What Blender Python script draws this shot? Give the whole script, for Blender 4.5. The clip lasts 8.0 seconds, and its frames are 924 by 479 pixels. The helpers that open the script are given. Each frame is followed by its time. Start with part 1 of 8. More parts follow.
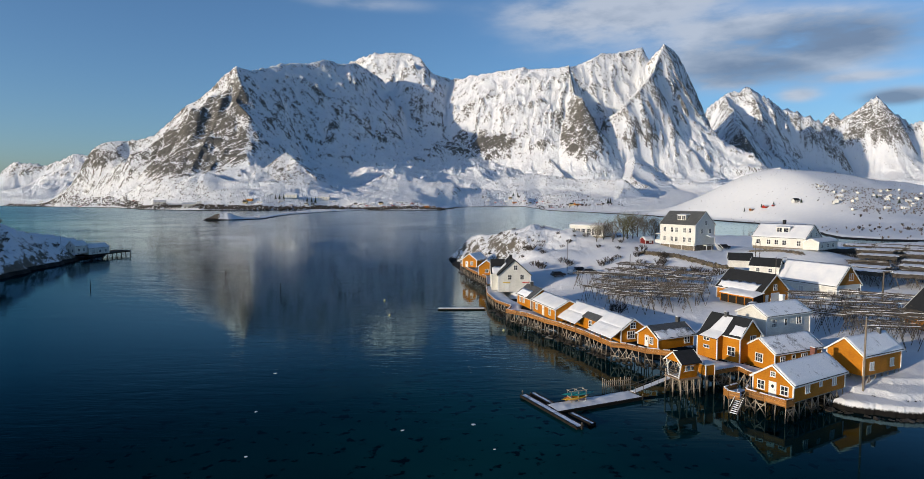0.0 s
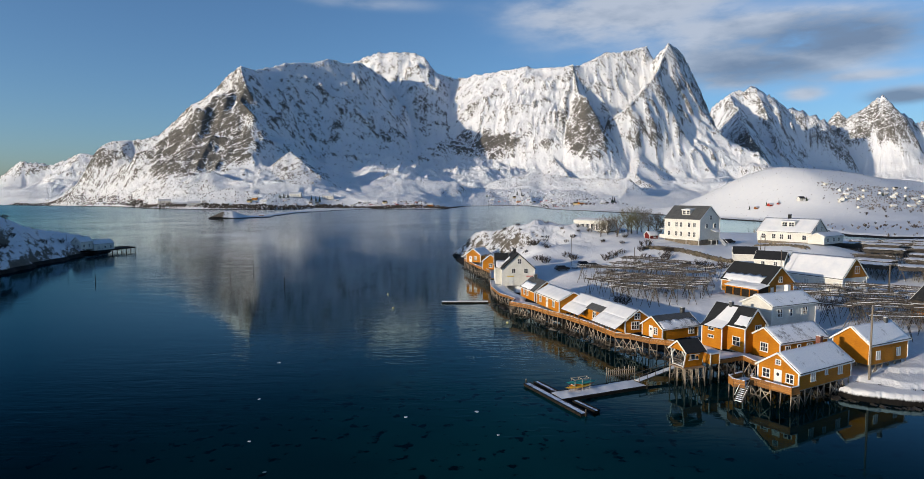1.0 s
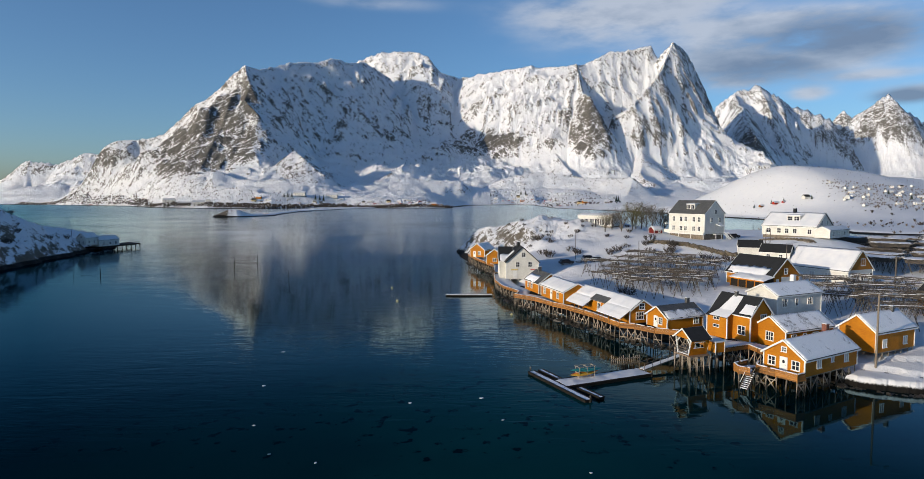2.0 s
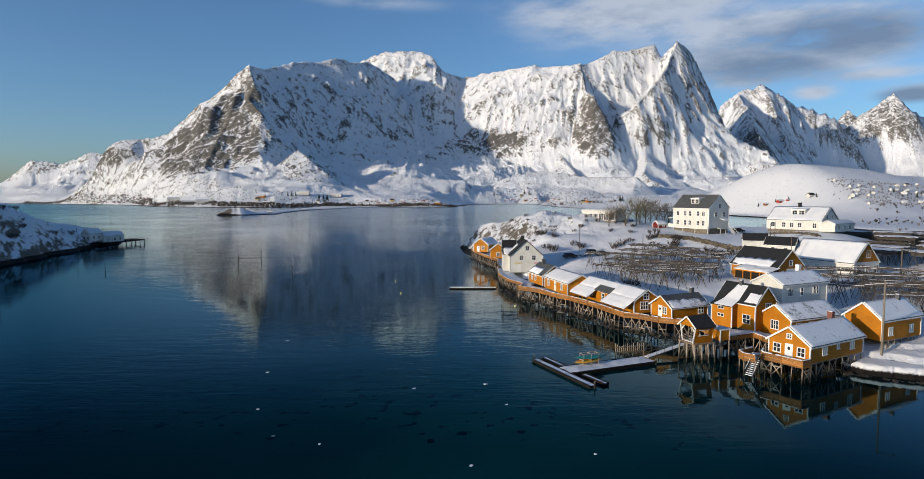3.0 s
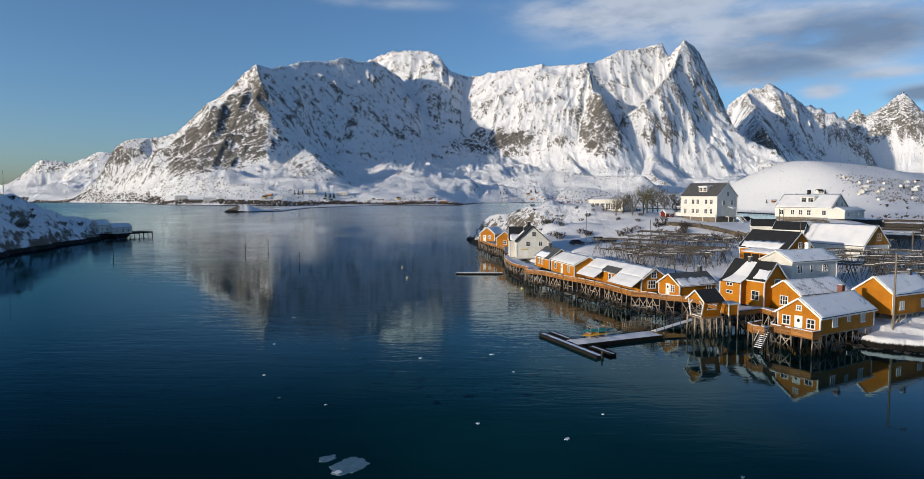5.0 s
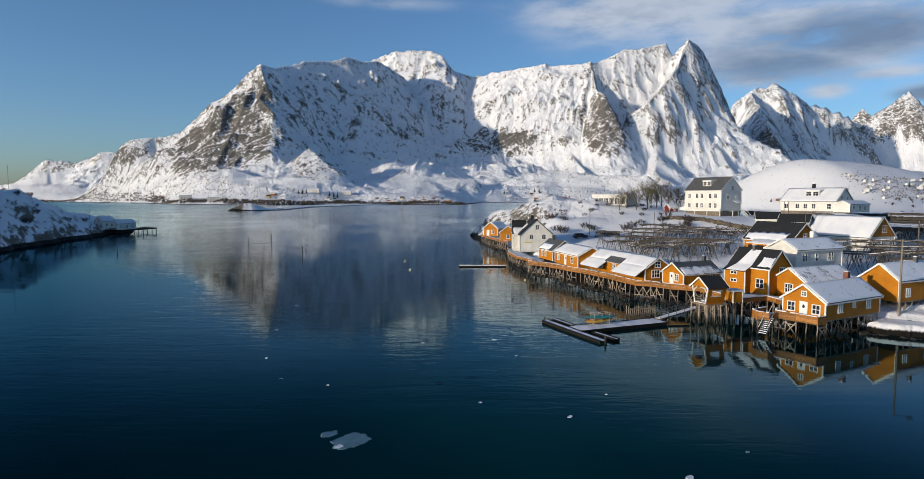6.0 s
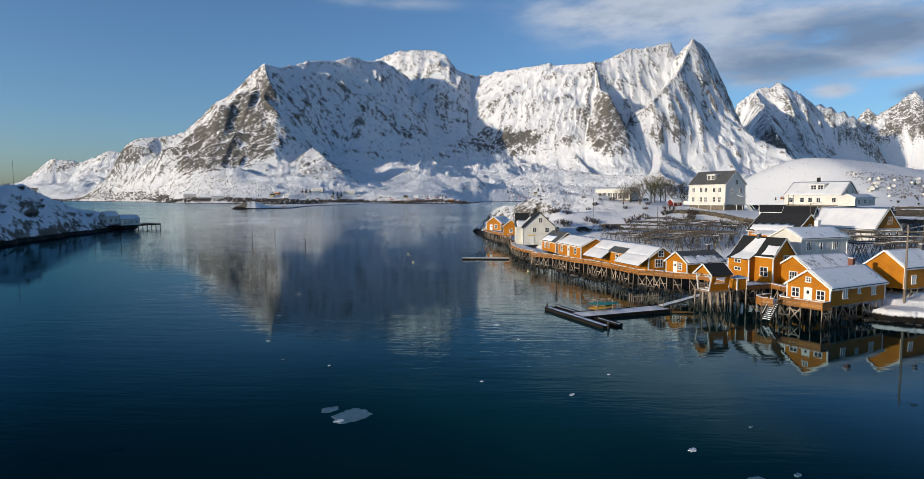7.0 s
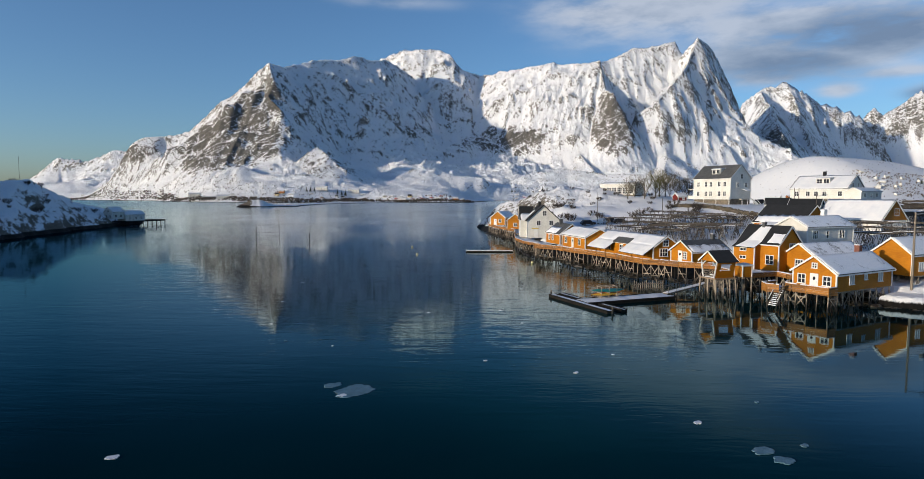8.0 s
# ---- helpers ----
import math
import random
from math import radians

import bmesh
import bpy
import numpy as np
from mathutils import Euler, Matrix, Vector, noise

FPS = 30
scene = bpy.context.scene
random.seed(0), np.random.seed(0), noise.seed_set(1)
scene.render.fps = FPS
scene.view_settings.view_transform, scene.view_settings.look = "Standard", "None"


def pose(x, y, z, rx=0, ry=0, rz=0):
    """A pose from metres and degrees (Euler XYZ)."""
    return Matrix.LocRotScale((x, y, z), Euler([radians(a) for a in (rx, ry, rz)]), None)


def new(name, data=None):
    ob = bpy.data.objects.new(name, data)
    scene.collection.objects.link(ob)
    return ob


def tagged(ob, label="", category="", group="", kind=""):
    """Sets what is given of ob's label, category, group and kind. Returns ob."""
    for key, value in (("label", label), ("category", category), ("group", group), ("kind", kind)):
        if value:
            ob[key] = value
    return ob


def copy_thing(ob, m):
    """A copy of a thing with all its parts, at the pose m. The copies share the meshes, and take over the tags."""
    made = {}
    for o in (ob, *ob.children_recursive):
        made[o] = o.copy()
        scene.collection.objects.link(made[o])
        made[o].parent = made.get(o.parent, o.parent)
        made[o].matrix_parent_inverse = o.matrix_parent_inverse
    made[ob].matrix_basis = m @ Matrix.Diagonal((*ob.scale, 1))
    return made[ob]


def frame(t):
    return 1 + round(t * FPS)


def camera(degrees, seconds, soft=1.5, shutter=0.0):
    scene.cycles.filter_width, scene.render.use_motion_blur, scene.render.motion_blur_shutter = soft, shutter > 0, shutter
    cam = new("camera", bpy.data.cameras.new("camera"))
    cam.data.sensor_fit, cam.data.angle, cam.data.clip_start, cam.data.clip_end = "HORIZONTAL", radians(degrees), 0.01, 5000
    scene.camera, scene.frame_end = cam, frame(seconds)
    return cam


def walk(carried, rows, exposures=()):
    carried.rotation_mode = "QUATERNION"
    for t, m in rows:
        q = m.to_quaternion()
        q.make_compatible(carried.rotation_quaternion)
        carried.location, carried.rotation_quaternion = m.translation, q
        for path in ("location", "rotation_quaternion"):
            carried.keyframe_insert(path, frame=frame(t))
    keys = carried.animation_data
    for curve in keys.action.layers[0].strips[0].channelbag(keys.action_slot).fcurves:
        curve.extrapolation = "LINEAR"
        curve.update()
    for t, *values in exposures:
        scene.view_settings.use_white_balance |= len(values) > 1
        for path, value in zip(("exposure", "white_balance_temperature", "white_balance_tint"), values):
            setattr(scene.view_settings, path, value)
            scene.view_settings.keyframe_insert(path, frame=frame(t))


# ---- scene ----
# the camera sinks straight down over the bay and turns slowly to its left
cam = camera(75.20, 8.0, soft=0.65)
PATH = [
    (0.0, pose(-0.00, -0.00, 31.30, 85.791, 0, 0.000) @ pose(0, 0, 0, 0, 0, -0.109)),
    (0.5, pose(0.03, 0.04, 30.38, 85.784, 0, 0.183) @ pose(0, 0, 0, 0, 0, -0.123)),
    (1.0, pose(0.06, 0.06, 29.50, 85.768, 0, 0.383) @ pose(0, 0, 0, 0, 0, -0.113)),
    (1.5, pose(0.01, 0.05, 28.57, 85.763, 0, 0.559) @ pose(0, 0, 0, 0, 0, -0.117)),
    (3.0, pose(-0.13, -0.02, 25.68, 85.751, 0, 1.060) @ pose(0, 0, 0, 0, 0, -0.105)),
    (3.5, pose(-0.18, -0.01, 24.70, 85.762, 0, 1.195) @ pose(0, 0, 0, 0, 0, -0.107)),
    (4.0, pose(-0.19, -0.05, 23.66, 85.779, 0, 1.363) @ pose(0, 0, 0, 0, 0, -0.103)),
    (4.5, pose(-0.19, -0.05, 22.63, 85.759, 0, 1.515) @ pose(0, 0, 0, 0, 0, -0.098)),
    (6.0, pose(-0.08, 0.09, 19.45, 85.799, 0, 2.006) @ pose(0, 0, 0, 0, 0, -0.079)),
    (6.5, pose(-0.05, 0.16, 18.46, 85.807, 0, 2.176) @ pose(0, 0, 0, 0, 0, -0.064)),
    (7.0, pose(0.09, 0.18, 17.41, 85.792, 0, 2.351) @ pose(0, 0, 0, 0, 0, -0.038)),
    (7.5, pose(0.11, 0.25, 16.38, 85.802, 0, 2.566) @ pose(0, 0, 0, 0, 0, -0.012)),
    (8.0, pose(0.13, 0.30, 15.38, 85.789, 0, 2.739) @ pose(0, 0, 0, 0, 0, 0.023)),
]
walk(cam, PATH, exposures=[(0.0, 0.10, 6480, 10), (8.0, 0.12, 6480, 10)])

# ---- sky and sun: low winter sun behind the camera's left shoulder ----
SUN_EL, SUN_AZ = 10.0, 57.8        # degrees; the light travels towards +x +y
world = bpy.data.worlds.new("sky")
scene.world = world
world.use_nodes = True
wn = world.node_tree
sky = wn.nodes.new("ShaderNodeTexSky")
sky.sky_type = "NISHITA"
sky.sun_disc = False
sky.sun_elevation = radians(SUN_EL)
sky.sun_rotation = radians(237.8)
sky.altitude = 20.0
sky.air_density, sky.dust_density, sky.ozone_density = 0.88, 1.0, 4.0
wn.nodes["Background"].inputs["Strength"].default_value = 0.15
wn.links.new(sky.outputs[0], wn.nodes["Background"].inputs["Color"])

sun = new("sun", bpy.data.lights.new("sun", "SUN"))
sun.data.energy, sun.data.angle, sun.data.color = 4.0, radians(0.6), (1.0, 0.86, 0.68)
travel = Vector((math.sin(radians(SUN_AZ)) * math.cos(radians(SUN_EL)), math.cos(radians(SUN_AZ)) * math.cos(radians(SUN_EL)), -math.sin(radians(SUN_EL))))
sun.rotation_mode = "QUATERNION"
sun.rotation_quaternion = travel.to_track_quat("-Z", "Y")
sun.location = (-300, -300, 200)


# ---- materials ----
def material(name):
    m = bpy.data.materials.new(name)
    m.use_nodes = True
    return m, m.node_tree.nodes, m.node_tree.links, m.node_tree.nodes["Principled BSDF"]


def node(nodes, kind, **values):
    n = nodes.new(kind)
    for key, v in values.items():
        n.inputs[key].default_value = v
    return n


def ramp(nodes, stops):
    n = nodes.new("ShaderNodeValToRGB")
    el = n.color_ramp.elements
    while len(el) < len(stops):
        el.new(0.5)
    for e, (p, c) in zip(el, stops):
        e.position, e.color = p, (*c, 1) if len(c) == 3 else c
    return n


def coat(name, dark, light, scale=2.0, rough=0.7, bump=0.3, fine=14.0, stretch=(1, 1, 1), metal=0.0, depth=0.02, vary=0.0):
    """A surface of two tones with coarse stains, fine grain and relief, in object space metres."""
    m, n, l, p = material(name)
    tc = n.new("ShaderNodeTexCoord")
    mp = n.new("ShaderNodeMapping")
    mp.inputs["Scale"].default_value = stretch
    l.new(tc.outputs["Object"], mp.inputs["Vector"])
    a = node(n, "ShaderNodeTexNoise", Scale=scale, Detail=6.0, Roughness=0.6)
    b = node(n, "ShaderNodeTexNoise", Scale=fine, Detail=4.0, Roughness=0.7)
    mix = n.new("ShaderNodeMath")
    mix.operation = "MULTIPLY_ADD"
    mix.inputs[1].default_value, mix.inputs[2].default_value = 0.5, 0.0
    add = n.new("ShaderNodeMath")
    add.operation = "MULTIPLY_ADD"
    add.inputs[1].default_value = 0.5
    l.new(mp.outputs[0], a.inputs["Vector"])
    l.new(mp.outputs[0], b.inputs["Vector"])
    l.new(b.outputs["Fac"], mix.inputs[0])
    l.new(a.outputs["Fac"], add.inputs[0])
    l.new(mix.outputs[0], add.inputs[2])
    r = ramp(n, [(0.36, dark), (0.64, light)])
    l.new(add.outputs[0], r.inputs[0])
    if vary:
        info = n.new("ShaderNodeObjectInfo")
        hsv = n.new("ShaderNodeHueSaturation")
        mr = node(n, "ShaderNodeMapRange")
        mr.inputs["To Min"].default_value, mr.inputs["To Max"].default_value = 1 - vary, 1 + vary
        l.new(info.outputs["Random"], mr.inputs[0])
        l.new(mr.outputs[0], hsv.inputs["Value"])
        l.new(r.outputs[0], hsv.inputs["Color"])
        l.new(hsv.outputs[0], p.inputs["Base Color"])
    else:
        l.new(r.outputs[0], p.inputs["Base Color"])
    bp = node(n, "ShaderNodeBump", Strength=bump, Distance=depth)
    l.new(add.outputs[0], bp.inputs["Height"])
    l.new(bp.outputs[0], p.inputs["Normal"])
    p.inputs["Roughness"].default_value, p.inputs["Metallic"].default_value = rough, metal
    return m


def boards(name, dark, light, width=0.16, axis="horizontal", rough=0.65):
    """Painted cladding boards: joints every `width` metres, weathered along the grain."""
    m, n, l, p = material(name)
    tc = n.new("ShaderNodeTexCoord")
    sep = n.new("ShaderNodeSeparateXYZ")
    l.new(tc.outputs["Object"], sep.inputs[0])
    if axis == "horizontal":
        run = sep.outputs["Z"]
        stretch = (0.6, 0.6, 8)
    else:
        s = n.new("ShaderNodeMath")
        l.new(sep.outputs["X"], s.inputs[0])
        l.new(sep.outputs["Y"], s.inputs[1])
        run = s.outputs[0]
        stretch = (8, 8, 0.6)
    fr = n.new("ShaderNodeMath")
    fr.operation = "DIVIDE"
    fr.inputs[1].default_value = width
    l.new(run, fr.inputs[0])
    saw = n.new("ShaderNodeMath")
    saw.operation = "FRACT"
    l.new(fr.outputs[0], saw.inputs[0])
    joint = ramp(n, [(0.0, (0.1,) * 3), (0.12, (0.9,) * 3), (1.0, (1.0,) * 3)])
    l.new(saw.outputs[0], joint.inputs[0])
    mp = n.new("ShaderNodeMapping")
    mp.inputs["Scale"].default_value = stretch
    l.new(tc.outputs["Object"], mp.inputs["Vector"])
    a = node(n, "ShaderNodeTexNoise", Scale=1.3, Detail=6.0, Roughness=0.65)
    b = node(n, "ShaderNodeTexNoise", Scale=0.45, Detail=3.0)
    l.new(mp.outputs[0], a.inputs["Vector"])
    l.new(tc.outputs["Object"], b.inputs["Vector"])
    add = n.new("ShaderNodeMath")
    l.new(a.outputs["Fac"], add.inputs[0])
    l.new(b.outputs["Fac"], add.inputs[1])
    r = ramp(n, [(0.36, dark), (0.62, light)])
    half = n.new("ShaderNodeMath")
    half.operation = "MULTIPLY"
    half.inputs[1].default_value = 0.5
    l.new(add.outputs[0], half.inputs[0])
    l.new(half.outputs[0], r.inputs[0])
    mul = n.new("ShaderNodeMix")
    mul.data_type, mul.blend_type = "RGBA", "MULTIPLY"
    mul.inputs["Factor"].default_value = 0.45
    l.new(r.outputs[0], mul.inputs[6])
    l.new(joint.outputs[0], mul.inputs[7])
    l.new(mul.outputs[2], p.inputs["Base Color"])
    bp = node(n, "ShaderNodeBump", Strength=0.5, Distance=0.02)
    l.new(joint.outputs[0], bp.inputs["Height"])
    l.new(bp.outputs[0], p.inputs["Normal"])
    p.inputs["Roughness"].default_value = rough
    p.inputs["Specular IOR Level"].default_value = 0.2
    return m


def snow_material():
    m, n, l, p = material("snow")
    tc = n.new("ShaderNodeTexCoord")
    a = node(n, "ShaderNodeTexNoise", Scale=0.35, Detail=6.0, Roughness=0.6)
    b = node(n, "ShaderNodeTexNoise", Scale=5.0, Detail=5.0, Roughness=0.6)
    l.new(tc.outputs["Object"], a.inputs["Vector"])
    l.new(tc.outputs["Object"], b.inputs["Vector"])
    r = ramp(n, [(0.3, (0.58, 0.60, 0.64)), (0.7, (0.72, 0.72, 0.72))])
    l.new(a.outputs["Fac"], r.inputs[0])
    l.new(r.outputs[0], p.inputs["Base Color"])
    add = n.new("ShaderNodeMath")
    add.operation = "MULTIPLY_ADD"
    add.inputs[1].default_value = 0.25
    l.new(b.outputs["Fac"], add.inputs[0])
    l.new(a.outputs["Fac"], add.inputs[2])
    bp = node(n, "ShaderNodeBump", Strength=0.35, Distance=0.25)
    l.new(add.outputs[0], bp.inputs["Height"])
    l.new(bp.outputs[0], p.inputs["Normal"])
    p.inputs["Roughness"].default_value = 0.75
    p.inputs["Specular IOR Level"].default_value = 0.25
    return m


def dusted(name, dark, light, level, rows=0.3):
    """Thin snow through which the courses of a roof or the boards of a pier show."""
    m, n, l, p = material(name)
    tc = n.new("ShaderNodeTexCoord")
    a = node(n, "ShaderNodeTexNoise", Scale=0.45, Detail=5.0, Roughness=0.65)
    b = node(n, "ShaderNodeTexNoise", Scale=7.0, Detail=4.0, Roughness=0.7)
    w = node(n, "ShaderNodeTexVoronoi", Scale=1.0 / rows)
    w.feature = "DISTANCE_TO_EDGE"
    for q in (a, b, w):
        l.new(tc.outputs["Object"], q.inputs["Vector"])

    def calc(op, x, y, z=0.0):
        k = n.new("ShaderNodeMath")
        k.operation = op
        for i, v in enumerate((x, y, z)):
            if isinstance(v, (int, float)):
                k.inputs[i].default_value = v
            else:
                l.new(v, k.inputs[i])
        return k.outputs[0]

    edge = calc("MINIMUM", calc("MULTIPLY", w.outputs["Distance"], 4.0), 1.0)
    s = calc("ADD", calc("MULTIPLY_ADD", a.outputs["Fac"], 1.9, calc("MULTIPLY", b.outputs["Fac"], 0.5)), calc("MULTIPLY", edge, 0.07))
    mr = n.new("ShaderNodeMapRange")
    mr.inputs["From Min"].default_value, mr.inputs["From Max"].default_value = level - 0.12, level + 0.16
    l.new(s, mr.inputs[0])
    under = ramp(n, [(0.35, dark), (0.65, light)])
    l.new(b.outputs["Fac"], under.inputs[0])
    top = ramp(n, [(0.3, (0.70, 0.73, 0.78)), (0.7, (0.90, 0.90, 0.90))])
    l.new(b.outputs["Fac"], top.inputs[0])
    mix = n.new("ShaderNodeMix")
    mix.data_type = "RGBA"
    l.new(mr.outputs[0], mix.inputs["Factor"])
    l.new(under.outputs[0], mix.inputs[6])
    l.new(top.outputs[0], mix.inputs[7])
    l.new(mix.outputs[2], p.inputs["Base Color"])
    bp = node(n, "ShaderNodeBump", Strength=0.5, Distance=0.06)
    l.new(calc("ADD", calc("MULTIPLY", edge, 0.25), calc("MULTIPLY", b.outputs["Fac"], 1.0)), bp.inputs["Height"])
    l.new(bp.outputs[0], p.inputs["Normal"])
    p.inputs["Roughness"].default_value = 0.75
    return m


def terrain_material(name, coarse, rock_dark, rock_light, level, soft, bump_m, speck=0.5, ledge=0.0, tide=0.8, cling=1.7, grit=0.35, white=1.0, veins=0.0):
    """Snow on the flatter parts, bare rock where it is steep; the attribute `rock` tells where a cliff keeps little snow."""
    m, n, l, p = material(name)
    tc = n.new("ShaderNodeTexCoord")
    geo = n.new("ShaderNodeNewGeometry")
    sep = n.new("ShaderNodeSeparateXYZ")
    l.new(geo.outputs["Normal"], sep.inputs[0])
    att = n.new("ShaderNodeAttribute")
    att.attribute_name = "rock"
    big = node(n, "ShaderNodeTexNoise", Scale=1.0 / coarse, Detail=10.0, Roughness=0.68)
    mp = n.new("ShaderNodeMapping")
    mp.inputs["Scale"].default_value = (1.0, 1.0, 0.35)
    l.new(tc.outputs["Object"], mp.inputs["Vector"])
    fine = node(n, "ShaderNodeTexNoise", Scale=7.5 / coarse, Detail=8.0, Roughness=0.8)
    l.new(mp.outputs[0], big.inputs["Vector"])
    l.new(mp.outputs[0], fine.inputs["Vector"])

    def math_(op, a, b, c=None):
        k = n.new("ShaderNodeMath")
        k.operation = op
        for i, v in enumerate((a, b, c)):
            if v is None:
                continue
            if isinstance(v, (int, float)):
                k.inputs[i].default_value = v
            else:
                l.new(v, k.inputs[i])
        return k.outputs[0]

    def stretched(sizes, turn, detail, rough_, warp=0.0, shift=0.0):
        """Noise whose patches have these sizes, in units of coarse, along axes turned by `turn`."""
        k = n.new("ShaderNodeMapping")
        k.vector_type = "TEXTURE"
        k.inputs["Scale"].default_value = tuple(q * coarse for q in sizes)
        k.inputs["Rotation"].default_value = turn
        k.inputs["Location"].default_value = (shift * 37.0, shift * 11.0, shift * 23.0)
        l.new(tc.outputs["Object"], k.inputs["Vector"])
        t = node(n, "ShaderNodeTexNoise", Scale=1.0, Detail=detail, Roughness=rough_, Distortion=warp)
        l.new(k.outputs[0], t.inputs["Vector"])
        return t.outputs["Fac"]

    steep = math_("MULTIPLY", math_("SUBTRACT", 1.0, sep.outputs["Z"]), cling)
    s = math_("MULTIPLY_ADD", att.outputs["Fac"], 0.65, steep)
    streak = 0.5
    s = math_("ADD", s, math_("MULTIPLY", math_("SUBTRACT", big.outputs["Fac"], 0.5), (0.22 if veins else 0.5) * speck * 2))
    s = math_("ADD", s, math_("MULTIPLY", math_("SUBTRACT", fine.outputs["Fac"], 0.5), 0.9 * speck * 2))
    if ledge:       # snow lies on slanting ledges, runs down the gullies and dusts the strata
        ln = stretched((1.0, 1.0, 0.32), (0.0, 0.6, 0.0), 5.0, 0.6)
        vn = stretched((0.3, 0.7, 1.6), (0.0, 0.25, 0.0), 4.0, 0.55)
        gn = stretched((0.55, 0.4, 0.16), (0.0, 0.75, 0.2), 6.0, 0.7)
        s = math_("ADD", s, math_("MULTIPLY", math_("SUBTRACT", ln, 0.5), ledge))
        s = math_("ADD", s, math_("MULTIPLY", math_("SUBTRACT", vn, 0.5), ledge))
        s = math_("ADD", s, math_("MULTIPLY", math_("SUBTRACT", gn, 0.5), ledge * 1.1))
        streak = math_("MULTIPLY_ADD", gn, 0.5, math_("ADD", vn, ln))
    if veins:       # thin broken ribs of rock down the fall line, then thin lines of snow on the ledges of bare faces
        for sizes, turn, amount in (((1.7, 1.0, 0.36), (0.0, 0.9, 0.0), 1.0), ((0.36, 0.6, 1.5), (0.0, 0.15, 0.0), 0.8), ((0.5, 0.4, 0.15), (0.0, 0.8, 0.0), 1.2)):
            kn = stretched(sizes, turn, 7.0, 0.62, 0.5)
            off = math_("ABSOLUTE", math_("SUBTRACT", kn, 0.5), 0.0)
            crack = math_("MAXIMUM", math_("MULTIPLY_ADD", off, -11.0, 1.0), -0.35)
            s = math_("MULTIPLY_ADD", crack, veins * amount, s)
            streak = math_("MULTIPLY_ADD", crack, 0.16 * amount, streak)
        shown = math_("MINIMUM", math_("MAXIMUM", math_("MULTIPLY_ADD", att.outputs["Fac"], 2.2, -0.5), 0.0), 1.0)
        for sizes, turn, amount in (((2.8, 2.0, 0.7), (0.0, -0.5, 0.0), 0.62), ((2.2, 2.0, 0.6), (0.0, 0.8, 0.0), 0.38)):
            kn = stretched(sizes, turn, 6.0, 0.5, 0.2, amount)
            off = math_("ABSOLUTE", math_("SUBTRACT", kn, 0.5), 0.0)
            line = math_("MAXIMUM", math_("MULTIPLY_ADD", off, -34.0, 1.0), 0.0)
            s = math_("SUBTRACT", s, math_("MULTIPLY", math_("MULTIPLY", line, amount), shown))
    mr = n.new("ShaderNodeMapRange")
    mr.inputs["From Min"].default_value, mr.inputs["From Max"].default_value = level - soft, level + soft
    l.new(s, mr.inputs[0])
    rockc = ramp(n, [(0.3, rock_dark), (0.7, rock_light)])
    l.new(fine.outputs["Fac"], rockc.inputs[0])
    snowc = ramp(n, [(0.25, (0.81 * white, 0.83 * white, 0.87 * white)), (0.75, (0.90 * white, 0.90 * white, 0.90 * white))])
    l.new(big.outputs["Fac"], snowc.inputs[0])
    mix = n.new("ShaderNodeMix")
    mix.data_type = "RGBA"
    l.new(mr.outputs[0], mix.inputs["Factor"])
    l.new(snowc.outputs[0], mix.inputs[6])
    l.new(rockc.outputs[0], mix.inputs[7])
    place = n.new("ShaderNodeSeparateXYZ")      # the weed-dark band that the tide leaves bare
    l.new(geo.outputs["Position"], place.inputs[0])
    low = n.new("ShaderNodeMapRange")
    low.inputs["From Min"].default_value, low.inputs["From Max"].default_value = tide * 0.85, tide * 1.15
    low.inputs["To Min"].default_value, low.inputs["To Max"].default_value = 1.0, 0.0
    damp = math_("MULTIPLY_ADD", math_("MAXIMUM", att.outputs["Fac"], 0.0), -1.25, place.outputs["Z"])
    l.new(math_("MULTIPLY_ADD", math_("SUBTRACT", fine.outputs["Fac"], 0.5), -tide * 1.2, damp), low.inputs[0])
    wet = n.new("ShaderNodeMix")
    wet.data_type = "RGBA"
    wet.inputs[7].default_value = (0.007, 0.006, 0.005, 1)
    l.new(low.outputs[0], wet.inputs["Factor"])
    l.new(mix.outputs[2], wet.inputs[6])
    l.new(wet.outputs[2], p.inputs["Base Color"])
    h = math_("MULTIPLY_ADD", fine.outputs["Fac"], grit, big.outputs["Fac"])
    h = math_("MULTIPLY_ADD", streak, 0.9, h)
    bp = node(n, "ShaderNodeBump", Strength=0.9, Distance=bump_m)
    l.new(h, bp.inputs["Height"])
    l.new(bp.outputs[0], p.inputs["Normal"])
    p.inputs["Roughness"].default_value = 0.85
    p.inputs["Specular IOR Level"].default_value = 0.2
    return m


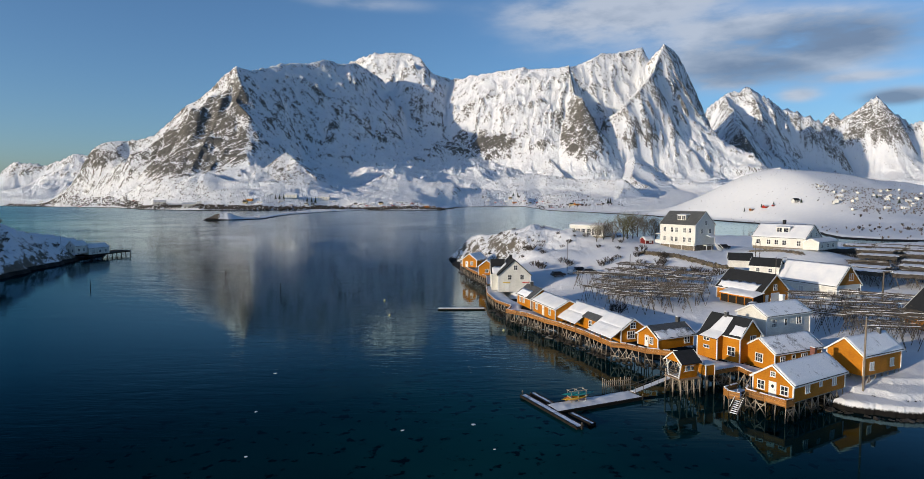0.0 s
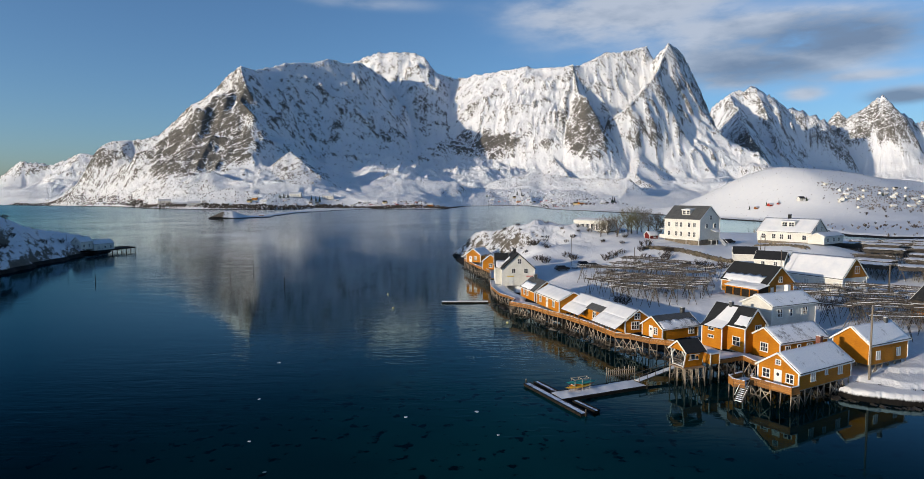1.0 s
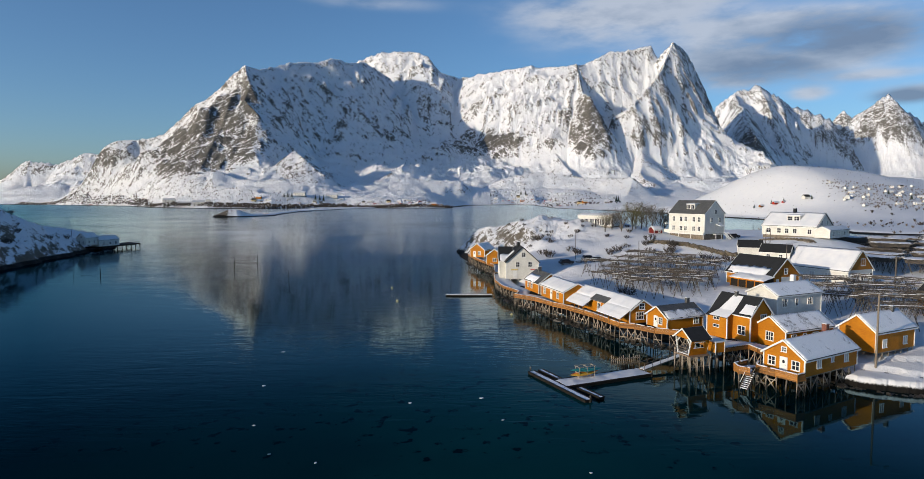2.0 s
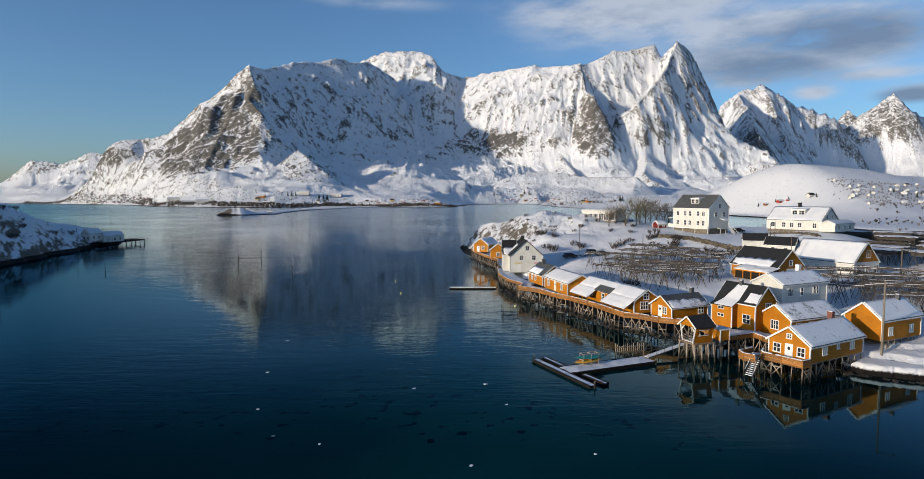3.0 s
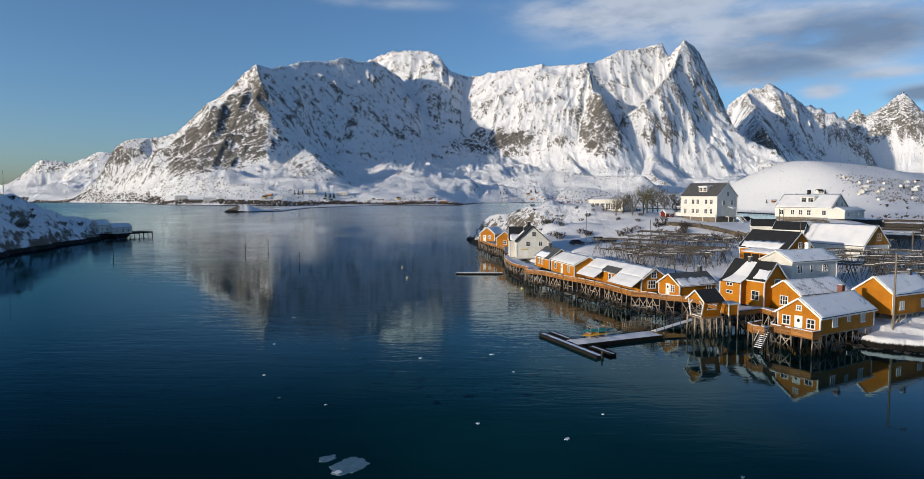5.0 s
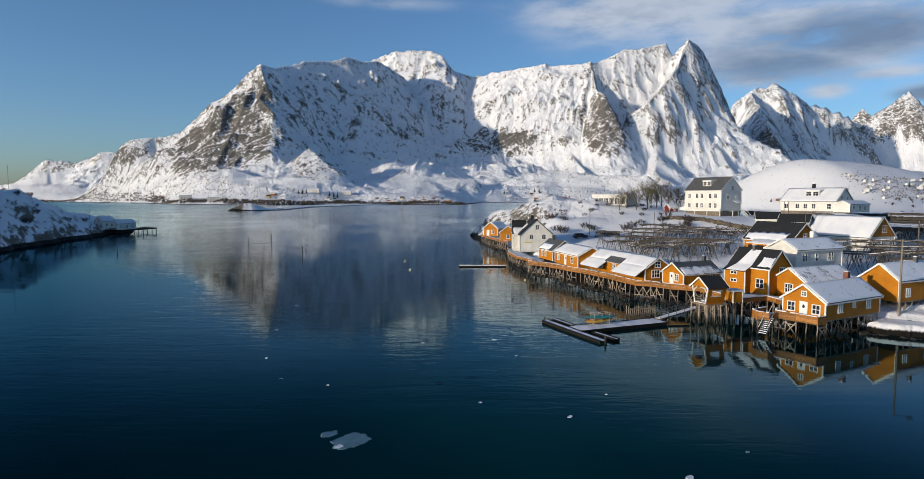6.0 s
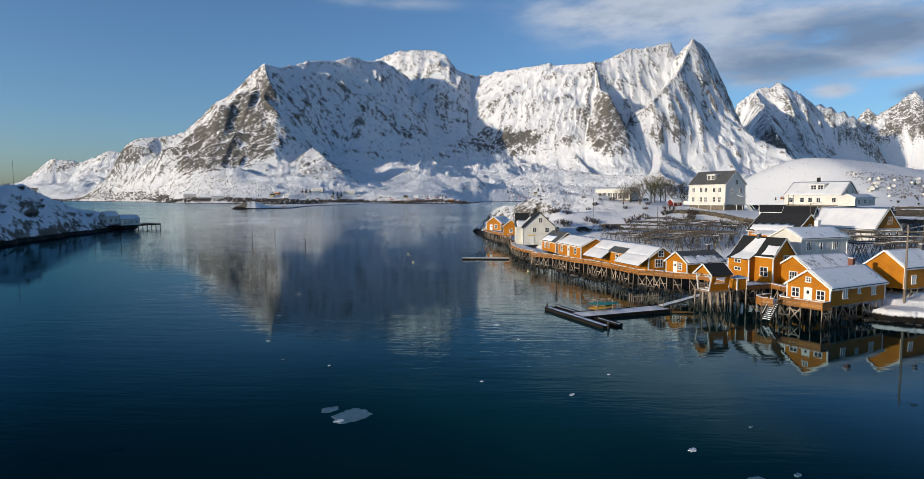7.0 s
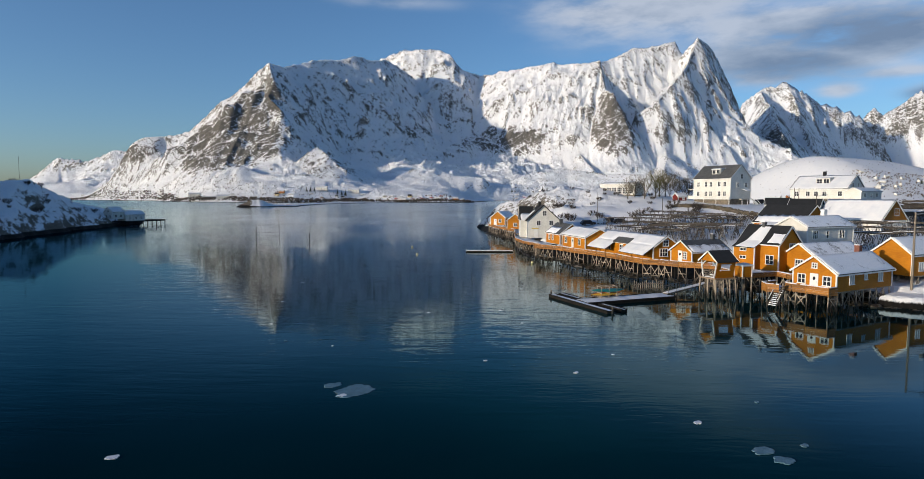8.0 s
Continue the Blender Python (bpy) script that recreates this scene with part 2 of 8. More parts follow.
def water_material():
    m, n, l, p = material("sea_water")
    tc = n.new("ShaderNodeTexCoord")
    deep = node(n, "ShaderNodeTexNoise", Scale=0.018, Detail=4.0, Roughness=0.55)
    l.new(tc.outputs["Object"], deep.inputs["Vector"])
    sep = n.new("ShaderNodeSeparateXYZ")        # a pale shoal under the middle of the bay, deep water beside it
    l.new(tc.outputs["Object"], sep.inputs[0])

    def calc(op, a, b, c=0.0):
        k = n.new("ShaderNodeMath")
        k.operation = op
        for i, v in enumerate((a, b, c)):
            if isinstance(v, (int, float)):
                k.inputs[i].default_value = v
            else:
                l.new(v, k.inputs[i])
        return k.outputs[0]

    dx = calc("MULTIPLY", calc("SUBTRACT", sep.outputs["X"], 2.0), 1 / 34)
    dy = calc("MULTIPLY", calc("SUBTRACT", sep.outputs["Y"], 60.0), 1 / 46)
    shoal = calc("POWER", 2.718, calc("MULTIPLY", calc("ADD", calc("MULTIPLY", dx, dx), calc("MULTIPLY", dy, dy)), -1.0))
    mid_tone = n.new("ShaderNodeMapRange")              # a paler body tone, rising from y 75 to 190
    mid_tone.inputs["From Min"].default_value, mid_tone.inputs["From Max"].default_value = 75.0, 190.0
    mid_tone.inputs["To Min"].default_value, mid_tone.inputs["To Max"].default_value = 0.0, 0.34
    l.new(sep.outputs["Y"], mid_tone.inputs[0])
    mid_fade = n.new("ShaderNodeMapRange")            # fading out again from y 230 to 330
    mid_fade.inputs["From Min"].default_value, mid_fade.inputs["From Max"].default_value = 230.0, 330.0
    mid_fade.inputs["To Min"].default_value, mid_fade.inputs["To Max"].default_value = 1.0, 0.0
    l.new(sep.outputs["Y"], mid_fade.inputs[0])
    tone = calc("ADD", calc("ADD", calc("MULTIPLY", shoal, 0.50), calc("MULTIPLY", mid_tone.outputs[0], mid_fade.outputs[0])), calc("MULTIPLY", calc("SUBTRACT", deep.outputs["Fac"], 0.5), 1.1))
    r = ramp(n, [(0.0, (0.0004, 0.008, 0.011)), (0.3, (0.0010, 0.018, 0.022)), (0.75, (0.0035, 0.050, 0.052))])
    l.new(tone, r.inputs[0])
    weed = node(n, "ShaderNodeTexNoise", Scale=0.5, Detail=3.5)            # dark weed beds on the bottom
    l.new(tc.outputs["Object"], weed.inputs["Vector"])
    wr = ramp(n, [(0.61, (1, 1, 1)), (0.67, (0.12, 0.12, 0.14))])
    bed = n.new("ShaderNodeMapRange")               # the beds lie on the outer flat of the shoal
    bed.inputs["From Min"].default_value, bed.inputs["From Max"].default_value = 50.0, 66.0
    bed.inputs["To Min"].default_value, bed.inputs["To Max"].default_value = -0.12, 0.02
    l.new(sep.outputs["Y"], bed.inputs[0])
    l.new(calc("ADD", weed.outputs["Fac"], bed.outputs[0]), wr.inputs[0])
    mul = n.new("ShaderNodeMix")
    mul.data_type, mul.blend_type = "RGBA", "MULTIPLY"
    mul.inputs["Factor"].default_value = 1.0
    l.new(r.outputs[0], mul.inputs[6])
    l.new(wr.outputs[0], mul.inputs[7])
    l.new(mul.outputs[2], p.inputs["Base Color"])
    heights = []
    for sx, sy, sc, amp in ((0.45, 1.9, 0.8, 0.085), (0.40, 1.6, 0.22, 0.20), (0.6, 1.2, 0.03, 0.35)):
        mp = n.new("ShaderNodeMapping")
        mp.inputs["Scale"].default_value = (sx, sy, 1)
        mp.inputs["Rotation"].default_value = (0, 0, 0.12 - sc * 0.4)
        l.new(tc.outputs["Object"], mp.inputs["Vector"])
        t = node(n, "ShaderNodeTexNoise", Scale=sc, Detail=3.0, Roughness=0.5, Distortion=0.6)
        l.new(mp.outputs[0], t.inputs["Vector"])
        k = n.new("ShaderNodeMath")
        k.operation = "MULTIPLY"
        k.inputs[1].default_value = amp
        l.new(t.outputs["Fac"], k.inputs[0])
        heights.append(k.outputs[0])
    tot = heights[0]
    for h in heights[1:]:
        k = n.new("ShaderNodeMath")
        l.new(tot, k.inputs[0])
        l.new(h, k.inputs[1])
        tot = k.outputs[0]
    calm = node(n, "ShaderNodeTexNoise", Scale=0.012, Detail=2.0)      # lanes of breeze and of calm
    l.new(tc.outputs["Object"], calm.inputs["Vector"])
    cr = n.new("ShaderNodeMapRange")
    cr.inputs["From Min"].default_value, cr.inputs["From Max"].default_value = 0.38, 0.66
    cr.inputs["To Min"].default_value, cr.inputs["To Max"].default_value = 0.05, 0.34
    l.new(calm.outputs["Fac"], cr.inputs[0])
    bp = node(n, "ShaderNodeBump", Distance=1.0)
    lee = n.new("ShaderNodeMapRange")               # still water in the lee of the quay
    lee.inputs["From Min"].default_value, lee.inputs["From Max"].default_value = 6.0, 34.0
    lee.inputs["To Min"].default_value, lee.inputs["To Max"].default_value = 1.0, 0.22
    l.new(calc("MULTIPLY_ADD", sep.outputs["Y"], -0.12, calc("ADD", sep.outputs["X"], 9.0)), lee.inputs[0])
    far = n.new("ShaderNodeMapRange")               # and more wind out on the open bay
    far.inputs["From Min"].default_value, far.inputs["From Max"].default_value = 160.0, 520.0
    far.inputs["To Min"].default_value, far.inputs["To Max"].default_value = 1.0, 2.0
    l.new(sep.outputs["Y"], far.inputs[0])
    l.new(calc("MULTIPLY", calc("MULTIPLY", cr.outputs[0], lee.outputs[0]), far.outputs[0]), bp.inputs["Strength"])
    l.new(tot, bp.inputs["Height"])
    l.new(bp.outputs[0], p.inputs["Normal"])
    # gloss over the dark body of the water: steeper looks get a reflection painted bluer and weaker
    p.inputs["Roughness"].default_value = 1.0
    p.inputs["Specular IOR Level"].default_value = 0.0
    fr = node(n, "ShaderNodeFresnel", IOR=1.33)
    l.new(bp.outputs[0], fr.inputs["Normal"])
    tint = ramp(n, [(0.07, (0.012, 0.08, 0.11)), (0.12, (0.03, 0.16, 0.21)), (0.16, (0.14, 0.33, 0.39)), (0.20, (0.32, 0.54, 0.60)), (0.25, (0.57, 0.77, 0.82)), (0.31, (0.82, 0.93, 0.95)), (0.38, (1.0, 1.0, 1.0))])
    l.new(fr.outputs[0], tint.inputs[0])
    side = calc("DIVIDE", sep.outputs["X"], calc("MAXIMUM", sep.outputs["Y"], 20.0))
    quay_side = n.new("ShaderNodeMapRange")             # reflection painted stronger towards the quay, weaker and bluer out in the bay
    quay_side.inputs["From Min"].default_value, quay_side.inputs["From Max"].default_value = -0.25, 0.46
    quay_side.interpolation_type = "SMOOTHSTEP"
    l.new(side, quay_side.inputs[0])
    quay_tint = n.new("ShaderNodeMix")
    quay_tint.data_type = "RGBA"
    quay_tint.inputs[7].default_value = (0.72, 0.91, 0.97, 1)
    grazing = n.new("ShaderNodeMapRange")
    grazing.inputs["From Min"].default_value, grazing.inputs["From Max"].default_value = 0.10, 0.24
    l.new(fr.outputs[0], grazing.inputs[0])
    l.new(calc("MULTIPLY", calc("MULTIPLY", quay_side.outputs[0], 0.85), grazing.outputs[0]), quay_tint.inputs["Factor"])
    l.new(tint.outputs[0], quay_tint.inputs[6])
    # the reflection's colour is painted dimmer and bluer on the bay's left side
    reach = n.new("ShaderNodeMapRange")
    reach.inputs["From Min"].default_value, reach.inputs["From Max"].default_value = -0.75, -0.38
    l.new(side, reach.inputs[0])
    left_dim = ramp(n, [(0.0, (0.25, 0.49, 0.57)), (1.0, (0.92, 0.98, 1.0))])
    l.new(reach.outputs[0], left_dim.inputs[0])
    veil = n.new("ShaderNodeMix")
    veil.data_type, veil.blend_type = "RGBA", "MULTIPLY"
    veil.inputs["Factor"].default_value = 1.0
    l.new(quay_tint.outputs[2], veil.inputs[6])
    l.new(left_dim.outputs[0], veil.inputs[7])
    gl = n.new("ShaderNodeBsdfGlossy")
    ruffle = n.new("ShaderNodeMapRange")            # wind-ruffled towards the far shore
    ruffle.inputs["From Min"].default_value, ruffle.inputs["From Max"].default_value = 240.0, 1100.0
    ruffle.inputs["To Min"].default_value, ruffle.inputs["To Max"].default_value = 0.03, 0.20
    l.new(calc("MULTIPLY_ADD", calc("SUBTRACT", calm.outputs["Fac"], 0.5), 500.0, sep.outputs["Y"]), ruffle.inputs[0])
    l.new(ruffle.outputs[0], gl.inputs["Roughness"])
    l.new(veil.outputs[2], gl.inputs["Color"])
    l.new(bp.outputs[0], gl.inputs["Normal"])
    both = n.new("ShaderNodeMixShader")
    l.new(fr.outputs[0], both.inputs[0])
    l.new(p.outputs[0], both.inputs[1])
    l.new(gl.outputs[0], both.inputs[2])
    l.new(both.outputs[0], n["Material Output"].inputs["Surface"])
    return m


SNOW = snow_material()
THIN_SNOW = dusted("thin_roof_snow", (0.05, 0.052, 0.052), (0.16, 0.16, 0.155), 0.90)
BARE_SNOW = dusted("blown_roof_snow", (0.05, 0.052, 0.052), (0.16, 0.16, 0.155), 1.04)
PIER_SNOW = dusted("trodden_pier_snow", (0.05, 0.04, 0.03), (0.16, 0.13, 0.10), 0.95, 0.45)
WATER = water_material()
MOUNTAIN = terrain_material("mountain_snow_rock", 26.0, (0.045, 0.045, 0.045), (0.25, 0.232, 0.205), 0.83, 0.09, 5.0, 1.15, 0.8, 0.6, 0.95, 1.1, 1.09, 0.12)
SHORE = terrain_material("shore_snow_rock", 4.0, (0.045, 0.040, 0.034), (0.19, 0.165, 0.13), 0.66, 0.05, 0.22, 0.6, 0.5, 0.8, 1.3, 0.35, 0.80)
OCHRE = boards("ochre_boards", (0.34, 0.118, 0.004), (0.47, 0.178, 0.006))
OCHRE_V = boards("ochre_upright_boards", (0.30, 0.112, 0.010), (0.41, 0.165, 0.018), axis="upright")
RUST = boards("rust_boards", (0.17, 0.058, 0.014), (0.26, 0.095, 0.022))
WHITE = boards("white_boards", (0.56, 0.545, 0.49), (0.69, 0.675, 0.62), width=0.14)
# the red boards darkened: the small shed's shade is in this colour
SHADED_RED = boards("shaded_red_boards", (0.10, 0.012, 0.010), (0.17, 0.022, 0.018), axis="upright")
RED = boards("red_boards", (0.28, 0.022, 0.014), (0.40, 0.04, 0.024), axis="upright")
TRIM = coat("white_trim_paint", (0.60, 0.60, 0.57), (0.74, 0.74, 0.71), rough=0.5, bump=0.1)
BLACKROOF = coat("black_roof_sheet", (0.005, 0.006, 0.007), (0.014, 0.015, 0.017), scale=1.2, rough=0.9, bump=0.2)
GREYROOF = coat("grey_slate_roof", (0.035, 0.038, 0.038), (0.10, 0.10, 0.098), scale=1.0, rough=0.7, bump=0.5)
GLASS = coat("dark_window_glass", (0.012, 0.015, 0.02), (0.03, 0.035, 0.045), rough=0.08, bump=0.03)
CURTAIN = coat("pale_curtain_behind_glass", (0.38, 0.38, 0.37), (0.55, 0.55, 0.53), scale=3.0, rough=0.12, bump=0.05, stretch=(5, 5, 0.5))
TIMBER = coat("weathered_timber", (0.06, 0.048, 0.036), (0.20, 0.165, 0.125), scale=1.6, fine=20, stretch=(1, 1, 0.25), vary=0.3)
PILE = coat("weedy_pile", (0.11, 0.088, 0.066), (0.32, 0.27, 0.21), scale=1.6, fine=20, stretch=(1, 1, 0.25), vary=0.4)
PALEWOOD = coat("pale_rack_wood", (0.22, 0.185, 0.14), (0.38, 0.32, 0.25), scale=2)
# near-black wet timber, also painted shade for inner stilts and the lean-to
WET_SHADED = coat("wet_and_shaded_timber", (0.006, 0.005, 0.004), (0.022, 0.018, 0.014), scale=2, vary=0.3)
WET_SHADED.node_tree.nodes["Principled BSDF"].inputs["Specular IOR Level"].default_value = 0.12
DECK = coat("deck_boards", (0.16, 0.10, 0.06), (0.34, 0.24, 0.15), scale=2, fine=30)
STONE = coat("foundation_stone", (0.06, 0.050, 0.036), (0.22, 0.18, 0.13), scale=1.5, bump=0.8, depth=0.06)
BRICK = coat("red_brick", (0.09, 0.03, 0.020), (0.20, 0.070, 0.042), scale=3, bump=0.5)
METAL = coat("galvanised_metal", (0.30, 0.31, 0.32), (0.48, 0.49, 0.50), rough=0.45, metal=0.8, bump=0.1)


def weed_line(m, level):
    """Dark weed and wet on timber below the tide line."""
    n, l = m.node_tree.nodes, m.node_tree.links
    p = n["Principled BSDF"]
    old = p.inputs["Base Color"].links[0].from_socket
    geo = n.new("ShaderNodeNewGeometry")
    sep = n.new("ShaderNodeSeparateXYZ")
    l.new(geo.outputs["Position"], sep.inputs[0])
    mr = n.new("ShaderNodeMapRange")
    mr.inputs["From Min"].default_value, mr.inputs["From Max"].default_value = level - 0.35, level + 0.35
    l.new(sep.outputs["Z"], mr.inputs[0])
    mix = n.new("ShaderNodeMix")
    mix.data_type = "RGBA"
    mix.inputs[6].default_value = (0.014, 0.012, 0.008, 1)
    l.new(mr.outputs[0], mix.inputs["Factor"])
    l.new(old, mix.inputs[7])
    l.new(mix.outputs[2], p.inputs["Base Color"])


weed_line(PILE, 0.95)
PARAPET = coat("weathered_ochre_boards", (0.17, 0.068, 0.012), (0.35, 0.148, 0.024), scale=1.2, fine=16, stretch=(0.6, 0.6, 5), vary=0.45)


# ---- mesh helpers ----
def part(name, data, mat, parent=None, label=""):
    """Links (verts, faces) as one mesh object, under its thing where there is one."""
    me = bpy.data.meshes.new(name)
    me.from_pydata([tuple(v) for v in data[0]], [], data[1])
    me.materials.append(mat)
    ob = new(name, me)
    if parent:
        ob.parent = parent
    if label:
        tagged(ob, label)
    return ob


def thing(name, m, label, category, group="", kind=""):
    ob = new(name)
    ob.matrix_basis = m
    return tagged(ob, label, category, group, kind)


def join(*pieces):
    verts, faces = [], []
    for v, f in pieces:
        k = len(verts)
        verts += [tuple(q) for q in v]
        faces += [tuple(i + k for i in g) for g in f]
    return verts, faces


def box(x0, x1, y0, y1, z0, z1):
    v = [(x, y, z) for z in (z0, z1) for y in (y0, y1) for x in (x0, x1)]
    return v, [(0, 2, 3, 1), (4, 5, 7, 6), (0, 1, 5, 4), (2, 6, 7, 3), (0, 4, 6, 2), (1, 3, 7, 5)]


def beam(a, b, w, h=None):
    """A squared timber from a to b."""
    a, b = Vector(a), Vector(b)
    h = w if h is None else h
    d = (b - a).normalized()
    side = d.cross(Vector((0, 0, 1)))
    side = Vector((1, 0, 0)) if side.length < 0.01 else side.normalized()
    up = side.cross(d)
    v = [p + side * (sx * w / 2) + up * (sy * h / 2) for p in (a, b) for sx, sy in ((-1, -1), (1, -1), (1, 1), (-1, 1))]
    return v, [(0, 1, 2, 3), (7, 6, 5, 4), (0, 4, 5, 1), (1, 5, 6, 2), (2, 6, 7, 3), (3, 7, 4, 0)]


def rod(a, b, r0, r1=None, n=6):
    """A round pole, slightly tapered."""
    a, b = Vector(a), Vector(b)
    r1 = r0 if r1 is None else r1
    d = (b - a).normalized()
    side = d.cross(Vector((0, 0, 1)))
    side = Vector((1, 0, 0)) if side.length < 0.01 else side.normalized()
    up = side.cross(d)
    v = []
    for p, r in ((a, r0), (b, r1)):
        v += [p + (side * math.cos(6.2832 * i / n) + up * math.sin(6.2832 * i / n)) * r for i in range(n)]
    f = [(i, (i + 1) % n, n + (i + 1) % n, n + i) for i in range(n)]
    return v, f + [tuple(range(n - 1, -1, -1)), tuple(range(n, 2 * n))]


# ---- lattice noise for the ground ----
def lattice(ix, iy, seed):
    h = (ix.astype(np.int64) * 374761393 + iy.astype(np.int64) * 668265263 + seed * 1442695041) & 0xFFFFFFFF
    h = ((h ^ (h >> 13)) * 1274126177) & 0xFFFFFFFF
    return ((h ^ (h >> 16)) & 0xFFFF) / 65535.0


def noise2(x, y, seed=0):
    ix, iy = np.floor(x), np.floor(y)
    fx, fy = x - ix, y - iy
    fx, fy = fx * fx * fx * (fx * (fx * 6 - 15) + 10), fy * fy * fy * (fy * (fy * 6 - 15) + 10)
    a, b = lattice(ix, iy, seed), lattice(ix + 1, iy, seed)
    c, d = lattice(ix, iy + 1, seed), lattice(ix + 1, iy + 1, seed)
    return (a * (1 - fx) + b * fx) * (1 - fy) + (c * (1 - fx) + d * fx) * fy


def fbm(x, y, octaves=5, seed=0, gain=0.5):
    t, amp, tot = 0.0, 1.0, 0.0
    for o in range(octaves):
        t = t + amp * noise2(x * 2 ** o + 17.3 * o, y * 2 ** o - 9.1 * o, seed + o)
        tot += amp
        amp *= gain
    return t / tot


def ridged(x, y, octaves=4, seed=0):
    t, amp, tot = 0.0, 1.0, 0.0
    for o in range(octaves):
        t = t + amp * (1 - np.abs(2 * noise2(x * 2 ** o + 5.7 * o, y * 2 ** o + 3.3 * o, seed + o) - 1))
        tot += amp
        amp *= 0.5
    return t / tot


def inside(px, py, poly):
    """Signed distance to a shoreline, positive on land."""
    best = np.full(px.shape, 1e9)
    odd = np.zeros(px.shape, bool)
    for (x0, y0), (x1, y1) in zip(poly, poly[1:] + poly[:1]):
        dx, dy = x1 - x0, y1 - y0
        t = np.clip(((px - x0) * dx + (py - y0) * dy) / (dx * dx + dy * dy), 0, 1)
        best = np.minimum(best, (px - x0 - t * dx) ** 2 + (py - y0 - t * dy) ** 2)
        if y0 != y1:
            odd ^= ((y0 > py) != (y1 > py)) & (px < (x1 - x0) * (py - y0) / (y1 - y0) + x0)
    return np.sqrt(best) * np.where(odd, 1, -1)


def smooth(a, b, x):
    t = np.clip((x - a) / (b - a), 0, 1)
    return t * t * (3 - 2 * t)


# ---- ground: shores, hills and mountains as one height function ----
PENINSULA = [(-6, 293), (-3, 257), (3, 230), (9, 205), (13, 180), (13, 160), (16, 150), (20, 140), (25, 130), (31, 120), (36, 113), (43, 108), (48, 101), (52, 94), (54, 87), (57, 84.5), (61, 82.5), (66, 82), (80, 80), (120, 70), (300, 55), (420, 100), (420, 330), (305, 340), (230, 345), (200, 395), (140, 395), (90, 330), (40, 312), (5, 310)]
ISLAND = [(-168, 206), (-173, 223), (-179, 250), (-183, 271), (-191, 303), (-188, 318), (-205, 345), (-300, 370), (-460, 380), (-460, 90), (-200, 90), (-165, 160)]
EAST_LAND = [(178, 1244), (227, 1072), (263, 970), (294, 817), (309, 722), (322, 646), (318, 600), (281, 472), (267, 430), (285, 404), (320, 394), (500, 390), (1700, 450), (2600, 2500), (200, 2500), (170, 1600)]
FAR_LAND = [(-1453, 1890), (-1222, 1770), (-902, 1575), (-730, 1368), (-545, 1262), (-419, 1245), (-293, 1330), (-180, 1275), (-30, 1262), (0, 1560), (130, 1700), (180, 1600), (240, 1700), (1500, 1700), (4600, 2500), (4600, 5200), (-4200, 5200), (-4200, 2200), (-2600, 2000)]
CAUSEWAY = [(-332, 765), (-300, 772), (-262, 820), (-272, 838), (-284, 1000), (-250, 1180), (-200, 1290), (-330, 1320), (-318, 1100), (-312, 900)]

# heights on the peninsula and on the island: x, y, z
KNOLLS = [(18, 172, 3.2), (35, 188, 6.5), (4, 262, 12), (16, 248, 17.0), (28, 244, 18.6), (42, 238, 17.6), (55, 250, 17), (62, 230, 15.5), (6, 226, 4.4), (14, 214, 6), (32, 216, 11.5), (73, 200, 12.4), (107, 190, 14.2), (80, 160, 10.2), (92, 146, 6.2), (70, 134, 6.4), (58, 108, 4.6), (45, 115, 3.4), (35, 135, 3.0), (50, 150, 4.5)]
KNOLLS += [(60, 165, 6.5), (60, 88, 2.1), (66, 94, 3.0), (85, 92, 3.8), (80, 115, 5.0), (110, 120, 5.6), (30, 150, 3.4), (120, 165, 7.5), (180, 220, 6), (150, 300, 3), (300, 200, 6), (140, 255, 4), (105, 290, 3), (80, 275, 5), (200, 320, 2.5), (55, 285, 6), (130, 222, 8), (120, 340, 2.5), (96, 215, 12.5), (70, 222, 13.5)]
ISLE_TOPS = [(-205, 261, 22), (-218, 222, 31), (-215, 285, 13), (-200, 318, 2.5), (-195, 304, 3.0), (-186, 250, 6), (-178, 215, 7), (-260, 300, 14), (-300, 200, 36)]

# crest lines: name, group, steepness of the upper face, its depth, fall below it, bareness of the rock, points
CRESTS = []
BARE = []


def crest(name, group, steep, depth, fall, bare, *points):
    CRESTS.append((name, group, steep, depth, fall, bare, points))


def bare_cliff(x, y, z, wide, high, amount):
    BARE.append((x, y, z, wide, high, amount))


crest("west_range", 0, 1.0, 90, 0.45, 0.12, (-1982, 2300, 54), (-1841, 2300, 72), (-1697, 2300, 162), (-1593, 2300, 148), (-1488, 2300, 193), (-1373, 2300, 183))
crest("west_shoulder", 0, 0.9, 100, 0.5, 0.26, (-1290, 1720, 60), (-1213, 1750, 106), (-1147, 1800, 149), (-1075, 1850, 192), (-1038, 1900, 196))
crest("west_peak", 0, 1.38, 270, 0.55, 0.138, (-1038, 1900, 196), (-962, 1900, 215), (-884, 1900, 288), (-816, 1900, 352), (-748, 1900, 419), (-709, 1900, 436))
crest("west_crest", 0, 1.25, 230, 0.55, 0.013, (-709, 1900, 436), (-683, 1980, 435), (-639, 2090, 476), (-566, 2205, 511), (-508, 2282, 543), (-455, 2352, 540), (-425, 2430, 552), (-388, 2520, 562), (-335, 2600, 535))
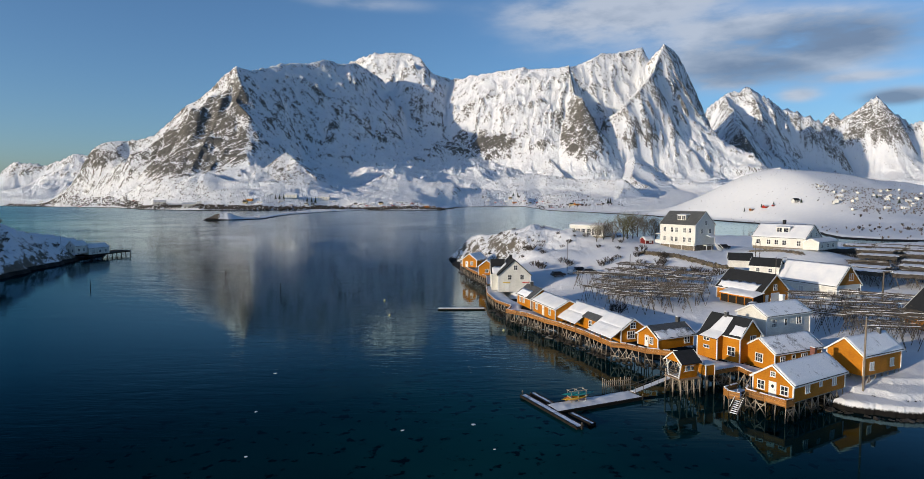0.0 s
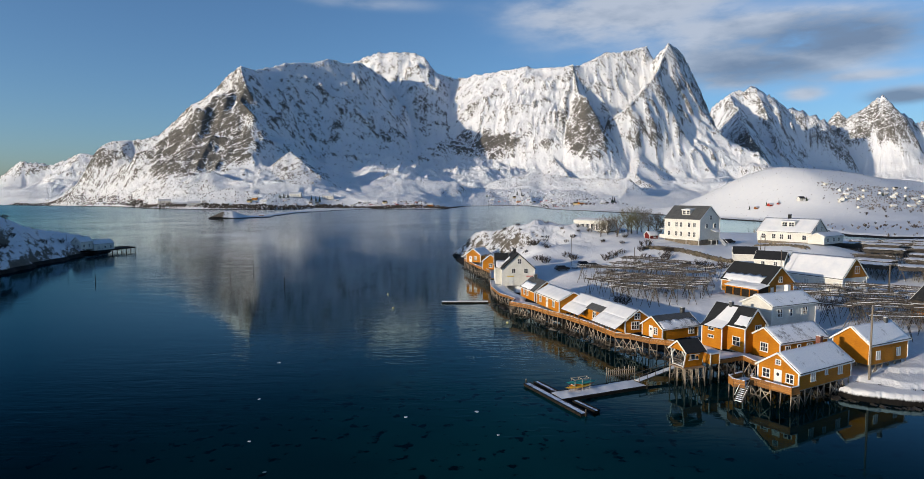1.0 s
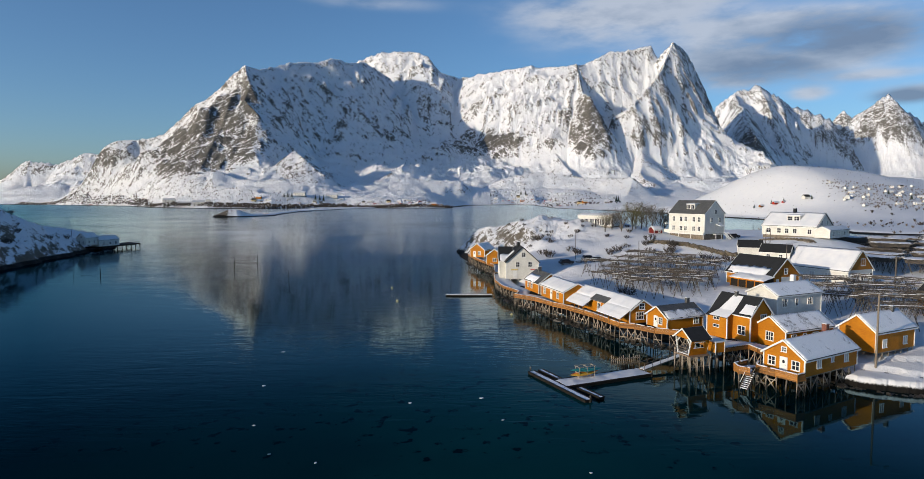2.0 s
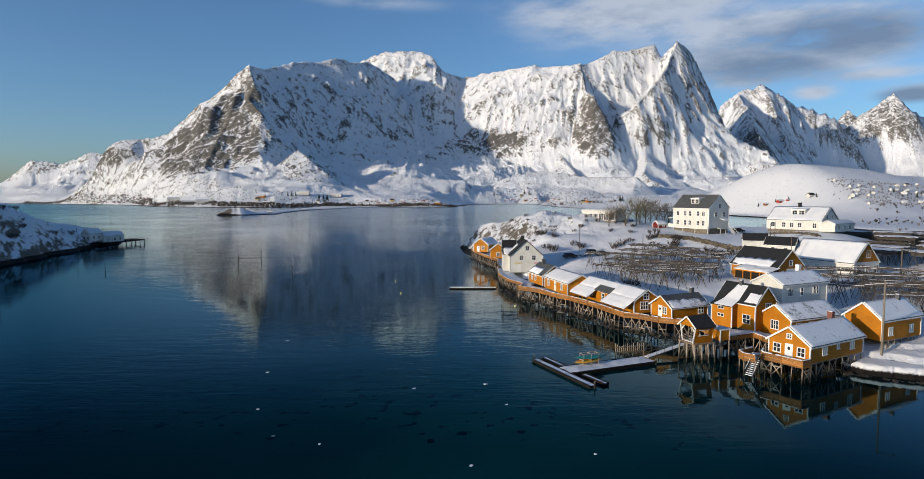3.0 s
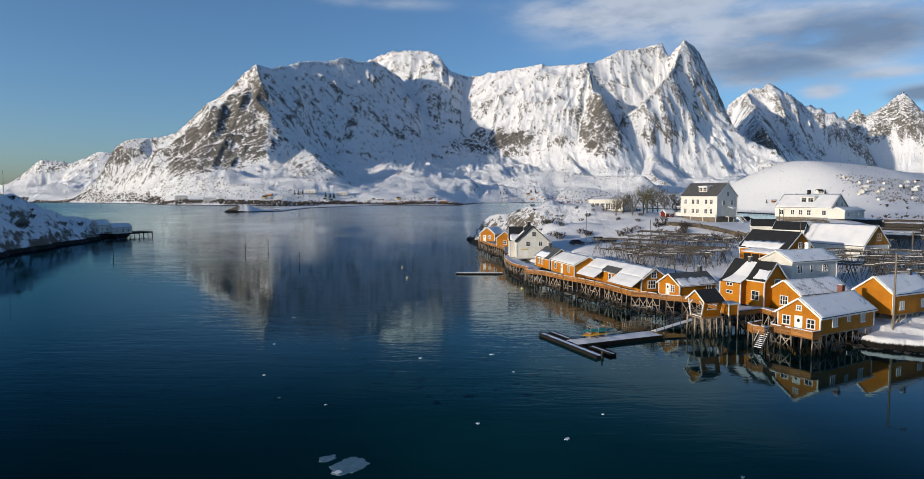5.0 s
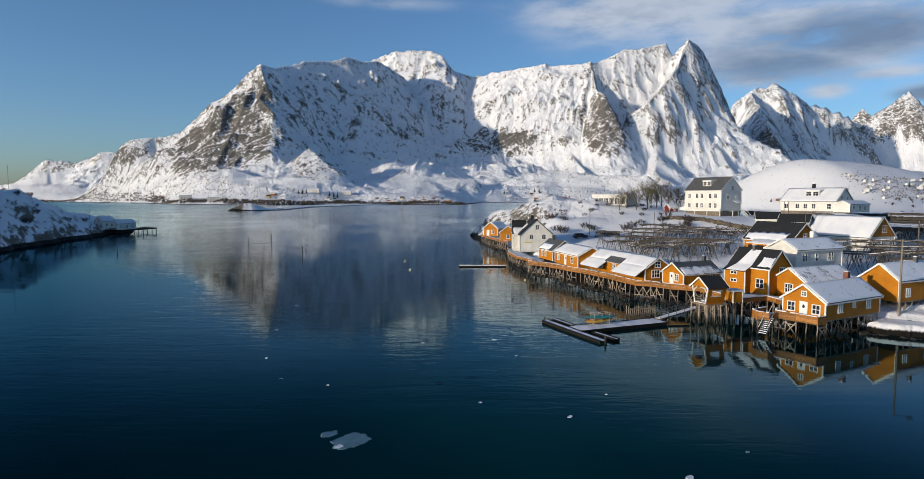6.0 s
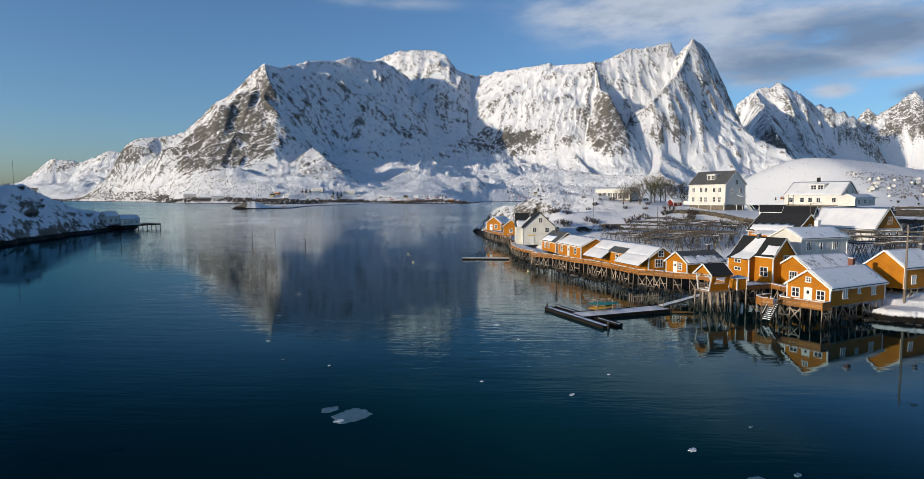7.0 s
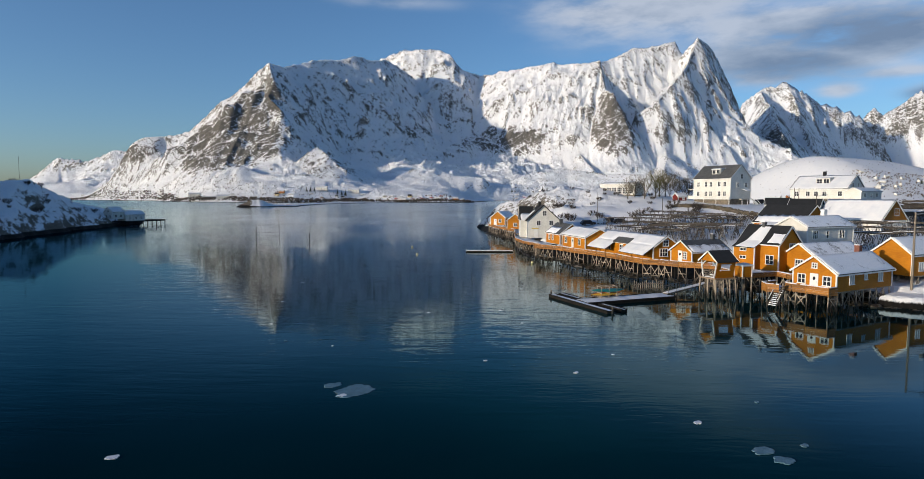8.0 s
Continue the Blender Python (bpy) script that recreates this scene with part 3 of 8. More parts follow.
crest("west_spur", 0, 1.5, 110, 0.55, 0.1, (-709, 1900, 436), (-668, 1846, 372), (-672, 1800, 318), (-622, 1752, 262), (-636, 1690, 178), (-598, 1640, 120), (-622, 1600, 90))
crest("middle_crest", 0, 1.3, 240, 0.6, 0.0, (-570, 2810, 590), (-500, 2780, 642), (-420, 2760, 668), (-228, 2706, 663), (-183, 2706, 639), (-149, 2706, 581), (-92, 2720, 557), (-45, 2720, 557))
crest("middle_spur", 0, 1.5, 60, 0.7, 0.062, (-149, 2706, 572), (-120, 2600, 420), (-100, 2480, 250))
crest("wall_crest", 0, 1.35, 300, 0.6, -0.12, (-45, 2720, 557), (111, 2590, 550), (244, 2540, 558), (348, 2500, 554), (438, 2470, 554))
crest("wall_peak", 0, 1.7, 260, 0.9, -0.14, (438, 2470, 554), (578, 2570, 616), (775, 2616, 663), (792, 2616, 610))
crest("wall_buttress", 0, 1.9, 130, 0.8, -0.12, (438, 2470, 540), (444, 2330, 420), (456, 2250, 392), (458, 2215, 318), (440, 2170, 215))
crest("horn", 1, 2.5, 170, 0.9, -0.12, (730, 2583, 515), (788, 2560, 600), (846, 2560, 660), (926, 2620, 625), (993, 2700, 605), (1068, 2800, 507), (1181, 2950, 427))
crest("horn_spur", 1, 2.3, 130, 0.8, -0.2, (846, 2560, 660), (762, 2440, 530), (668, 2350, 430), (612, 2300, 370), (540, 2290, 320))
crest("horn_face", 1, 3.0, 135, 0.9, 0.04, (846, 2560, 655), (900, 2520, 500), (950, 2460, 330))
crest("wall_apron", 0, 0.62, 80, 0.40, 0.30, (300, 2300, 215), (330, 2120, 130), (345, 1980, 78))
crest("horn_apron", 0, 0.62, 80, 0.40, 0.30, (650, 2330, 235), (610, 2150, 140), (570, 1990, 80))
crest("wall_band", 0, 2.0, 60, 0.6, 0.113, (-40, 2345, 200), (60, 2335, 255), (150, 2330, 262), (225, 2335, 210))
crest("east_peak", 2, 1.7, 230, 0.6, 0.03, (1345, 3360, 509), (1464, 3360, 587), (1590, 3360, 628), (1655, 3360, 586), (1783, 3416, 530), (1897, 3416, 498), (2013, 3416, 448), (2048, 3360, 330), (2057, 3304, 183))
crest("east_spur", 2, 1.5, 120, 0.6, 0.113, (1464, 3360, 580), (1345, 2980, 412), (1201, 2600, 262), (1066, 2400, 152))
crest("east_spur_two", 2, 1.4, 120, 0.6, 0.075, (1590, 3360, 620), (1580, 3130, 370), (1500, 2885, 232))
crest("far_peak", 3, 1.5, 240, 0.6, 0.025, (2153, 3654, 461), (2219, 3654, 530), (2246, 3610, 472), (2318, 3567, 525), (2433, 3567, 604), (2520, 3567, 525), (2640, 3567, 448), (2839, 3567, 497), (3209, 3567, 463))
crest("foot_hill", 0, 0.75, 60, 0.4, 0.48, (-482, 1640, 152), (-432, 1600, 121), (-376, 1560, 80))
crest("foot_mound", 0, 0.45, 60, 0.3, 0.36, (-694, 1480, 71), (-635, 1500, 94), (-576, 1480, 71))
crest("foot_bank", 0, 0.4, 60, 0.3, 0.36, (-233, 1700, 93), (-190, 1680, 76), (-109, 1700, 71), (-26, 1720, 68))
crest("foot_terrace", 0, 0.5, 60, 0.35, 0.40, (46, 1900, 36), (120, 1900, 82), (218, 1950, 102), (360, 1900, 81), (494, 1850, 79))
crest("round_hill", 4, 0.10, 60, 0.30, -0.25, (165, 640, 16), (221, 700, 35), (290, 760, 59), (365, 780, 66), (459, 800, 61), (549, 820, 50), (627, 820, 34), (705, 820, 28))

# cliffs that keep little snow: place, half width, half height, bareness
bare_cliff(-742, 1651, 160, 155, 82, 1.10)
bare_cliff(-705, 1772, 278, 70, 88, 0.82)
bare_cliff(-529, 1994, 299, 223, 101, 0.17)
bare_cliff(-427, 1538, 88, 86, 28, 0.34)
bare_cliff(47, 2320, 219, 150, 62, 0.72)
bare_cliff(435, 2220, 285, 80, 108, 0.76)
bare_cliff(895, 2440, 460, 60, 125, 0.14)
bare_cliff(825, 2367, 355, 64, 73, 0.16)
bare_cliff(973, 2420, 303, 71, 56, 0.20)
bare_cliff(1195, 2560, 252, 111, 72, 0.75)
bare_cliff(1800, 3104, 262, 175, 105, 0.20)
bare_cliff(2301, 3492, 426, 185, 123, 0.26)
bare_cliff(227, 2291, 260, 135, 79, 0.10)
bare_cliff(-45, 2638, 524, 46, 41, 0.15)
bare_cliff(423, 2440, 485, 29, 68, 0.20)
bare_cliff(-160, 2562, 534, 40, 70, 0.22)
bare_cliff(-160, 2433, 346, 21, 95, 0.32)
bare_cliff(-279, 2191, 245, 52, 30, 0.42)
bare_cliff(-1584, 2280, 132, 163, 38, 0.10)
bare_cliff(-1704, 2256, 120, 125, 33, 0.10)
bare_cliff(-397, 2009, 204, 120, 60, 0.12)
bare_cliff(1541, 3332, 552, 51, 96, 0.18)
bare_cliff(809, 2216, 144, 115, 46, 0.12)


def spread(px, py, marks, power=3.0):
    """Heights between marked knolls, by inverse distance."""
    num, den = 0.0, 0.0
    for x, y, z in marks:
        w = ((px - x) ** 2 + (py - y) ** 2 + 16.0) ** (-power / 2)
        num, den = num + w * z, den + w
    return num / den


def land(px, py):
    """Height, bareness of rock and group of the ground at (px, py)."""
    h = np.full(px.shape, -6.0)
    rock = np.zeros(px.shape)
    group = np.full(px.shape, 4)
    r = np.hypot(px, py)

    def raise_to(new_h, bare, g, where):
        up = new_h > h[where]
        idx = np.flatnonzero(where)[up]
        h[idx], rock[idx], group[idx] = new_h[up], (bare[up] if np.ndim(bare) else bare), g

    near = r < 520
    x, y = px[near], py[near]
    wob = 2.5 * (fbm(x / 9, y / 9, 4, 3) - 0.5) * 2
    d = inside(x, y, PENINSULA) + wob * smooth(70, 130, y + x * 0.1)
    top = spread(x, y, KNOLLS)
    head = smooth(58, 24, np.hypot(x - 14, y - 252))
    rough = 3.0 * (ridged(x / 11, y / 11, 5, 11) - 0.6) * head + 0.5 * (fbm(x / 12, y / 12, 4, 5) - 0.5)
    sheltered = smooth(92, 97, y) * smooth(176, 168, y) * smooth(70, 60, x)
    bank = smooth(95, 88, y) * smooth(50, 56, x)
    d = d + bank * smooth(6, 1, d) * (2.2 * (fbm(x / 5.5, y / 5.5, 3, 17) - 0.3) + 0.5 * (ridged(x / 2.1, y / 2.1, 3, 18) - 0.5))
    hh = np.minimum(top + rough, -0.6 + (1.35 - 0.95 * sheltered - 0.55 * bank - 0.6 * head) * (d + 0.6))
    hh = hh + 1.1 * head * (fbm(x / 5, y / 5, 4, 12) - 0.5) * 2 * smooth(0.5, 3.5, d)
    tread = d / 4.6 + 1.7 * fbm(x / 15, y / 15, 3, 14) + 0.10 * fbm(x / 2.2, y / 2.2, 3, 15)
    part_way = tread - np.floor(tread)
    stepped = 0.15 + 0.85 * (np.floor(tread) + smooth(0.0, 0.16, part_way) - 0.55 + 0.25 * part_way)
    shelf = bank * smooth(13, 9, d) * smooth(-0.2, 0.5, d)
    hh = hh * (1 - shelf) + np.minimum(stepped, top + 0.3) * shelf
    gap = shelf * smooth(0.20, 0.10, part_way) * smooth(0.42, 0.55, fbm(x / 6, y / 6, 3, 16) + 0.12)
    hh = np.where(d > 0, hh, np.maximum(-6, 0.35 * d - 0.6))
    raise_to(hh, 1.2 * gap + 0.74 * head + 0.42 * smooth(2.2, 0.4, hh) + 0.9 * sheltered * smooth(8, 5.5, d) - 0.15 - 0.6 * bank, 4, near)
    d = inside(x, y, ISLAND) + 1.6 * wob
    top = spread(x, y, ISLE_TOPS)
    hh = np.minimum(top + 3.6 * (ridged(x / 13, y / 13, 4, 21) - 0.55) + 1.8 * (ridged(x / 5, y / 5, 4, 22) - 0.55) * smooth(19, 8, top), -0.5 + 0.85 * d + 1.5 * (ridged(x / 5, y / 5, 4, 23) - 0.5) * smooth(0.5, 4, d))
    hh = np.where(d > 0, hh, np.maximum(-6, 0.35 * d - 0.5))
    raise_to(hh, 0.20 + 0.34 * smooth(13, 3.0, hh), 4, near)

    mid = (r > 330) & (r < 3000)
    x, y = px[mid], py[mid]
    d = inside(x, y, EAST_LAND) + 14 * (fbm(x / 60, y / 60, 4, 31) - 0.5)
    hh = np.where(d > 0, np.minimum(0.25 * d, 1.8 + 0.010 * d) + 2.5 * (fbm(x / 40, y / 40, 4, 33) - 0.4) * smooth(0, 20, d), np.maximum(-6, 0.3 * d))
    raise_to(hh, 0.35 * smooth(1.6, 0.4, hh) - 0.1, 4, mid)
    d = inside(x, y, CAUSEWAY) + 6 * (fbm(x / 20, y / 20, 3, 41) - 0.5)
    bump = (7 + 6 * (ridged(x / 14, y / 14, 4, 42) - 0.5)) * np.exp(-((x + 310) ** 2 + (y - 782) ** 2) / 330)
    raise_to(np.where(d > 0, np.minimum(0.5 * d, 1.6) + bump * smooth(0, 6, d), np.maximum(-6, 0.4 * d)), (0.25 + 1.1 * smooth(0.6, 2.5, bump)) * smooth(-304, -322, x + 22 * (fbm(x / 9, y / 9, 3, 43) - 0.5)), 4, mid)

    far = r > 1100
    x, y = px[far], py[far]
    d = inside(x, y, FAR_LAND) + 40 * (fbm(x / 120, y / 120, 4, 51) - 0.5)
    hh = np.where(d > 0, np.minimum(0.05 * d, 1.5 + 0.012 * d) + 9 * (ridged(x / 80, y / 80, 6, 53) - 0.5) * smooth(40, 420, d), np.maximum(-6, 0.2 * d))
    raise_to(hh, 0.20 + 0.5 * smooth(4.0, 0.5, hh), 4, far)
    dfar = np.maximum(d, inside(x, y, EAST_LAND))
    wx = x + 46 * (fbm(x / 210, y / 210, 4, 61) - 0.5)
    wy = y + 90 * (fbm(x / 210, y / 210, 4, 62) - 0.5)
    crag = ridged(x / 170, y / 170, 7, 90)
    knobs = ridged(x / 46, y / 46, 5, 97)
    for k, (name, g, k1, d1, k2, bare, line) in enumerate(CRESTS):
        if name == "round_hill":
            continue
        best = np.full(x.shape, -1e9)
        away = np.full(x.shape, 1e9)
        s0 = 0.0
        for a, b in zip(line, line[1:]):
            ax, ay, az = a
            dx, dy, dz = b[0] - ax, b[1] - ay, b[2] - az
            ln = math.hypot(dx, dy)
            t = np.clip(((wx - ax) * dx + (wy - ay) * dy) / (ln * ln), 0, 1)
            dist = np.hypot(wx - ax - t * dx, wy - ay - t * dy)
            if a is line[0] or b is line[-1]:
                past = ((wx - ax) * dx + (wy - ay) * dy) / ln
                dist = dist + 0.9 * (np.maximum(0, -past) if a is line[0] else 0) + 0.9 * (np.maximum(0, past - ln) if b is line[-1] else 0)
            zc = az + t * dz
            s = s0 + t * ln
            s0 += ln
            cliff = zc - k1 * np.minimum(dist, d1)
            low = np.maximum(cliff, 20.0)
            fall = np.where(dist > d1, low * np.exp(-1.7 * k2 * (dist - d1) / low) - low, 0.0)
            flute = (ridged((s + 0.4 * dist) / 82 + 0.2 * np.sin(dist / 60), dist / 300, 5, 70 + k) - 0.6) * np.minimum(dist * 0.55, 62) * np.minimum(1, k1)
            away = np.minimum(away, dist)
            best = np.maximum(best, cliff + fall + flute * np.clip((cliff + fall) / 90, 0.15, 1))
        rough = (crag - 0.55) * np.clip(best / 260, 0.12, 1) * (0.3 + 0.7 * smooth(0, 90, away)) * (70 if k1 > 0.8 else 26)
        rough = rough + (knobs - 0.55) * (26 if k1 > 0.8 else 9) * np.clip(best / 130, 0.08, 1) * (0.35 + 0.65 * smooth(0, 60, away))
        raise_to((best + rough) * smooth(-5, 120, dfar) - 8 * smooth(20, -20, dfar), bare, g, far)
    z = h[far]
    more = np.zeros(x.shape)
    for bx, by, bz, wide, high, amount in BARE:
        q = ((x - bx) / wide) ** 2 + ((z - bz) / high) ** 2 + ((y - by) / 260) ** 2
        more = np.maximum(more, amount * smooth(1.9, 0.5, q))
    rock[far] += more

    belt = (r > 420) & (r < 1250) & (px > 60)
    x, y = px[belt], py[belt]
    best = np.full(x.shape, -1e9)
    line = CRESTS[-1][6]
    for a, b in zip(line, line[1:]):
        dx, dy = b[0] - a[0], b[1] - a[1]
        t = np.clip(((x - a[0]) * dx + (y - a[1]) * dy) / (dx * dx + dy * dy), 0, 1)
        dist = np.hypot(x - a[0] - t * dx, y - a[1] - t * dy)
        zc = a[2] + t * (b[2] - a[2])
        best = np.maximum(best, zc * np.exp(-(dist / 150) ** 2) + 1.0)
    shore = inside(x, y, EAST_LAND)
    raise_to((best + 2.2 * (fbm(x / 30, y / 30, 5, 95) - 0.5)) * smooth(-10, 110, shore) - 6 * smooth(30, -10, shore), np.full(best.shape, -0.06), 4, belt)
    return h, rock, group


GRID = {}


def blurred(a, rows, cols):
    """Running mean over a window of the grid."""
    for axis, k in ((0, rows), (1, cols)):
        pad = [(0, 0), (0, 0)]
        pad[axis] = (k + 1, k)
        c = np.cumsum(np.pad(a, pad, mode="edge"), axis=axis)
        n = a.shape[axis]
        a = (np.take(c, np.arange(2 * k + 1, 2 * k + 1 + n), axis=axis) - np.take(c, np.arange(n), axis=axis)) / (2 * k + 1)
    return a


def ground_mesh():
    az = np.radians(np.concatenate([np.arange(-50, -41.5, 0.35), np.arange(-41.5, 39.0, 0.08), np.arange(39.0, 49.2, 0.35)]))
    rr = [56.0]
    while rr[-1] < 4900:
        q = rr[-1]
        rr.append(q + (q * 0.0055 if q < 420 else q * 0.008 if q < 1150 else 5.5 if q < 2750 else 12.0 if q < 3700 else 24.0))
    rr = np.array(rr)
    R_, A_ = np.meshgrid(rr, az, indexing="ij")
    X, Y = R_ * np.sin(A_), R_ * np.cos(A_)
    h, rock, group = land(X.ravel(), Y.ravel())
    GRID.update(rr=rr, az=az, h=h.reshape(R_.shape))
    # wind bares the ribs and fills the hollows
    high = int(np.searchsorted(rr, 1150))
    H = h.reshape(R_.shape)[high:]
    proud = np.zeros(H.shape)
    for rows, cols, span, gain in ((2, 3, 11.0, 0.6), (6, 10, 33.0, 0.4)):
        proud += gain * np.clip((H - blurred(H, rows, cols)) / span * 2.2, -0.45, 0.45)
    lift = np.zeros(R_.shape)
    lift[high:] = proud * smooth(3.0, 14.0, H)
    rock = rock + lift.ravel()
    nr, na = R_.shape
    idx = np.arange(nr * na).reshape(nr, na)
    quads = np.stack([idx[:-1, :-1], idx[:-1, 1:], idx[1:, 1:], idx[1:, :-1]], -1).reshape(-1, 4)
    quads = quads[:, ::-1]
    keep = h[quads].max(1) > -2.5
    quads = quads[keep]
    co = np.stack([X.ravel(), Y.ravel(), h], -1)
    owner = group[quads[:, 0]]
    names = {0: ("mountain", "long snow-covered mountain massif with bare rock faces", "mountain"),
             1: ("mountain", "pointed snowy horn with a dark rock flank", "mountain"),
             2: ("mountain", "snowy peak with rocky spurs behind the horn", "mountain"),
             3: ("mountain", "distant pale snowy pyramid peak", "mountain"),
             4: ("ground", "", "")}
    for g, (name, label, cat) in names.items():
        q = quads[owner == g]
        used, inv = np.unique(q, return_inverse=True)
        me = bpy.data.meshes.new(name)
        me.vertices.add(len(used))
        me.vertices.foreach_set("co", co[used].ravel())
        me.loops.add(len(q) * 4)
        me.loops.foreach_set("vertex_index", inv.ravel().astype(np.int32))
        me.polygons.add(len(q))
        me.polygons.foreach_set("loop_start", np.arange(0, len(q) * 4, 4, dtype=np.int32))
        me.polygons.foreach_set("use_smooth", np.ones(len(q), bool))
        at = me.attributes.new("rock", "FLOAT", "POINT")
        at.data.foreach_set("value", rock[used].astype(np.float32))
        me.update(calc_edges=True)
        me.validate()
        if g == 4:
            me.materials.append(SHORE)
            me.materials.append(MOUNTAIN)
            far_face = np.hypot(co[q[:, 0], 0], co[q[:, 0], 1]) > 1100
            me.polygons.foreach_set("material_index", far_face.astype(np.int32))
        else:
            me.materials.append(MOUNTAIN)
        ob = new(name, me)
        if g == 4:
            tagged(ob, "snow-covered shore and hills with bare rock", "ground", "", "structure")
        else:
            tagged(ob, label, cat, "mountains round the bay")


ground_mesh()


def height_at(x, y):
    """Height of the built ground below (x, y)."""
    rr, az, h = GRID["rr"], GRID["az"], GRID["h"]
    r, a = math.hypot(x, y), math.atan2(x, y)
    i = min(max(int(np.searchsorted(rr, r)) - 1, 0), len(rr) - 2)
    j = min(max(int(np.searchsorted(az, a)) - 1, 0), len(az) - 2)
    u = min(max((r - rr[i]) / (rr[i + 1] - rr[i]), 0), 1)
    w = min(max((a - az[j]) / (az[j + 1] - az[j]), 0), 1)
    return float((h[i, j] * (1 - w) + h[i, j + 1] * w) * (1 - u) + (h[i + 1, j] * (1 - w) + h[i + 1, j + 1] * w) * u)


def shade_mountain():
    """An added mountain out of view, shaped so that its shade lies on the island."""
    n = 60
    v, f = [], []
    for i in range(n + 1):
        for j in range(n + 1):
            x, y = -800 + 620 * i / n, -210 + 560 * j / n
            t = min(1, max(0, ((x + 464) * -72 + (y - 25) * 120) / 19584))
            cx, cy = -464 - 72 * t, 25 + 120 * t
            d = math.hypot(x - cx, y - cy)
            v.append((x, y, 126 * math.exp(-(d / 78) ** 2) - 6 + 12 * noise.fractal(Vector((x / 60, y / 60, 0)), 1.0, 2.0, 4) * math.exp(-d / 90)))
    for i in range(n):
        for j in range(n):
            a = i * (n + 1) + j
            f.append((a, a + n + 1, a + n + 2, a + 1))
    ob = part("mountain", (v, f), MOUNTAIN)
    tagged(ob, "unseen snow-covered mountain added to shade the island", "mountain", "mountains round the bay")


shade_mountain()

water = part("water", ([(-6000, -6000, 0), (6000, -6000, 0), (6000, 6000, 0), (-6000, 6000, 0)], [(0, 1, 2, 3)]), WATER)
tagged(water, "calm dark blue sea water with faint ripples", "water", "", "structure")


# ---- houses ----
def rect_part(side, L, W, s, z0, w, h, out):
    """Maps a rectangle on one wall of a house (s: metres along that wall from its left end as seen from outside) to a local frame."""
    if side == "F":
        return Matrix.Translation((-out, W / 2 - s, z0)) @ Matrix.Rotation(-math.pi / 2, 4, "Z")
    if side == "B":
        return Matrix.Translation((L + out, -W / 2 + s, z0)) @ Matrix.Rotation(math.pi / 2, 4, "Z")
    if side == "R":
        return Matrix.Translation((s, -W / 2 - out, z0))
    return Matrix.Translation((L - s, W / 2 + out, z0)) @ Matrix.Rotation(math.pi, 4, "Z")


def lattice_frame(xs, zs, bar_x, bar_z, y0, y1):
    """One connected frame with bars: xs, zs are the edges; bar_x, bar_z tell which strips between them are wood."""
    nx, nz = len(xs), len(zs)
    v = [(x, y, z) for y in (y0, y1) for z in zs for x in xs]
    at = lambda l, i, j: l * nx * nz + j * nx + i
    solid = lambda i, j: 0 <= i < nx - 1 and 0 <= j < nz - 1 and (bar_x[i] or bar_z[j])
    f = []
    for i in range(nx - 1):
        for j in range(nz - 1):
            if not solid(i, j):
                continue
            f.append((at(0, i, j), at(0, i + 1, j), at(0, i + 1, j + 1), at(0, i, j + 1)))
            f.append((at(1, i, j), at(1, i, j + 1), at(1, i + 1, j + 1), at(1, i + 1, j)))
            if not solid(i - 1, j):
                f.append((at(0, i, j), at(0, i, j + 1), at(1, i, j + 1), at(1, i, j)))
            if not solid(i + 1, j):
                f.append((at(0, i + 1, j + 1), at(0, i + 1, j), at(1, i + 1, j), at(1, i + 1, j + 1)))
            if not solid(i, j - 1):
                f.append((at(0, i + 1, j), at(0, i, j), at(1, i, j), at(1, i + 1, j)))
            if not solid(i, j + 1):
                f.append((at(0, i, j + 1), at(0, i + 1, j + 1), at(1, i + 1, j + 1), at(1, i, j + 1)))
    return v, f


def bar_edges(lo, hi, n, border, bar):
    edges, wood = [lo - border, lo], [True]
    for i in range(1, n):
        c = lo + (hi - lo) * i / n
        edges += [c - bar / 2, c + bar / 2]
        wood += [False, True]
    edges += [hi, hi + border]
    return edges, wood + [False, True]


def window(house, side, L, W, s, z, w=0.95, h=1.15, rows=2, cols=2, trim=None):
    """A framed window with bars; its frame stands proud of the wall, its panes lie back."""
    xs, bx = bar_edges(-w / 2, w / 2, cols, 0.13, 0.08)
    zs, bz = bar_edges(0, h, rows, 0.12, 0.06)
    ob = part("window", lattice_frame(xs, zs, bx, bz, -0.06, 0.02), trim or TRIM, house)
    ob.matrix_basis = rect_part(side, L, W, s, z, w, h, 0.02)
    part("pane", box(-w / 2, w / 2, -0.012, 0.01, 0, h), CURTAIN if rows == 1 else GLASS, ob, "pane with a drawn pale curtain" if rows == 1 else "")
    part("sill", box(-w / 2 - 0.18, w / 2 + 0.18, -0.14, -0.062, -0.14, -0.06), TRIM, ob)
    return ob


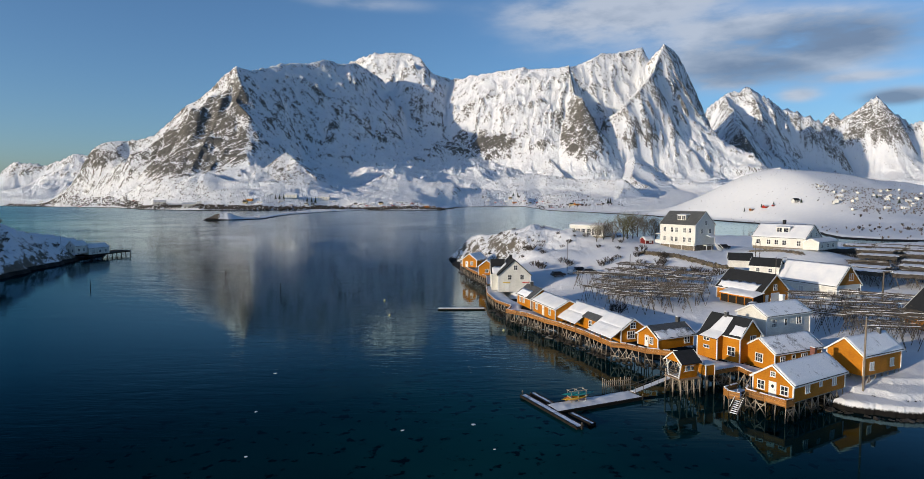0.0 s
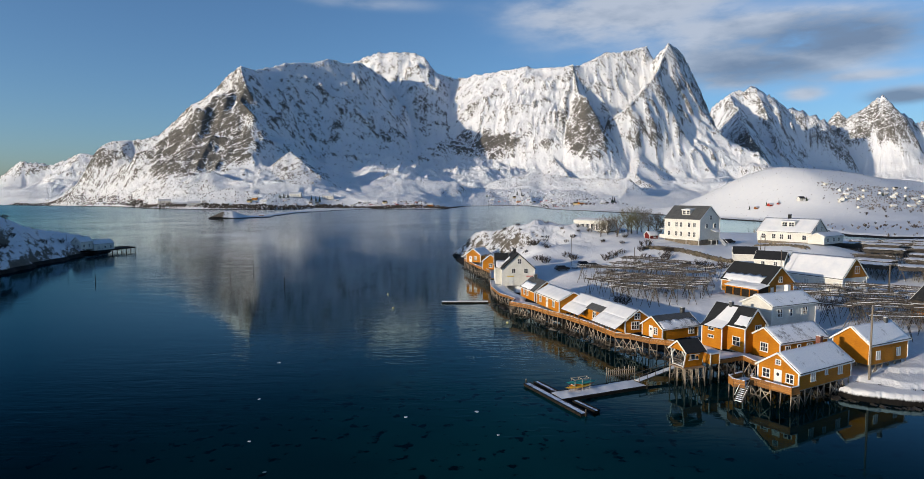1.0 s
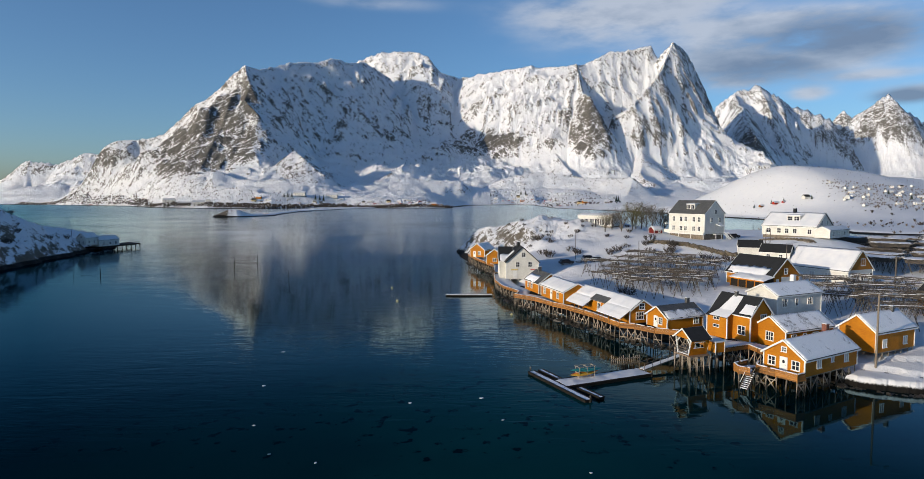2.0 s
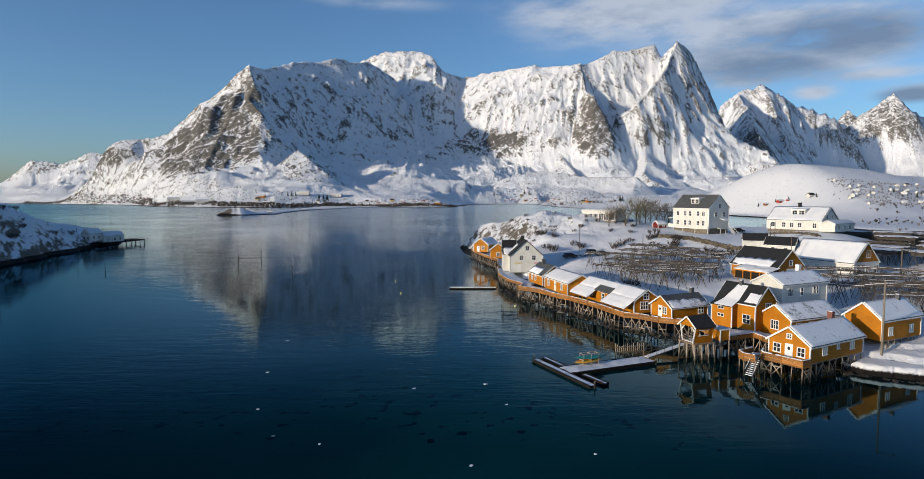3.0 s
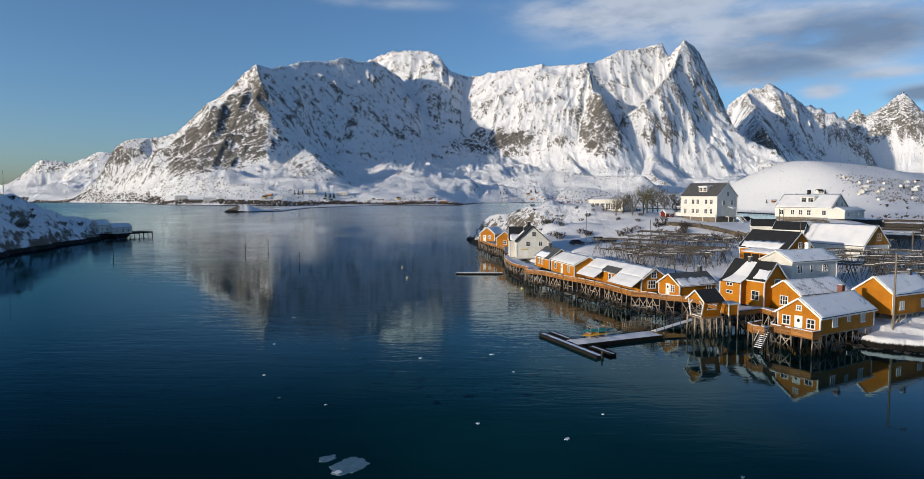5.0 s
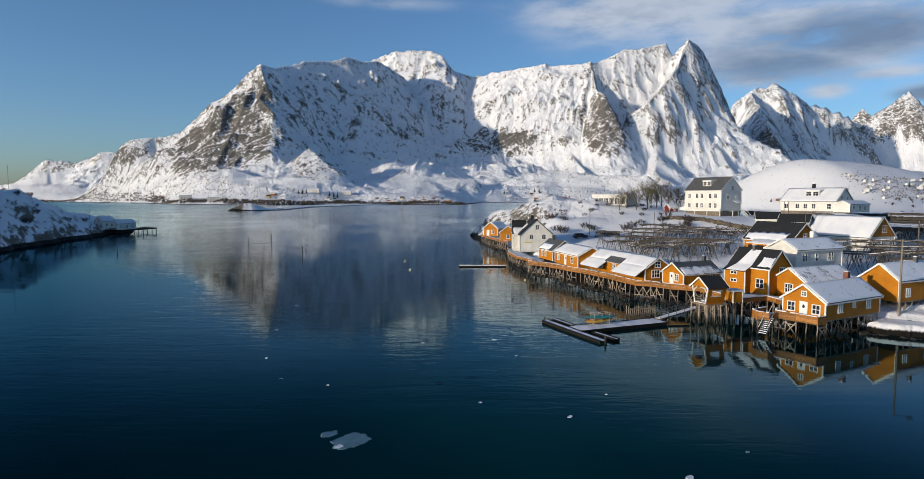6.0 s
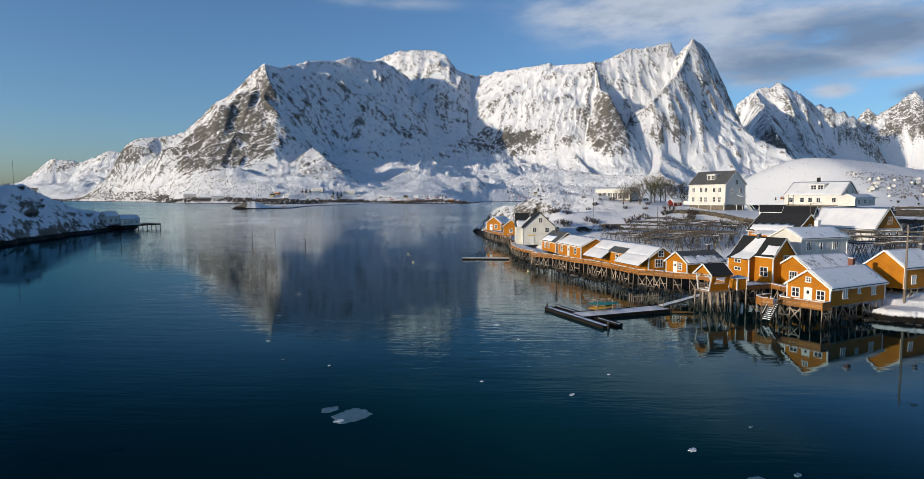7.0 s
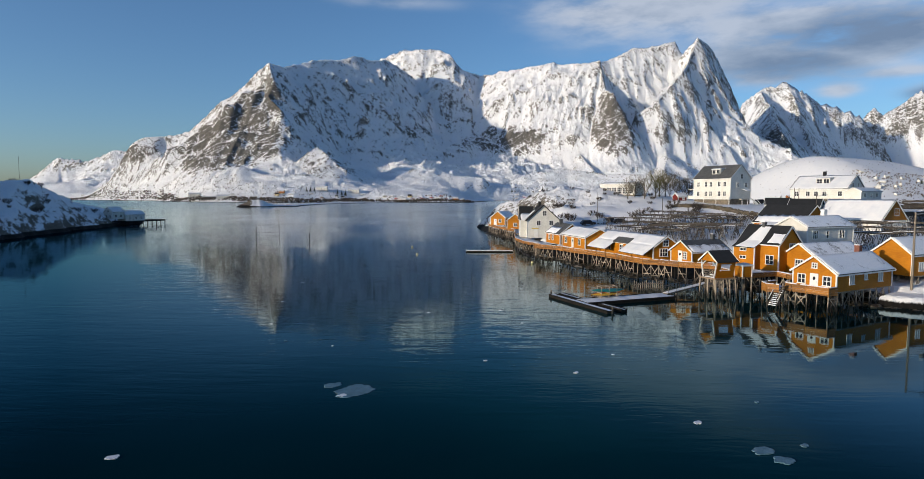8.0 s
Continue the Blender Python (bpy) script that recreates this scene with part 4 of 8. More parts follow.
def door(house, side, L, W, s, z, w=0.95, h=2.05, light=True):
    b = 0.1
    fr = [box(-w / 2 - b, -w / 2, -0.05, 0.03, 0, h + b), box(w / 2, w / 2 + b, -0.05, 0.03, 0, h + b), box(-w / 2, w / 2, -0.05, 0.03, h, h + b), box(-w / 2, w / 2, -0.02, 0.02, 0, h)]
    for x in (-0.22, 0.22):
        fr.append(box(x - 0.16, x + 0.16, -0.035, -0.01, 0.2, h * 0.42))
    ob = part("door", join(*fr), TRIM, house)
    ob.matrix_basis = rect_part(side, L, W, s, z, w, h, 0.02)
    if light:
        n = 10
        v = [(0.2 * math.cos(6.2832 * i / n), y, h * 0.72 + 0.26 * math.sin(6.2832 * i / n)) for y in (-0.04, 0.0) for i in range(n)]
        f = [(i, (i + 1) % n, n + (i + 1) % n, n + i) for i in range(n)] + [tuple(range(n - 1, -1, -1)), tuple(range(n, 2 * n))]
        part("pane", (v, f), GLASS, ob)
    part("handle", box(w * 0.34, w * 0.40, -0.09, -0.02, 0.95, 1.1), METAL, ob)
    return ob


def snow_sheet(u0, u1, v0, v1, put, thick=0.22, seed=0, ragged=0.0, step=0.5):
    """A soft layer of snow over the part u0..u1, v0..v1 of a slope; put(u, v, t) gives the place t above it."""
    nu, nv = max(3, int((u1 - u0) / step)), max(3, int((v1 - v0) / step))
    verts, faces = [], []
    for layer in (0, 1):
        for i in range(nu + 1):
            for j in range(nv + 1):
                a, b = i / nu, j / nv
                u, v = u0 + (u1 - u0) * a, v0 + (v1 - v0) * b
                n1 = noise.noise(Vector((u * 0.7, v * 0.7, seed)))
                if ragged:
                    e = ragged * noise.noise(Vector((u * 0.9, seed * 3.1, 2)))
                    v += e * (b - 0.5) * 2 * (1 if abs(b - 0.5) > 0.3 else 0.3)
                    u += ragged * noise.noise(Vector((v * 0.9, seed * 1.7, 5))) * (a - 0.5) * 2
                edge = min(1.0, 5 * min(a, 1 - a) + 0.45, 5 * min(b, 1 - b) + 0.45)
                t = 0.004 if layer == 0 else thick * (0.8 + 0.5 * n1) * edge
                verts.append(put(u, v, t))
    m = (nu + 1) * (nv + 1)
    at = lambda l, i, j: l * m + i * (nv + 1) + j
    for i in range(nu):
        for j in range(nv):
            faces.append((at(1, i, j), at(1, i + 1, j), at(1, i + 1, j + 1), at(1, i, j + 1)))
            faces.append((at(0, i, j), at(0, i, j + 1), at(0, i + 1, j + 1), at(0, i + 1, j)))
    for i in range(nu):
        faces.append((at(0, i, 0), at(0, i + 1, 0), at(1, i + 1, 0), at(1, i, 0)))
        faces.append((at(0, i + 1, nv), at(0, i, nv), at(1, i, nv), at(1, i + 1, nv)))
    for j in range(nv):
        faces.append((at(0, 0, j + 1), at(0, 0, j), at(1, 0, j), at(1, 0, j + 1)))
        faces.append((at(0, nu, j), at(0, nu, j + 1), at(1, nu, j + 1), at(1, nu, j)))
    return verts, faces


def chimney(house, x, y, z0, z1, w=0.7, mat=None):
    ob = part("chimney", join(box(x - w / 2, x + w / 2, y - w / 2, y + w / 2, z0, z1 - 0.12), box(x - w / 2 - 0.05, x + w / 2 + 0.05, y - w / 2 - 0.05, y + w / 2 + 0.05, z1 - 0.12, z1)), mat or BRICK, house, "brick chimney")
    part("snow_cap", box(x - w / 2, x + w / 2, y - w / 2, y + w / 2, z1 + 0.004, z1 + 0.12), SNOW, ob)


def gable_house(name, label, category, x, y, ang, L, W, base, eave, ridge, wall=None, roof=None, trim=None, over=0.35, gable_over=0.3,
                left_over=None, right_over=None, snow=((0.02, 0.98, 0.03, 0.97), (0.02, 0.98, 0.03, 0.97)), thick=0.2, ragged=0.0,
                wins=(), doors=(), stacks=(), foot=None, foot_mat=None, group="", seed=1, barge=True, cover=None, rake=None):
    """A house with a saddle roof. (x, y): the middle of its front gable; ang: the way of its ridge from there.
    snow: the part of each slope (right, left) that is covered, as fractions along the ridge and down from it."""
    wall, roof, trim = wall or OCHRE, roof or GREYROOF, trim or TRIM
    h = thing(name, pose(x, y, base, 0, 0, ang), label, category, group)
    e, r = eave - base, ridge - base
    half = W / 2
    body = ([(0, -half, 0), (L, -half, 0), (L, half, 0), (0, half, 0), (0, -half, e), (L, -half, e), (L, half, e), (0, half, e), (0, 0, r), (L, 0, r)],
            [(3, 2, 1, 0), (0, 1, 5, 4), (2, 3, 7, 6), (0, 4, 8, 7, 3), (1, 2, 6, 9, 5), (4, 5, 9, 8), (7, 8, 9, 6)])
    part("wall", body, wall, h)
    k = (r - e) / half
    t = 0.14
    for i, sgn in enumerate((-1, 1)):
        ov = over if (right_over if sgn < 0 else left_over) is None else (right_over if sgn < 0 else left_over)
        run = half + ov
        g = gable_over
        v = []
        for xx in (-g, L + g):
            v += [(xx, 0, r + 0.02), (xx, sgn * run, r - k * run + 0.02), (xx, sgn * run, r - k * run + 0.02 + t), (xx, 0, r + 0.02 + t)]
        f = [(0, 1, 2, 3), (7, 6, 5, 4), (0, 4, 5, 1), (1, 5, 6, 2), (2, 6, 7, 3), (3, 7, 4, 0)]
        if sgn < 0:
            f = [q[::-1] for q in f]
        part("roof_slope", (v, f), roof, h)
        part("fascia", box(-g, L + g, sgn * run - 0.03, sgn * run + 0.03, r - k * run - 0.08, r - k * run + 0.10), trim, h)
        if snow[i]:
            u0, u1, v0, v1 = snow[i]
            put = lambda u, w, q, sgn=sgn: (u, sgn * w, r + 0.02 + t - k * w + q)
            data = snow_sheet(-g + (L + 2 * g) * u0, -g + (L + 2 * g) * u1, run * v0, run * v1, put, thick, seed + i * 7, ragged)
            if sgn > 0:
                data = (data[0], [q[::-1] for q in data[1]])
            ob = part("roof_snow", data, cover or SNOW, h, "thin patchy snow on the roof" if cover else "white snow lying on the roof")
            for poly in ob.data.polygons:
                poly.use_smooth = True
        if barge:
            for xx in (-g - 0.03, L + g + 0.03):
                part("bargeboard", beam((xx, 0, r + 0.05), (xx, sgn * run, r - k * run + 0.05), 0.06, 0.24), rake or trim, h)
    if trim is TRIM:
        for xx in (0, L):
            for yy in (-half, half):
                part("corner_board", box(xx - 0.09, xx + 0.09, yy - 0.09, yy + 0.09, 0.02, e - 0.05), trim, h)
    for q in wins:
        window(h, q[0], L, W, *q[1:])
    for q in doors:
        door(h, q[0], L, W, *q[1:])
    for q in stacks:
        chimney(h, *q)
    if foot:
        part("foundation", box(0.15, L - 0.15, -half + 0.15, half - 0.15, -foot, -0.004), foot_mat or STONE, h)
    return h


FULL = (0.01, 0.99, 0.02, 0.98)

# the ochre cabins by the water
cabin = gable_house("cabin", "ochre wooden cabin on stilts with a snowy roof", "house", 44.2, 83.65, 30.6, 13.2, 6.0, 2.6, 5.05, 7.15, cover=THIN_SNOW, snow=(FULL, FULL), thick=0.14,
                    wins=(("F", 1.25, 0.75, 0.95, 1.15, 2, 2), ("F", 4.75, 0.75, 0.95, 1.15, 2, 2), ("F", 3.0, 3.0, 0.55, 0.55, 2, 2), ("R", 3.4, 0.9, 0.9, 1.15, 1, 2), ("R", 6.7, 1.35, 0.5, 0.6, 1, 1), ("R", 10.3, 0.9, 0.9, 1.15, 1, 2)),
                    doors=(("F", 3.0, 0.05),), stacks=((11.0, 0.5, 3.9, 5.6, 0.7),), group="ochre cabins", seed=3)
gable_house("cabin", "ochre wooden cabin with a white gable window", "house", 49.0, 97.3, 24.6, 11.4, 5.8, 2.9, 5.85, 7.75, cover=BARE_SNOW, snow=(FULL, FULL), thick=0.1,
            wins=(("F", 2.9, 1.0, 1.25, 1.3, 2, 3), ("R", 1.8, 1.1, 0.9, 1.1, 2, 2), ("R", 4.4, 1.1, 0.6, 1.1, 2, 1), ("R", 7.0, 1.1, 1.2, 1.1, 2, 3)), group="ochre cabins", seed=5)
gable_house("cabin", "ochre cabin behind the pole, blank gable", "house", 59.7, 92.0, 27.0, 10.2, 5.6, 3.7, 6.9, 9.1, cover=THIN_SNOW, snow=(FULL, FULL), thick=0.12,
            wins=(("R", 2.2, 0.75, 0.85, 1.1, 1, 2), ("R", 7.6, 0.75, 0.85, 1.1, 1, 2)), stacks=((8.4, -0.3, 4.6, 6.1, 0.5, GREYROOF),), group="ochre cabins", seed=7)
tall = gable_house("house", "tall ochre house with a black roof half under snow", "house", 48.6, 99.6, 118.0, 7.6, 5.2, 3.2, 7.6, 10.3, roof=BLACKROOF, over=0.3,
                   snow=(None, None), wins=(("F", 3.2, 2.9, 1.3, 1.4, 2, 3), ), stacks=((4.6, 0.3, 6.3, 7.7, 0.5, GREYROOF),), group="ochre cabins", seed=9)
gable_house("cabin", "small ochre cabin with a round window under its ridge", "house", 34.2, 108.8, 25.2, 8.6, 5.2, 3.4, 5.55, 7.25, cover=BARE_SNOW, snow=((0.02, 0.98, 0.45, 1.0), (0.02, 0.98, 0.3, 1.0)), thick=0.12, ragged=0.3,
            wins=(("F", 3.5, 0.8, 0.75, 1.1, 3, 2), ("R", 6.9, 0.7, 1.1, 1.1, 2, 3)), doors=(("F", 2.3, 0.05, 0.8, 2.0),), stacks=((7.4, 0.2, 3.3, 4.9, 0.6, GREYROOF),), group="ochre cabins", seed=11)
boathouse = gable_house("cabin", "long ochre boathouse with a deep snowy roof", "house", 32.6, 112.4, 108.6, 22.0, 5.6, 3.5, 5.9, 7.75, snow=(FULL, FULL), thick=0.3, left_over=0.1,
            wins=(("F", 2.2, 0.7, 1.5, 1.3, 2, 3), ("F", 2.6, 2.6, 1.0, 1.0, 2, 2), ("L", 6, 0.8, 1.2, 1.2, 2, 2), ("L", 11, 0.8, 1.0, 1.2, 2, 2), ("L", 16, 0.8, 1.2, 1.2, 2, 2)), group="ochre cabins", seed=13)
gable_house("cabin", "ochre cabin with two white windows and a snowy roof", "house", 23.7, 131.4, 106.0, 12.6, 6.6, 3.6, 6.3, 8.0, snow=(FULL, FULL), thick=0.25,
            wins=(("L", 2.2, 0.9, 1.0, 1.2, 2, 2), ("L", 9.6, 0.9, 1.0, 1.2, 2, 2)), doors=(("L", 6, 0.1),), group="ochre cabins", seed=15)
gable_house("cabin", "ochre cabin under a grey roof with thin snow", "house", 19.6, 145.2, 106.0, 9.0, 6.0, 3.6, 6.2, 8.4, cover=THIN_SNOW, snow=((0.3, 0.9, 0.4, 0.97), (0.3, 0.95, 0.4, 0.97)), thick=0.1, ragged=0.4,
            wins=(("L", 2.2, 0.9, 0.8, 1.1, 2, 2), ("L", 4.4, 0.9, 0.8, 1.1, 2, 2)), stacks=((6, 0.3, 4.0, 5.9, 0.7, GREYROOF),), group="ochre cabins", seed=17)
gable_house("cabin", "ochre cabin at the rocky point", "house", 2.8, 224.0, 62.0, 8.5, 6.0, 4.4, 7.2, 9.4, snow=(FULL, FULL), wins=(("R", 5, 0.8, 1.2, 1.2, 2, 2), ("F", 3.9, 0.9, 0.9, 1.2, 2, 2)), doors=(("F", 1.9, 0.05, 0.9, 2.0),), group="ochre cabins", seed=19, cover=THIN_SNOW)
gable_house("cabin", "ochre cabin beside the white house", "house", 8.5, 205.0, 80.0, 7.0, 5.6, 4.0, 6.9, 9.0, snow=(FULL, FULL), wins=(("F", 2.8, 0.8, 1.0, 1.1, 2, 2),), group="ochre cabins", seed=21)

# white houses and barns
gable_white = gable_house("house", "white wooden gable house with a black roof by the quay", "house", 15.3, 173.6, 93.0, 10.5, 9.4, 3.2, 8.25, 12.5, rake=BLACKROOF, wall=WHITE, roof=BLACKROOF, snow=(None, None),
            wins=(("F", 3.3, 3.6, 1.0, 1.3, 2, 2), ("F", 6.9, 3.6, 1.0, 1.3, 2, 2), ("F", 5.0, 6.4, 1.0, 1.3, 2, 2)), doors=(("F", 2.6, 0.1, 1.0, 2.2, False), ("F", 8.2, 0.6, 0.9, 1.6, False)), group="white houses", seed=23)
gable_house("house", "white side wing with a black roof", "house", 12.6, 180.0, 180.0, 3.8, 7.0, 3.2, 8.4, 12.0, wall=WHITE, roof=BLACKROOF, snow=(None, (0.2, 0.9, 0.55, 1.0)), ragged=0.3, group="white houses", seed=24)
gable_house("house", "white two-storey house with a pale snowy roof", "house", 51.8, 106.0, 25.6, 11.6, 6.0, 4.6, 10.1, 11.7, wall=WHITE, cover=THIN_SNOW, snow=(FULL, FULL), thick=0.12,
            wins=(("R", 2.0, 3.5, 1.1, 1.3, 2, 3), ("R", 5.0, 3.5, 0.5, 1.2, 2, 1), ("R", 8.6, 3.5, 1.2, 1.3, 2, 3), ("R", 5.0, 0.9, 0.6, 1.1, 2, 1), ("R", 8.6, 0.9, 1.2, 1.1, 2, 3)), stacks=((8.5, 0.4, 6.6, 8.2, 0.7, TRIM),), group="white houses", seed=25)
black_barn = gable_house("barn", "ochre barn with a black roof partly under snow", "barn", 71.4, 135.6, 114.0, 12.6, 8.6, 6.4, 9.3, 13.1, roof=BLACKROOF, wall=OCHRE_V, snow=(None, (0.15, 0.95, 0.62, 1.0)), thick=0.35, ragged=0.5,
            wins=(("F", 4.3, 3.3, 0.9, 1.1, 2, 2),), doors=(("F", 4.3, 0.0, 2.5, 2.5, False),), group="barns", seed=27)
barn = gable_house("barn", "long white barn with a rust-red gable top and snowy roof", "barn", 92.7, 142.6, 115.0, 16.0, 9.0, 6.1, 9.7, 14.3, wall=WHITE, snow=(FULL, FULL), thick=0.3, trim=TRIM,
            wins=(("F", 5.2, 4.7, 1.4, 1.5, 2, 2), ("F", 1.8, 1.0, 1.2, 1.4, 2, 2), ("F", 5.0, 1.0, 1.0, 1.6, 2, 2), ("F", 8.4, 1.0, 1.2, 1.6, 2, 2), ("L", 3.0, 1.3, 1.2, 1.2, 1, 2), ("L", 7.0, 1.3, 1.2, 1.2, 1, 2), ("L", 11, 1.3, 1.2, 1.2, 1, 2), ("L", 14.5, 1.3, 1.2, 1.2, 1, 2)), group="barns", seed=29)
big_house = gable_house("house", "large white two-storey house on a stone foundation", "house", 83.2, 204.9, 120.0, 15.0, 10.0, 14.3, 21.2, 25.5, wall=WHITE, roof=GREYROOF, snow=(None, None), foot=2.6,
            wins=tuple(("L", s, z, 0.95, 1.5, 2, 2) for s in (2.0, 5.2, 7.2, 10.6, 12.8) for z in (0.9, 4.1)) + (("F", 5.4, 6.7, 1.0, 1.4, 2, 2), ("F", 3.4, 3.9, 1.0, 1.4, 2, 2), ("F", 7.5, 3.9, 1.0, 1.4, 2, 2)), group="white houses", seed=31)
wide_house = gable_house("house", "wide white house with a dormer and snowy roof", "house", 112.0, 190.5, 126.0, 17.0, 11.0, 14.4, 17.5, 21.6, wall=WHITE, snow=(FULL, FULL), thick=0.2, foot=1.0,
            wins=tuple(("L", s, 0.8, 1.1, 1.4, 2, 2) for s in (2, 5.5, 8, 10.5, 15)) + (("F", 3.5, 3.6, 0.9, 1.2, 2, 2), ("F", 7, 3.6, 0.9, 1.2, 2, 2)), group="white houses", seed=33)
gable_house("shed", "small white shed with a black roof", "shed", 82.5, 170.0, 160.0, 6.0, 5.0, 10.8, 12.9, 14.6, wall=WHITE, roof=BLACKROOF, snow=(None, None), group="white sheds", seed=35)
gable_house("shed", "white garage with a black roof", "shed", 84.0, 157.0, 140.0, 7.0, 5.0, 10.2, 12.6, 14.4, wall=WHITE, roof=BLACKROOF, snow=(None, None), group="white sheds", seed=37, wins=(("L", 2, 0.8, 0.8, 0.9, 2, 2), ("L", 5, 0.8, 0.8, 0.9, 2, 2)))
gable_house("house", "white wooden house on the shaded island shore", "house", -190.5, 291, 72.0, 6.5, 6.0, 3.4, 7.0, 9.4, wall=WHITE, snow=(FULL, FULL), group="white houses", seed=39, wins=(("F", 1.7, 0.8, 0.9, 1.2, 2, 2), ("F", 4.3, 0.8, 0.9, 1.2, 2, 2), ("F", 3.0, 3.4, 0.9, 1.0, 2, 2), ("R", 1.8, 1.0, 0.9, 1.2, 2, 2), ("R", 4.6, 1.0, 0.9, 1.2, 2, 2)))
gable_house("house", "long white boathouse on a quay", "house", -187.5, 297, 70.0, 11.0, 6.0, 2.3, 5.4, 7.4, wall=WHITE, snow=(FULL, FULL), group="white houses", seed=41, wins=(("R", 2.4, 0.8, 1.5, 1.5, 1, 2), ("R", 6, 0.8, 1.0, 1.2, 2, 2), ("R", 9, 0.8, 1.0, 1.2, 2, 2)))


# ---- parts that make single houses their own ----
def dormer(house, x, y0, y1, z0, z1, w, side, roof=None, snowy=True):
    """A small roofed window box on a slope, from y0 (face) back to y1."""
    s = 1 if side == "L" else -1
    v = [(x - w / 2, s * y0, z0), (x + w / 2, s * y0, z0), (x + w / 2, s * y1, z0), (x - w / 2, s * y1, z0), (x - w / 2, s * y0, z1), (x + w / 2, s * y0, z1), (x + w / 2, s * y1, z1 + 0.25), (x - w / 2, s * y1, z1 + 0.25)]
    f = [(0, 1, 5, 4), (1, 2, 6, 5), (2, 3, 7, 6), (3, 0, 4, 7), (4, 5, 6, 7), (3, 2, 1, 0)]
    d = part("dormer", (v, f), WHITE, house)
    o = 0.25
    v = [(x - w / 2 - o, s * (y0 + o), z1), (x + w / 2 + o, s * (y0 + o), z1), (x + w / 2 + o, s * y1, z1 + 0.3), (x - w / 2 - o, s * y1, z1 + 0.3)]
    v += [(a, b, c + 0.22) for a, b, c in v]
    part("dormer_roof", (v, [(3, 2, 1, 0), (4, 5, 6, 7), (0, 1, 5, 4), (1, 2, 6, 5), (2, 3, 7, 6), (3, 0, 4, 7)]), SNOW if snowy else GREYROOF, d)
    for k in (-0.25, 0.25):
        a, hw, hz = x + k * w, w * 0.17, (z1 - z0) * 0.32
        zc = (z0 + z1) / 2 + 0.1
        y = s * (y0 + 0.02)
        part("pane", box(a - hw, a + hw, y - 0.02, y + 0.02, zc - hz, zc + hz), GLASS, d)
        part("window_bar", join(box(a - 0.03, a + 0.03, y - 0.035, y + 0.035, zc - hz, zc + hz), box(a - hw, a + hw, y - 0.035, y + 0.035, zc - 0.025, zc + 0.025)), TRIM, d)


dormer(big_house, 7.0, 3.6, 0.8, 8.0, 9.9, 3.4, "L")
dormer(wide_house, 8.0, 3.6, 0.6, 4.4, 6.3, 4.2, "L")
chimney(wide_house, 9.3, 0.0, 6.6, 8.6, 0.8, BLACKROOF)
gable_house("porch", "low snowy annex along a white gable wall", "annex", 107.9, 184.9, 36.0, 13.0, 4.4, 14.2, 16.6, 17.6, wall=WHITE, snow=(FULL, FULL), group="white houses", seed=51, wins=(("R", 2.5, 0.7, 1.2, 1.1, 2, 2), ("R", 6.5, 0.7, 1.2, 1.1, 2, 2), ("R", 10, 0.7, 1.2, 1.1, 2, 2)))
part("gable_panel", ([(-0.06, -4.45, 3.65), (-0.06, 4.45, 3.65), (-0.06, 0, 8.15), (-0.01, -4.45, 3.65), (-0.01, 4.45, 3.65), (-0.01, 0, 8.15)], [(0, 2, 1), (3, 4, 5), (0, 1, 4, 3), (1, 2, 5, 4), (2, 0, 3, 5)]), OCHRE_V, barn, "rust-brown boarded gable top")

# the veranda and stairs of the big white house
part("veranda", join(box(-0.3, 4.2, -5.9, -5.0, -0.25, -0.05), box(-1.6, -0.3, -4.8, 1.2, -0.25, -0.05)), WHITE, big_house)
for q in (-4.6, -1.8, 1.0):
    part("veranda_post", box(-1.55, -1.4, q - 0.08, q + 0.08, -2.4, -0.25), TRIM, big_house)
part("porch_roof", ([(-2.0, -3.2, 2.5), (-2.0, -0.6, 2.5), (-0.02, -0.6, 3.2), (-0.02, -3.2, 3.2), (-2.0, -3.2, 2.68), (-2.0, -0.6, 2.68), (-0.02, -0.6, 3.38), (-0.02, -3.2, 3.38)], [(0, 1, 2, 3), (7, 6, 5, 4), (0, 4, 5, 1), (1, 5, 6, 2), (2, 6, 7, 3), (3, 7, 4, 0)]), SNOW, big_house)
part("gallery_floor", box(-0.4, 15.0, 5.004, 6.1, -0.25, -0.05), TRIM, big_house)
for q in range(12):
    a = -0.4 + 15.4 * q / 12
    part("gallery_panel", box(a + 0.02, a + 1.26, 6.02, 6.1, -0.05, 0.75), WHITE, big_house)
    if q % 4 == 0:
        part("gallery_post", box(a - 0.06, a + 0.06, 5.94, 6.06, -2.5, -0.25), TRIM, big_house)
part("gallery_snow", box(-0.35, 14.9, 5.06, 5.98, -0.046, 0.06), SNOW, big_house)
for q in range(9):
    part("stair_step", box(-1.6 - 0.28 * (q + 1), -1.6 - 0.28 * q, -4.6, -3.2, -0.45 - 0.24 * q, -0.25 - 0.24 * q), TRIM, big_house)
for q in (-4.66, -3.14):
    part("stair_rail", beam((-1.6, q, 0.6), (-4.2, q, -1.6), 0.06, 0.12), TRIM, big_house)
part("balcony", join(box(15.0, 17.4, 0.4, 5.0, -0.2, 0.0), box(15.0, 17.4, 4.9, 5.0, 0.0, 1.0), box(17.3, 17.4, 0.4, 4.9, 0.0, 1.0), box(15.0, 17.4, 0.4, 5.0, 3.0, 3.2)), WHITE, big_house)

